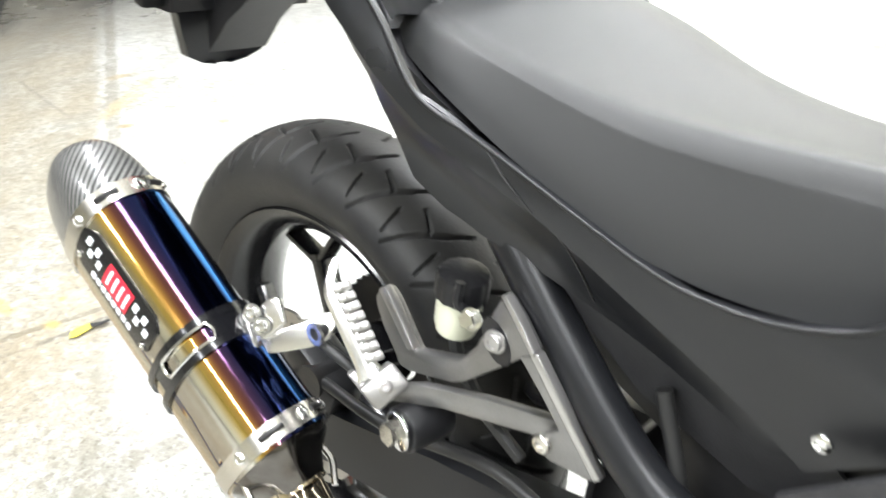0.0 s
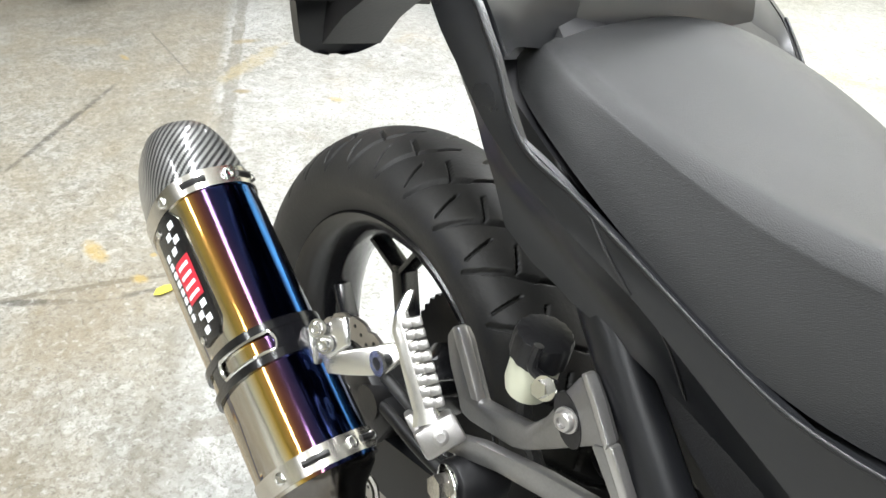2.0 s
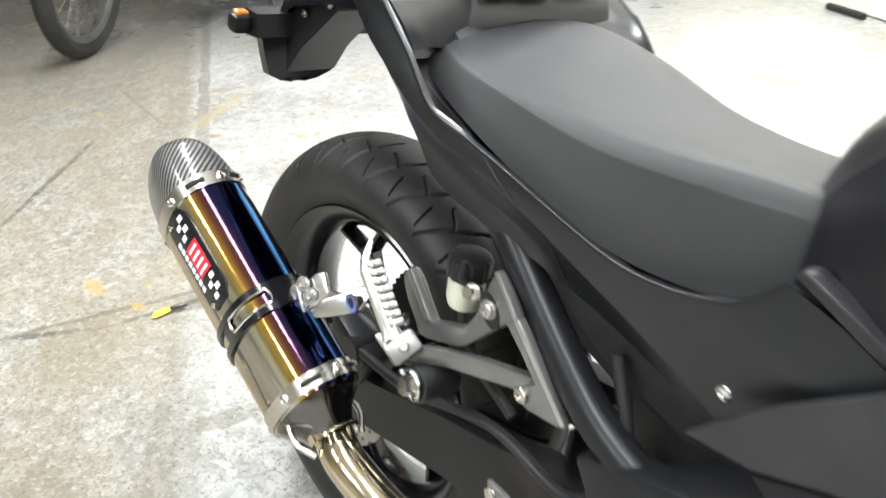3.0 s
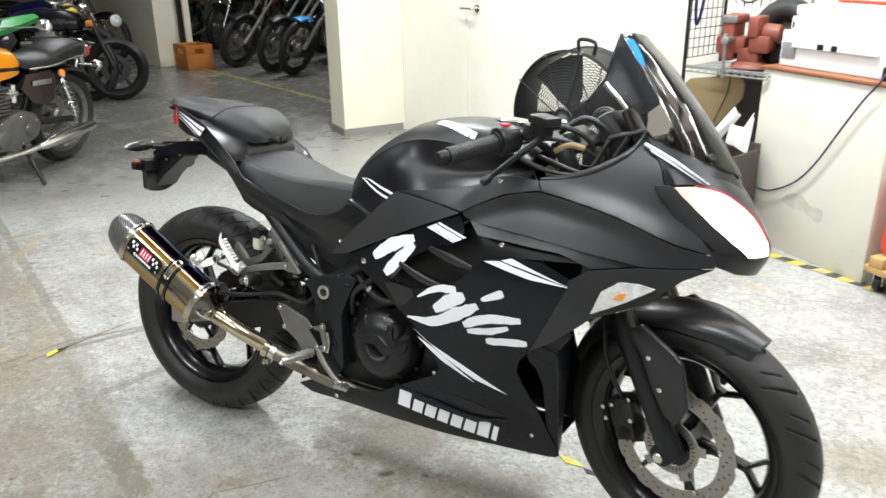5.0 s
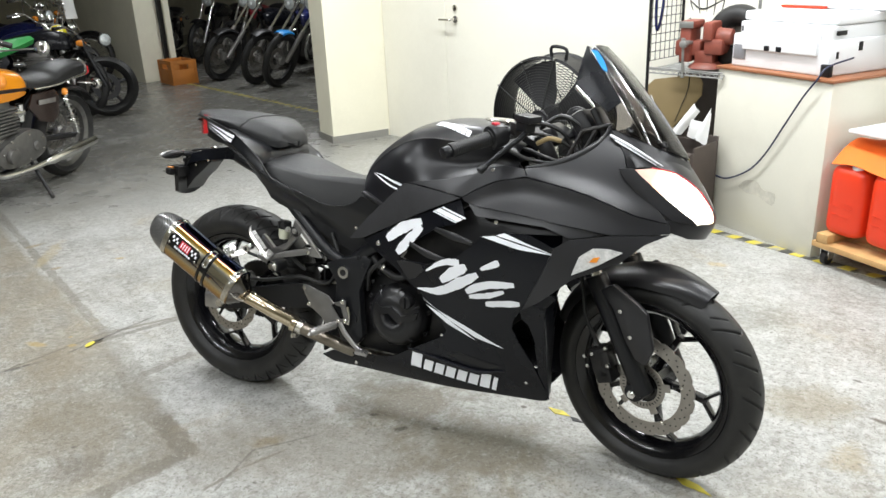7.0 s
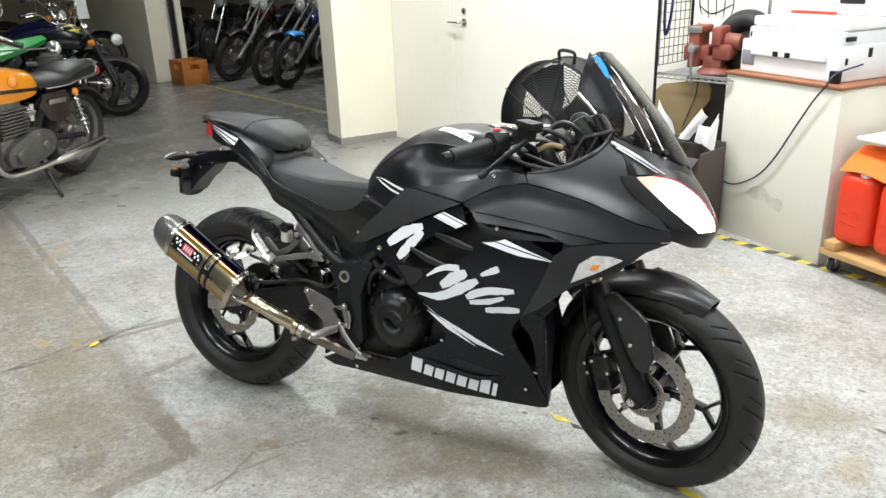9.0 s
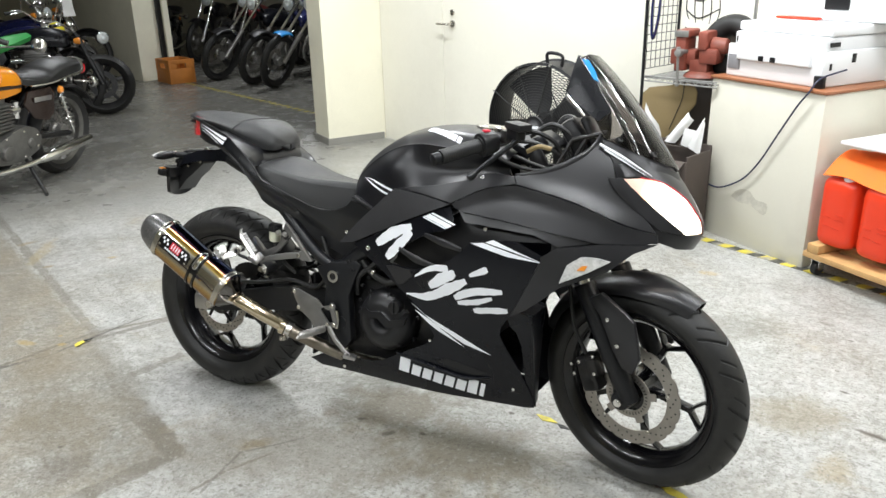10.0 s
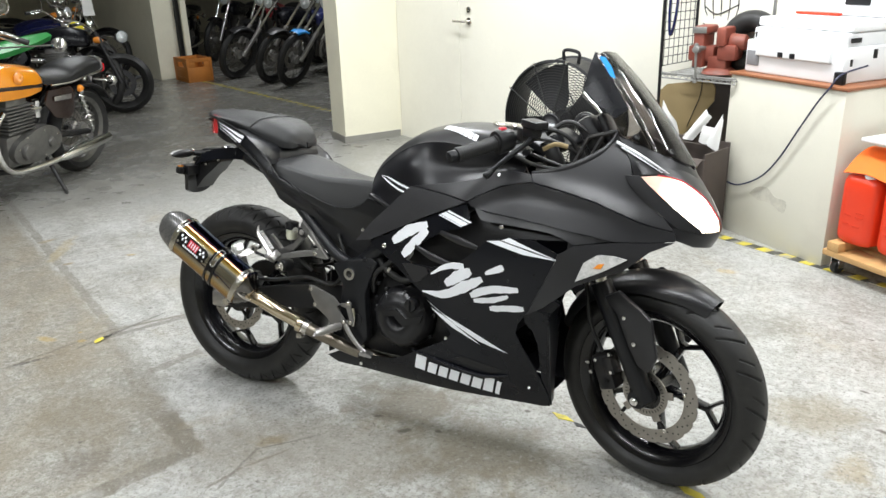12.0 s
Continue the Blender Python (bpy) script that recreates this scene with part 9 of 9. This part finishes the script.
fan_m = Matrix.Translation((0.275, 2.55, 0.47)) @ Matrix.Rotation(radians(-104), 4, "Z")
fan = thing("floor_fan", "large black drum floor fan with wire guards", "fan", fan_m)
R = 0.355
part("drum", lathe([(R, -0.11), (R + 0.012, -0.105), (R, -0.09), (R, 0.09), (R + 0.012, 0.105), (R, 0.11), (R - 0.006, 0.10), (R - 0.006, -0.10)], 56, axis="X", wrap=True), PLASTIC, fan, "black fan drum")
for x in (0.115, -0.115):
    gd = part("wire_guard", merge(*[rings([[Vector((x + (0.03 if x > 0 else -0.03) * (1 - q / R) + 0.0022 * math.sin(b), (q + 0.0022 * math.cos(b)) * math.cos(a), (q + 0.0022 * math.cos(b)) * math.sin(a))) for b in (0, 2.09, 4.19)] for a in (2 * math.pi * i / 44 for i in range(44))], wrap=True) for q in np.linspace(0.07, R, 20)]), WIRE, fan, "concentric black wire guard")
    tagged(gd, kind="stuff")
    for i in range(10):
        a = 2 * math.pi * i / 10 + 0.1
        sgn = 1 if x > 0 else -1
        part("guard_rib", tube([(x + sgn * 0.032, 0.06 * math.cos(a), 0.06 * math.sin(a)), (x + sgn * 0.018, 0.2 * math.cos(a), 0.2 * math.sin(a)), (x + sgn * 0.002, (R + 0.005) * math.cos(a), (R + 0.005) * math.sin(a))], 0.0035, 6, 3), WIRE, fan)
    part("guard_badge", lathe([(0.0, 0.008), (0.062, 0.006), (0.068, 0.0), (0.066, -0.004)], 28, axis="X"), PLASTIC, fan, matrix=Matrix.Translation((x + (0.034 if x > 0 else -0.034), 0, 0)) @ Matrix.Rotation(0 if x > 0 else math.pi, 4, "Z"))
    part("badge_bar", box((x + (0.043 if x > 0 else -0.045), -0.035, -0.008), (x + (0.045 if x > 0 else -0.043), 0.035, 0.008)), WHITE_DECAL, fan)
for i in range(4):
    part("blade", skin([[(0.03 * math.sin(0.4), 0.05 * math.cos(a), 0.05 * math.sin(a)) if j == 0 else (-0.045 + 0.09 * (a - a0) / 0.85, j * 0.11 * math.cos(a), j * 0.11 * math.sin(a)) for j in range(4)] for a0 in (2 * math.pi * i / 4 + 1.62,) for a in (a0, a0 + 0.28, a0 + 0.57, a0 + 0.85)], 0.003, 3, 3, inward=(-1, 0, 0)), PLASTIC, fan, "black fan blade")
part("motor", rod((-0.10, 0, 0), (0.04, 0, 0), 0.075, 0.07, 24, round_end=0.01), DARK, fan)
part("handle", tube([(0.02, 0.00, R - 0.005), (0.02, 0.0, R + 0.055), (0.02, 0.095, R + 0.045), (0.02, 0.095, R - 0.015)], 0.010, 8, 4), PLASTIC, fan, "black carrying handle")
for sg in (-1, 1):
    part("stand_leg", tube([(-0.20, sg * 0.26, -0.458), (0.0, sg * (R + 0.03), -0.30), (0.0, sg * (R + 0.02), -0.02), (0.0, sg * (R + 0.03), -0.30), (0.22, sg * 0.26, -0.458)], 0.011, 8, 4), PLASTIC, fan)
    part("foot_bar", rod((-0.24, sg * 0.26, -0.458), (0.26, sg * 0.26, -0.458), 0.012, n=10), PLASTIC, fan)
    part("pivot_knob", rod((0, sg * (R - 0.005), -0.02), (0, sg * (R + 0.05), -0.02), 0.025, 0.022, 16, round_end=0.004), PLASTIC, fan)
for i in range(10):
    a = 2 * math.pi * i / 10 + 0.1
    part("guard_clip", obox((0.115, (R + 0.008) * math.cos(a), (R + 0.008) * math.sin(a)), (0.016, 0.014, 0.014), bevel=0.003), CHROME, fan)

# cabinet with printer
cab_a, cab_b = Vector((1.223, 2.327, 0)), Vector((1.754, 1.915, 0))
cx = (cab_b - cab_a).normalized()
cy = Vector((-cx.y, cx.x, 0))
W = (cab_b - cab_a).length
cab_m = Matrix(((cx.x, cy.x, 0, cab_a.x), (cx.y, cy.y, 0, cab_a.y), (0, 0, 1, 0), (0, 0, 0, 1)))
cab = thing("cabinet", "cream laminate cabinet with brown edged top and smudged side", "cabinet", cab_m)
part("carcass", box((0, 0, 0), (W, 0.46, 0.806), 0.003), CABINET, cab)
part("top", box((-0.010, -0.010, 0.808), (W + 0.010, 0.475, 0.822), 0.003), WOOD_EDGE, cab, "brown edged top board")
part("smudge", panel([(0.20, 0.235), (0.26, 0.215), (0.33, 0.22), (0.42, 0.19), (0.43, 0.25), (0.36, 0.255), (0.31, 0.29), (0.24, 0.275)], lambda u, w, d: (u, -d, w), 0.0006, 0.1, 0.0008, 3), material("grey_smudge", (0.50, 0.48, 0.41), 0.5, vary=0.25, scale=25, fine=120), cab)
prn_m = cab_m @ Matrix.Translation((0.03, 0.03, 0.822))
prn = thing("printer", "white office laser printer on the cabinet", "printer", prn_m)
part("body", merge(box((0.0, 0.02, 0.0), (0.565, 0.46, 0.155), 0.008, 3), box((0.03, 0.03, 0.15), (0.55, 0.46, 0.215), 0.010, 3)), WHITE_PLASTIC, prn, "white printer body")
part("tray", box((0.075, 0.002, 0.085), (0.505, 0.03, 0.205), 0.006, 3), WHITE_PLASTIC, prn, "white fold-down tray")
part("lid", box((0.02, 0.06, 0.217), (0.56, 0.46, 0.262), 0.012, 3), WHITE_PLASTIC, prn, "white scanner lid")
GREY_VENT = material("grey_vent", (0.22, 0.22, 0.23), 0.6, vary=0.15, scale=60)
part("vent", box((0.012, 0.016, 0.035), (0.088, 0.022, 0.105), 0.002), GREY_VENT, prn, "grey side vent")
for x in (0.215, 0.285):
    part("latch", box((x, -0.002, 0.088), (x + 0.03, 0.006, 0.112), 0.003), PLASTIC, prn, "dark latch")
part("latch", box((0.045, 0.024, 0.168), (0.072, 0.034, 0.194), 0.003), PLASTIC, prn, "dark latch")
for y0, z0, y1, z1 in ((0.05, 0.175, 0.11, 0.195), (0.06, 0.075, 0.075, 0.105), (0.20, 0.10, 0.225, 0.14)):
    part("port", box((0.560, y0, z0), (0.568, y1, z1), 0.002), PLASTIC, prn)
part("plug", box((0.535, 0.004, 0.0), (0.585, 0.03, 0.055), 0.006), PLASTIC, prn, "black plug block")
stack = thing("document_tray", "white printer sorter standing behind the printer", "office machine", cab_m @ Matrix.Translation((0.10, 0.34, 1.086)))
part("body", box((0, 0, 0), (0.75, 0.15, 0.20), 0.01), WHITE_PLASTIC, stack)
part("red_edge", box((-0.03, -0.03, 0.001), (0.22, -0.002, 0.012), 0.003), JERRY, stack, "red folder edge")
part("dark_slot", box((0.23, -0.012, 0.05), (0.36, -0.002, 0.13), 0.004), PLASTIC, stack)
cable = thing("power_cable", "dark blue power cable hanging across the cabinet", "cable", cab_m)
part("cord", tube([(0.63, 0.16, 0.90), (0.615, 0.02, 0.87), (0.60, -0.02, 0.815), (0.545, -0.022, 0.74), (0.46, -0.020, 0.60), (0.37, -0.018, 0.45), (0.28, -0.018, 0.345), (0.16, -0.018, 0.275), (0.08, -0.018, 0.262), (0.0, -0.016, 0.285), (-0.05, 0.03, 0.34)], 0.0042, 8), BLUE_WIRE, cable)

STEEL_DULL = material("dull_zinc_wire", (0.30, 0.30, 0.285), 0.45, metal=0.7, vary=0.25, scale=30)
# wire rack in the corner behind the cabinet
rack_m = Matrix(((A_DIR.x, B_DIR.x, 0, 0.84), (A_DIR.y, B_DIR.y, 0, 2.45), (0, 0, 1, 0), (0, 0, 0, 1)))
rack = thing("wire_rack", "chrome wire shelf rack with a black mesh back", "shelf rack", rack_m)
for x, y in ((0.0, 0.0), (0.0, 0.32), (0.44, 0.32)):
    part("post", rod((x, y, 0.0), (x, y, 1.75), 0.0085 if x == 0 else 0.009, n=12), PLASTIC if x == 0 else STEEL_DULL, rack)
for z in (0.18, 0.775):
    wires_l = [rod((0, 0.02 + 0.028 * k, z), (0.44, 0.02 + 0.028 * k, z), 0.0028, n=6) for k in range(11)]
    sh = part("shelf", merge(rod((0, 0, z + 0.012), (0.44, 0, z + 0.012), 0.004, n=8), rod((0, 0, z - 0.014), (0.44, 0, z - 0.014), 0.004, n=8), rod((0, 0.32, z), (0.44, 0.32, z), 0.004, n=8), rod((0, 0, z), (0, 0.32, z), 0.004, n=8), rod((0.44, 0, z), (0.44, 0.32, z), 0.004, n=8)), STEEL_DULL, rack, "chrome wire shelf")
    for wire in wires_l:
        part("shelf_wire", wire, STEEL_DULL, sh)
    zig = [(0.02 * k, 0.0, z + (0.010 if k % 2 else -0.012)) for k in range(23)]
    part("shelf_truss", merge(*[rod(a, b, 0.0022, n=5) for a, b in zip(zig, zig[1:])]), STEEL_DULL, sh)
mesh_bars = [rod((0.02 + 0.045 * k, 0.335, 0.82), (0.02 + 0.045 * k, 0.335, 1.75), 0.0022, n=5) for k in range(10)] + [rod((0.0, 0.335, 0.82 + 0.045 * k), (0.44, 0.335, 0.82 + 0.045 * k), 0.0022, n=5) for k in range(21)]
tagged(part("mesh_panel", merge(*mesh_bars), WIRE, rack, "black square wire mesh"), kind="stuff")
side_mesh = [rod((0.0, 0.02 + 0.045 * k, 0.82), (0.0, 0.02 + 0.045 * k, 1.75), 0.0022, n=5) for k in range(7)] + [rod((0.0, 0.0, 0.82 + 0.045 * k), (0.0, 0.32, 0.82 + 0.045 * k), 0.0022, n=5) for k in range(21)]
tagged(part("side_mesh", merge(*side_mesh), WIRE, rack), kind="stuff")
net = thing("bungee_net", "black bungee luggage net hanging on the mesh", "net", rack_m)
for k in range(5):
    part("cord", tube([(0.05 + 0.04 * k, 0.325, 1.30), (0.04 + 0.05 * k, 0.32, 1.12), (0.08 + 0.035 * k, 0.325, 1.02 - 0.02 * (k % 2)), (0.10 + 0.05 * k, 0.32, 0.90 + 0.03 * k)], 0.004, 6), WIRE, net)
for k in range(3):
    part("cross_cord", tube([(0.04, 0.322, 1.20 - 0.09 * k), (0.12, 0.318, 1.16 - 0.09 * k), (0.24, 0.322, 1.21 - 0.09 * k)], 0.004, 6), WIRE, net)
strap = thing("hanging_strap", "dark folded strap hanging on the mesh", "strap", rack_m)
part("webbing", tube([(0.03, 0.02, 1.35), (0.025, 0.015, 1.10), (0.04, 0.012, 0.98), (0.065, 0.015, 1.10), (0.07, 0.02, 1.35)], 0.014, 8, flat=0.35), NAVY, strap)

vise = thing("bench_vise", "worn red cast iron bench vise on the rack shelf", "vise", rack_m @ Matrix.Translation((0.27, 0.13, 0.79)) @ Matrix.Rotation(radians(8), 4, "Z"))
part("base", merge(lathe([(0.0, 0.03), (0.06, 0.03), (0.085, 0.012), (0.09, 0.0), (0.0, 0.0)], 24, axis="Z"), box((-0.05, -0.05, 0.02), (0.05, 0.05, 0.09), 0.012)), VISE_RED, vise, matrix=Matrix.Diagonal((1, 1, 1, 1)))
part("fixed_jaw", merge(box((0.0, -0.06, 0.07), (0.10, 0.06, 0.15), 0.015), box((-0.005, -0.07, 0.14), (0.045, 0.07, 0.235), 0.012), rod((0.05, 0, 0.16), (0.13, 0, 0.16), 0.045, 0.04, 20, round_end=0.008)), VISE_RED, vise)
part("moving_jaw", merge(box((-0.16, -0.045, 0.06), (-0.02, 0.045, 0.14), 0.012), box((-0.125, -0.07, 0.03), (-0.065, 0.07, 0.225), 0.012), box((-0.13, -0.075, 0.20), (-0.05, 0.075, 0.24), 0.010)), VISE_RED, vise)
part("jaw_plate", box((-0.128, -0.079, 0.205), (-0.052, -0.074, 0.238), 0.002), STEEL_DULL, vise, "bare steel jaw")
part("screw", merge(rod((-0.075, -0.04, 0.130), (-0.075, -0.125, 0.130), 0.014, n=14), rod((-0.075, -0.112, 0.130), (-0.075, -0.146, 0.130), 0.021, 0.019, 16, round_end=0.004)), STEEL_DULL, vise, "greasy steel screw head")
part("tommy_bar", merge(rod((-0.072, -0.130, -0.028), (-0.078, -0.130, 0.150), 0.007, n=10), rod((-0.072, -0.130, -0.040), (-0.072, -0.130, -0.024), 0.011, n=10, round_end=0.003), rod((-0.078, -0.130, 0.146), (-0.0785, -0.130, 0.160), 0.011, n=10, round_end=0.003)), STEEL_DULL, vise, "steel tommy bar")
tyre = tagged(link("scooter_tyre", ring_mesh(0.105, 0.055, 0.055, 40, 16), RUBBER, matrix=None), "small worn black scooter tyre leaning behind the vise", "tyre")
tyre.matrix_world = rack_m @ Matrix.Translation((0.36, 0.245, 0.945)) @ Matrix.Rotation(radians(-14), 4, "X")
board = tagged(link("cardboard_sheet", plate([(-0.115, 0.195), (-0.105, 0.655), (-0.055, 0.700), (0.075, 0.722), (0.19, 0.745), (0.232, 0.722), (0.244, 0.70), (0.240, 0.635), (0.15, 0.52), (0.06, 0.42), (0.055, 0.195)], 0.165, 0.010, 0.002), CARD, matrix=rack_m), "sheet of brown cardboard with a cut corner leaning in the rack", "cardboard")
loose = tagged(link("loose_cable", tube([(0.165, 0.155, 0.76), (0.16, 0.152, 0.66), (0.125, 0.150, 0.56), (0.095, 0.150, 0.48)], 0.0025, 6), WIRE, matrix=rack_m), "thin black cable hanging over the cardboard", "cable")
# Dark sheet added over the wall for the shade inside the rack.
dark = tagged(link("dark_board", box((0.02, -0.006, 0.0), (0.66, 0.006, 0.55), 0.003), RACK_SHADE), "dark brown sheet added for the shade at the back of the rack", "board")
dark.matrix_world = rack_m @ Matrix.Translation((0.0, 0.29, 0.19))
bin_m = rack_m @ Matrix.Translation((0.17, -0.16, 0.0))
bin_o = thing("dark_box", "open dark brown box with waste paper under the rack", "box", bin_m)
DARK_CARD = material("dark_card", (0.060, 0.046, 0.038), 0.7, vary=0.25, scale=10, dirt=(0.12, 0.10, 0.08), dirt_amount=0.4)
for a, b in (((-0.2, -0.10, 0), (0.29, -0.088, 0.425)), ((-0.2, 0.128, 0), (0.29, 0.14, 0.475)), ((-0.2, -0.088, 0), (-0.188, 0.128, 0.45)), ((0.278, -0.088, 0), (0.29, 0.128, 0.45)), ((-0.188, -0.088, 0.002), (0.278, 0.128, 0.012))):
    part("wall", box(a, b, 0.003), DARK_CARD, bin_o)
part("flap", obox((0.05, -0.150, 0.395), (0.46, 0.11, 0.005), (32, 0, 0), 0.001), DARK_CARD, bin_o, "folded-out dark flap")
part("flap", obox((0.05, 0.02, 0.470), (0.30, 0.10, 0.005), (-14, 0, 0), 0.001), DARK_CARD, bin_o)
part("packing_tape", obox((0.10, -0.152, 0.3985), (0.012, 0.115, 0.002), (32, 0, 0)), CARD, bin_o, "strip of brown tape")


def waste_paper(corners, fold):
    """A creased sheet through four corners (rack coordinates), bent forward in the middle."""
    a, b, c, d = (Vector(p) for p in corners)
    bend = Vector((0, -fold, 0))
    p = thing("waste_paper", "creased white paper sheet in the dark box", "paper", rack_m @ Matrix.Translation(a), "waste paper")
    sheet = skin([[a, a.lerp(b, 0.5) + bend, b], [a.lerp(d, 0.5) + bend * 0.3, (a + b + c + d) / 4 + bend * 1.6, b.lerp(c, 0.5) - bend * 0.4], [d, d.lerp(c, 0.5) + bend, c]], 0.0012, 4, 4, inward=(0, 1, 0))
    sheet.transform(Matrix.Translation(-a))
    part("sheet", sheet, PAPER, p)


waste_paper([(0.02, 0.0, 0.45), (0.135, 0.02, 0.45), (0.120, 0.0, 0.535), (0.025, 0.01, 0.640)], 0.012)
waste_paper([(0.19, -0.04, 0.46), (0.26, -0.05, 0.46), (0.359, -0.05, 0.595), (0.317, -0.04, 0.630)], 0.010)
waste_paper([(0.30, -0.06, 0.46), (0.40, -0.07, 0.44), (0.392, -0.06, 0.545), (0.318, -0.06, 0.552)], 0.006)
waste_paper([(0.365, -0.10, 0.470), (0.442, -0.11, 0.435), (0.452, -0.10, 0.60), (0.447, -0.10, 0.628)], 0.008)
ybox = thing("yellow_carton", "small yellow-green carton beside the cabinet", "carton", cab_m @ Matrix.Translation((-0.10, 0.02, 0.0)))
part("carton", box((-0.10, 0.0, 0.20), (0.085, 0.12, 0.34), 0.003), YELLOW_BOX, ybox)
part("carton_base", box((-0.10, 0.0, 0.0), (0.085, 0.12, 0.20), 0.003), WHITE_PLASTIC, ybox, "white box below")

# red cans on a dolly
dol_m = cab_m @ Matrix.Translation((W + 0.035, -0.05, 0))
dolly = thing("wooden_dolly", "low pine dolly on black castors", "dolly", dol_m)
for k in range(3):
    part("board", box((0.0, 0.0 + 0.15 * k, 0.085), (0.55, 0.12 + 0.15 * k, 0.112), 0.004), TIMBER, dolly)
for x in (0.02, 0.47):
    part("bearer", box((x, 0.0, 0.112), (x + 0.06, 0.42, 0.155), 0.004), TIMBER, dolly)
for x in (0.05, 0.50):
    for y in (0.05, 0.37):
        cst = part("castor", merge(box((x - 0.02, y - 0.02, 0.07), (x + 0.02, y + 0.02, 0.085), 0.003), box((x - 0.022, y - 0.018, 0.03), (x - 0.018, y + 0.018, 0.075)), box((x + 0.018, y - 0.018, 0.03), (x + 0.022, y + 0.018, 0.075))), STEEL, dolly)
        part("castor_wheel", rod((x - 0.014, y, 0.033), (x + 0.014, y, 0.033), 0.033, n=22, round_end=0.005), WIRE, cst)


def jerry_can(m):
    """A ribbed plastic fuel can with a white cap and a top handle."""
    o = thing("fuel_can", "bright red plastic fuel can with a white cap", "fuel can", m, "cans on the dolly")
    def wall(z, k):
        return [Vector((0.098 * k * math.copysign(abs(math.cos(a)) ** 0.62, math.cos(a)), 0.080 * k * math.copysign(abs(math.sin(a)) ** 0.62, math.sin(a)), z)) for a in (2 * math.pi * i / 40 for i in range(40))]
    part("body", rings([wall(z, k) for z, k in ((0.0, 0.80), (0.010, 0.92), (0.030, 0.99), (0.055, 1.0), (0.29, 1.0), (0.318, 0.975), (0.338, 0.90), (0.350, 0.76), (0.354, 0.55))]), JERRY, o, "rounded red can body", 50)
    part("handle", tube([(-0.075, 0, 0.345), (-0.06, 0, 0.378), (0.01, 0, 0.382), (0.03, 0, 0.350)], 0.011, 10), JERRY, o)
    part("cap", rod((0.030, -0.035, 0.345), (0.030, -0.035, 0.380), 0.030, 0.028, 22, round_end=0.004), WHITE_PLASTIC, o, "white screw cap")
    for x, z in ((-0.055, 0.145), (0.012, 0.165), (-0.055, 0.10), (0.0, 0.095), (0.012, 0.143)):
        part("moulded_mark", box((x, -0.0815, z), (x + 0.042, -0.079, z + 0.006), 0.002), JERRY, o)
    return o


CAN_SCALE = Matrix.Diagonal((0.95, 0.95, 0.87, 1))
jerry_can(dol_m @ Matrix.Translation((0.100, 0.11, 0.156)) @ CAN_SCALE)
jerry_can(dol_m @ Matrix.Translation((0.300, 0.11, 0.156)) @ CAN_SCALE)
jerry_can(dol_m @ Matrix.Translation((0.34, 0.31, 0.156)) @ CAN_SCALE)
cloth = thing("orange_cloth", "crumpled orange cloth draped over the cans", "cloth", dol_m)
part("cloth", skin([[(0.02 + 0.11 * i, 0.035 + 0.075 * j, (0.468, 0.520, 0.556, 0.560, 0.545)[j] + 0.014 * math.sin(1.7 * i + 1.3 * j) - 0.018 * (i == 5)) for i in range(6)] for j in range(5)], 0.003, 4, 4, inward=(0.3, 0.2, 0.3)), ORANGE_CLOTH, cloth)
shelf_edge = thing("white_board", "thin white board lying over the cans", "board", dol_m)
part("board", box((0.03, 0.10, 0.60), (0.60, 0.42, 0.615), 0.003), WHITE_PLASTIC, shelf_edge)

# tape curl and stop bar on the floor
curl = thing("tape_curl", "torn yellow and black tape curl on the concrete", "tape scrap", pose(-0.766, -0.065, 0.001, 0, 0, 76.0))
part("yellow_end", panel([(0.0, -0.010), (0.012, -0.016), (0.028, -0.012), (0.047, -0.004), (0.044, 0.010), (0.023, 0.013), (0.006, 0.008)], lambda a, b, d: (a, b, 0.003 + 0.10 * a + 5.0 * b * b + d), 0.0008, 0.008), SCRAP_YELLOW, curl, "torn yellow end")
part("black_end", panel([(0.042, -0.005), (0.064, -0.008), (0.080, -0.002), (0.079, 0.004), (0.064, 0.003), (0.042, 0.009)], lambda a, b, d: (a, b, 0.003 + 0.0047 * math.cos((a - 0.047) * 18) + 3.0 * b * b + d), 0.0008, 0.008), WIRE, curl, "curled black end")
stop = thing("door_stop", "black rubber-ended bar lying by the wall", "bar", pose(-0.965, 3.42, 0.0, 0, 0, -20))
part("bar", rod((-0.09, 0, 0.02), (0.14, 0, 0.02), 0.017, n=14, round_end=0.003), WIRE, stop)
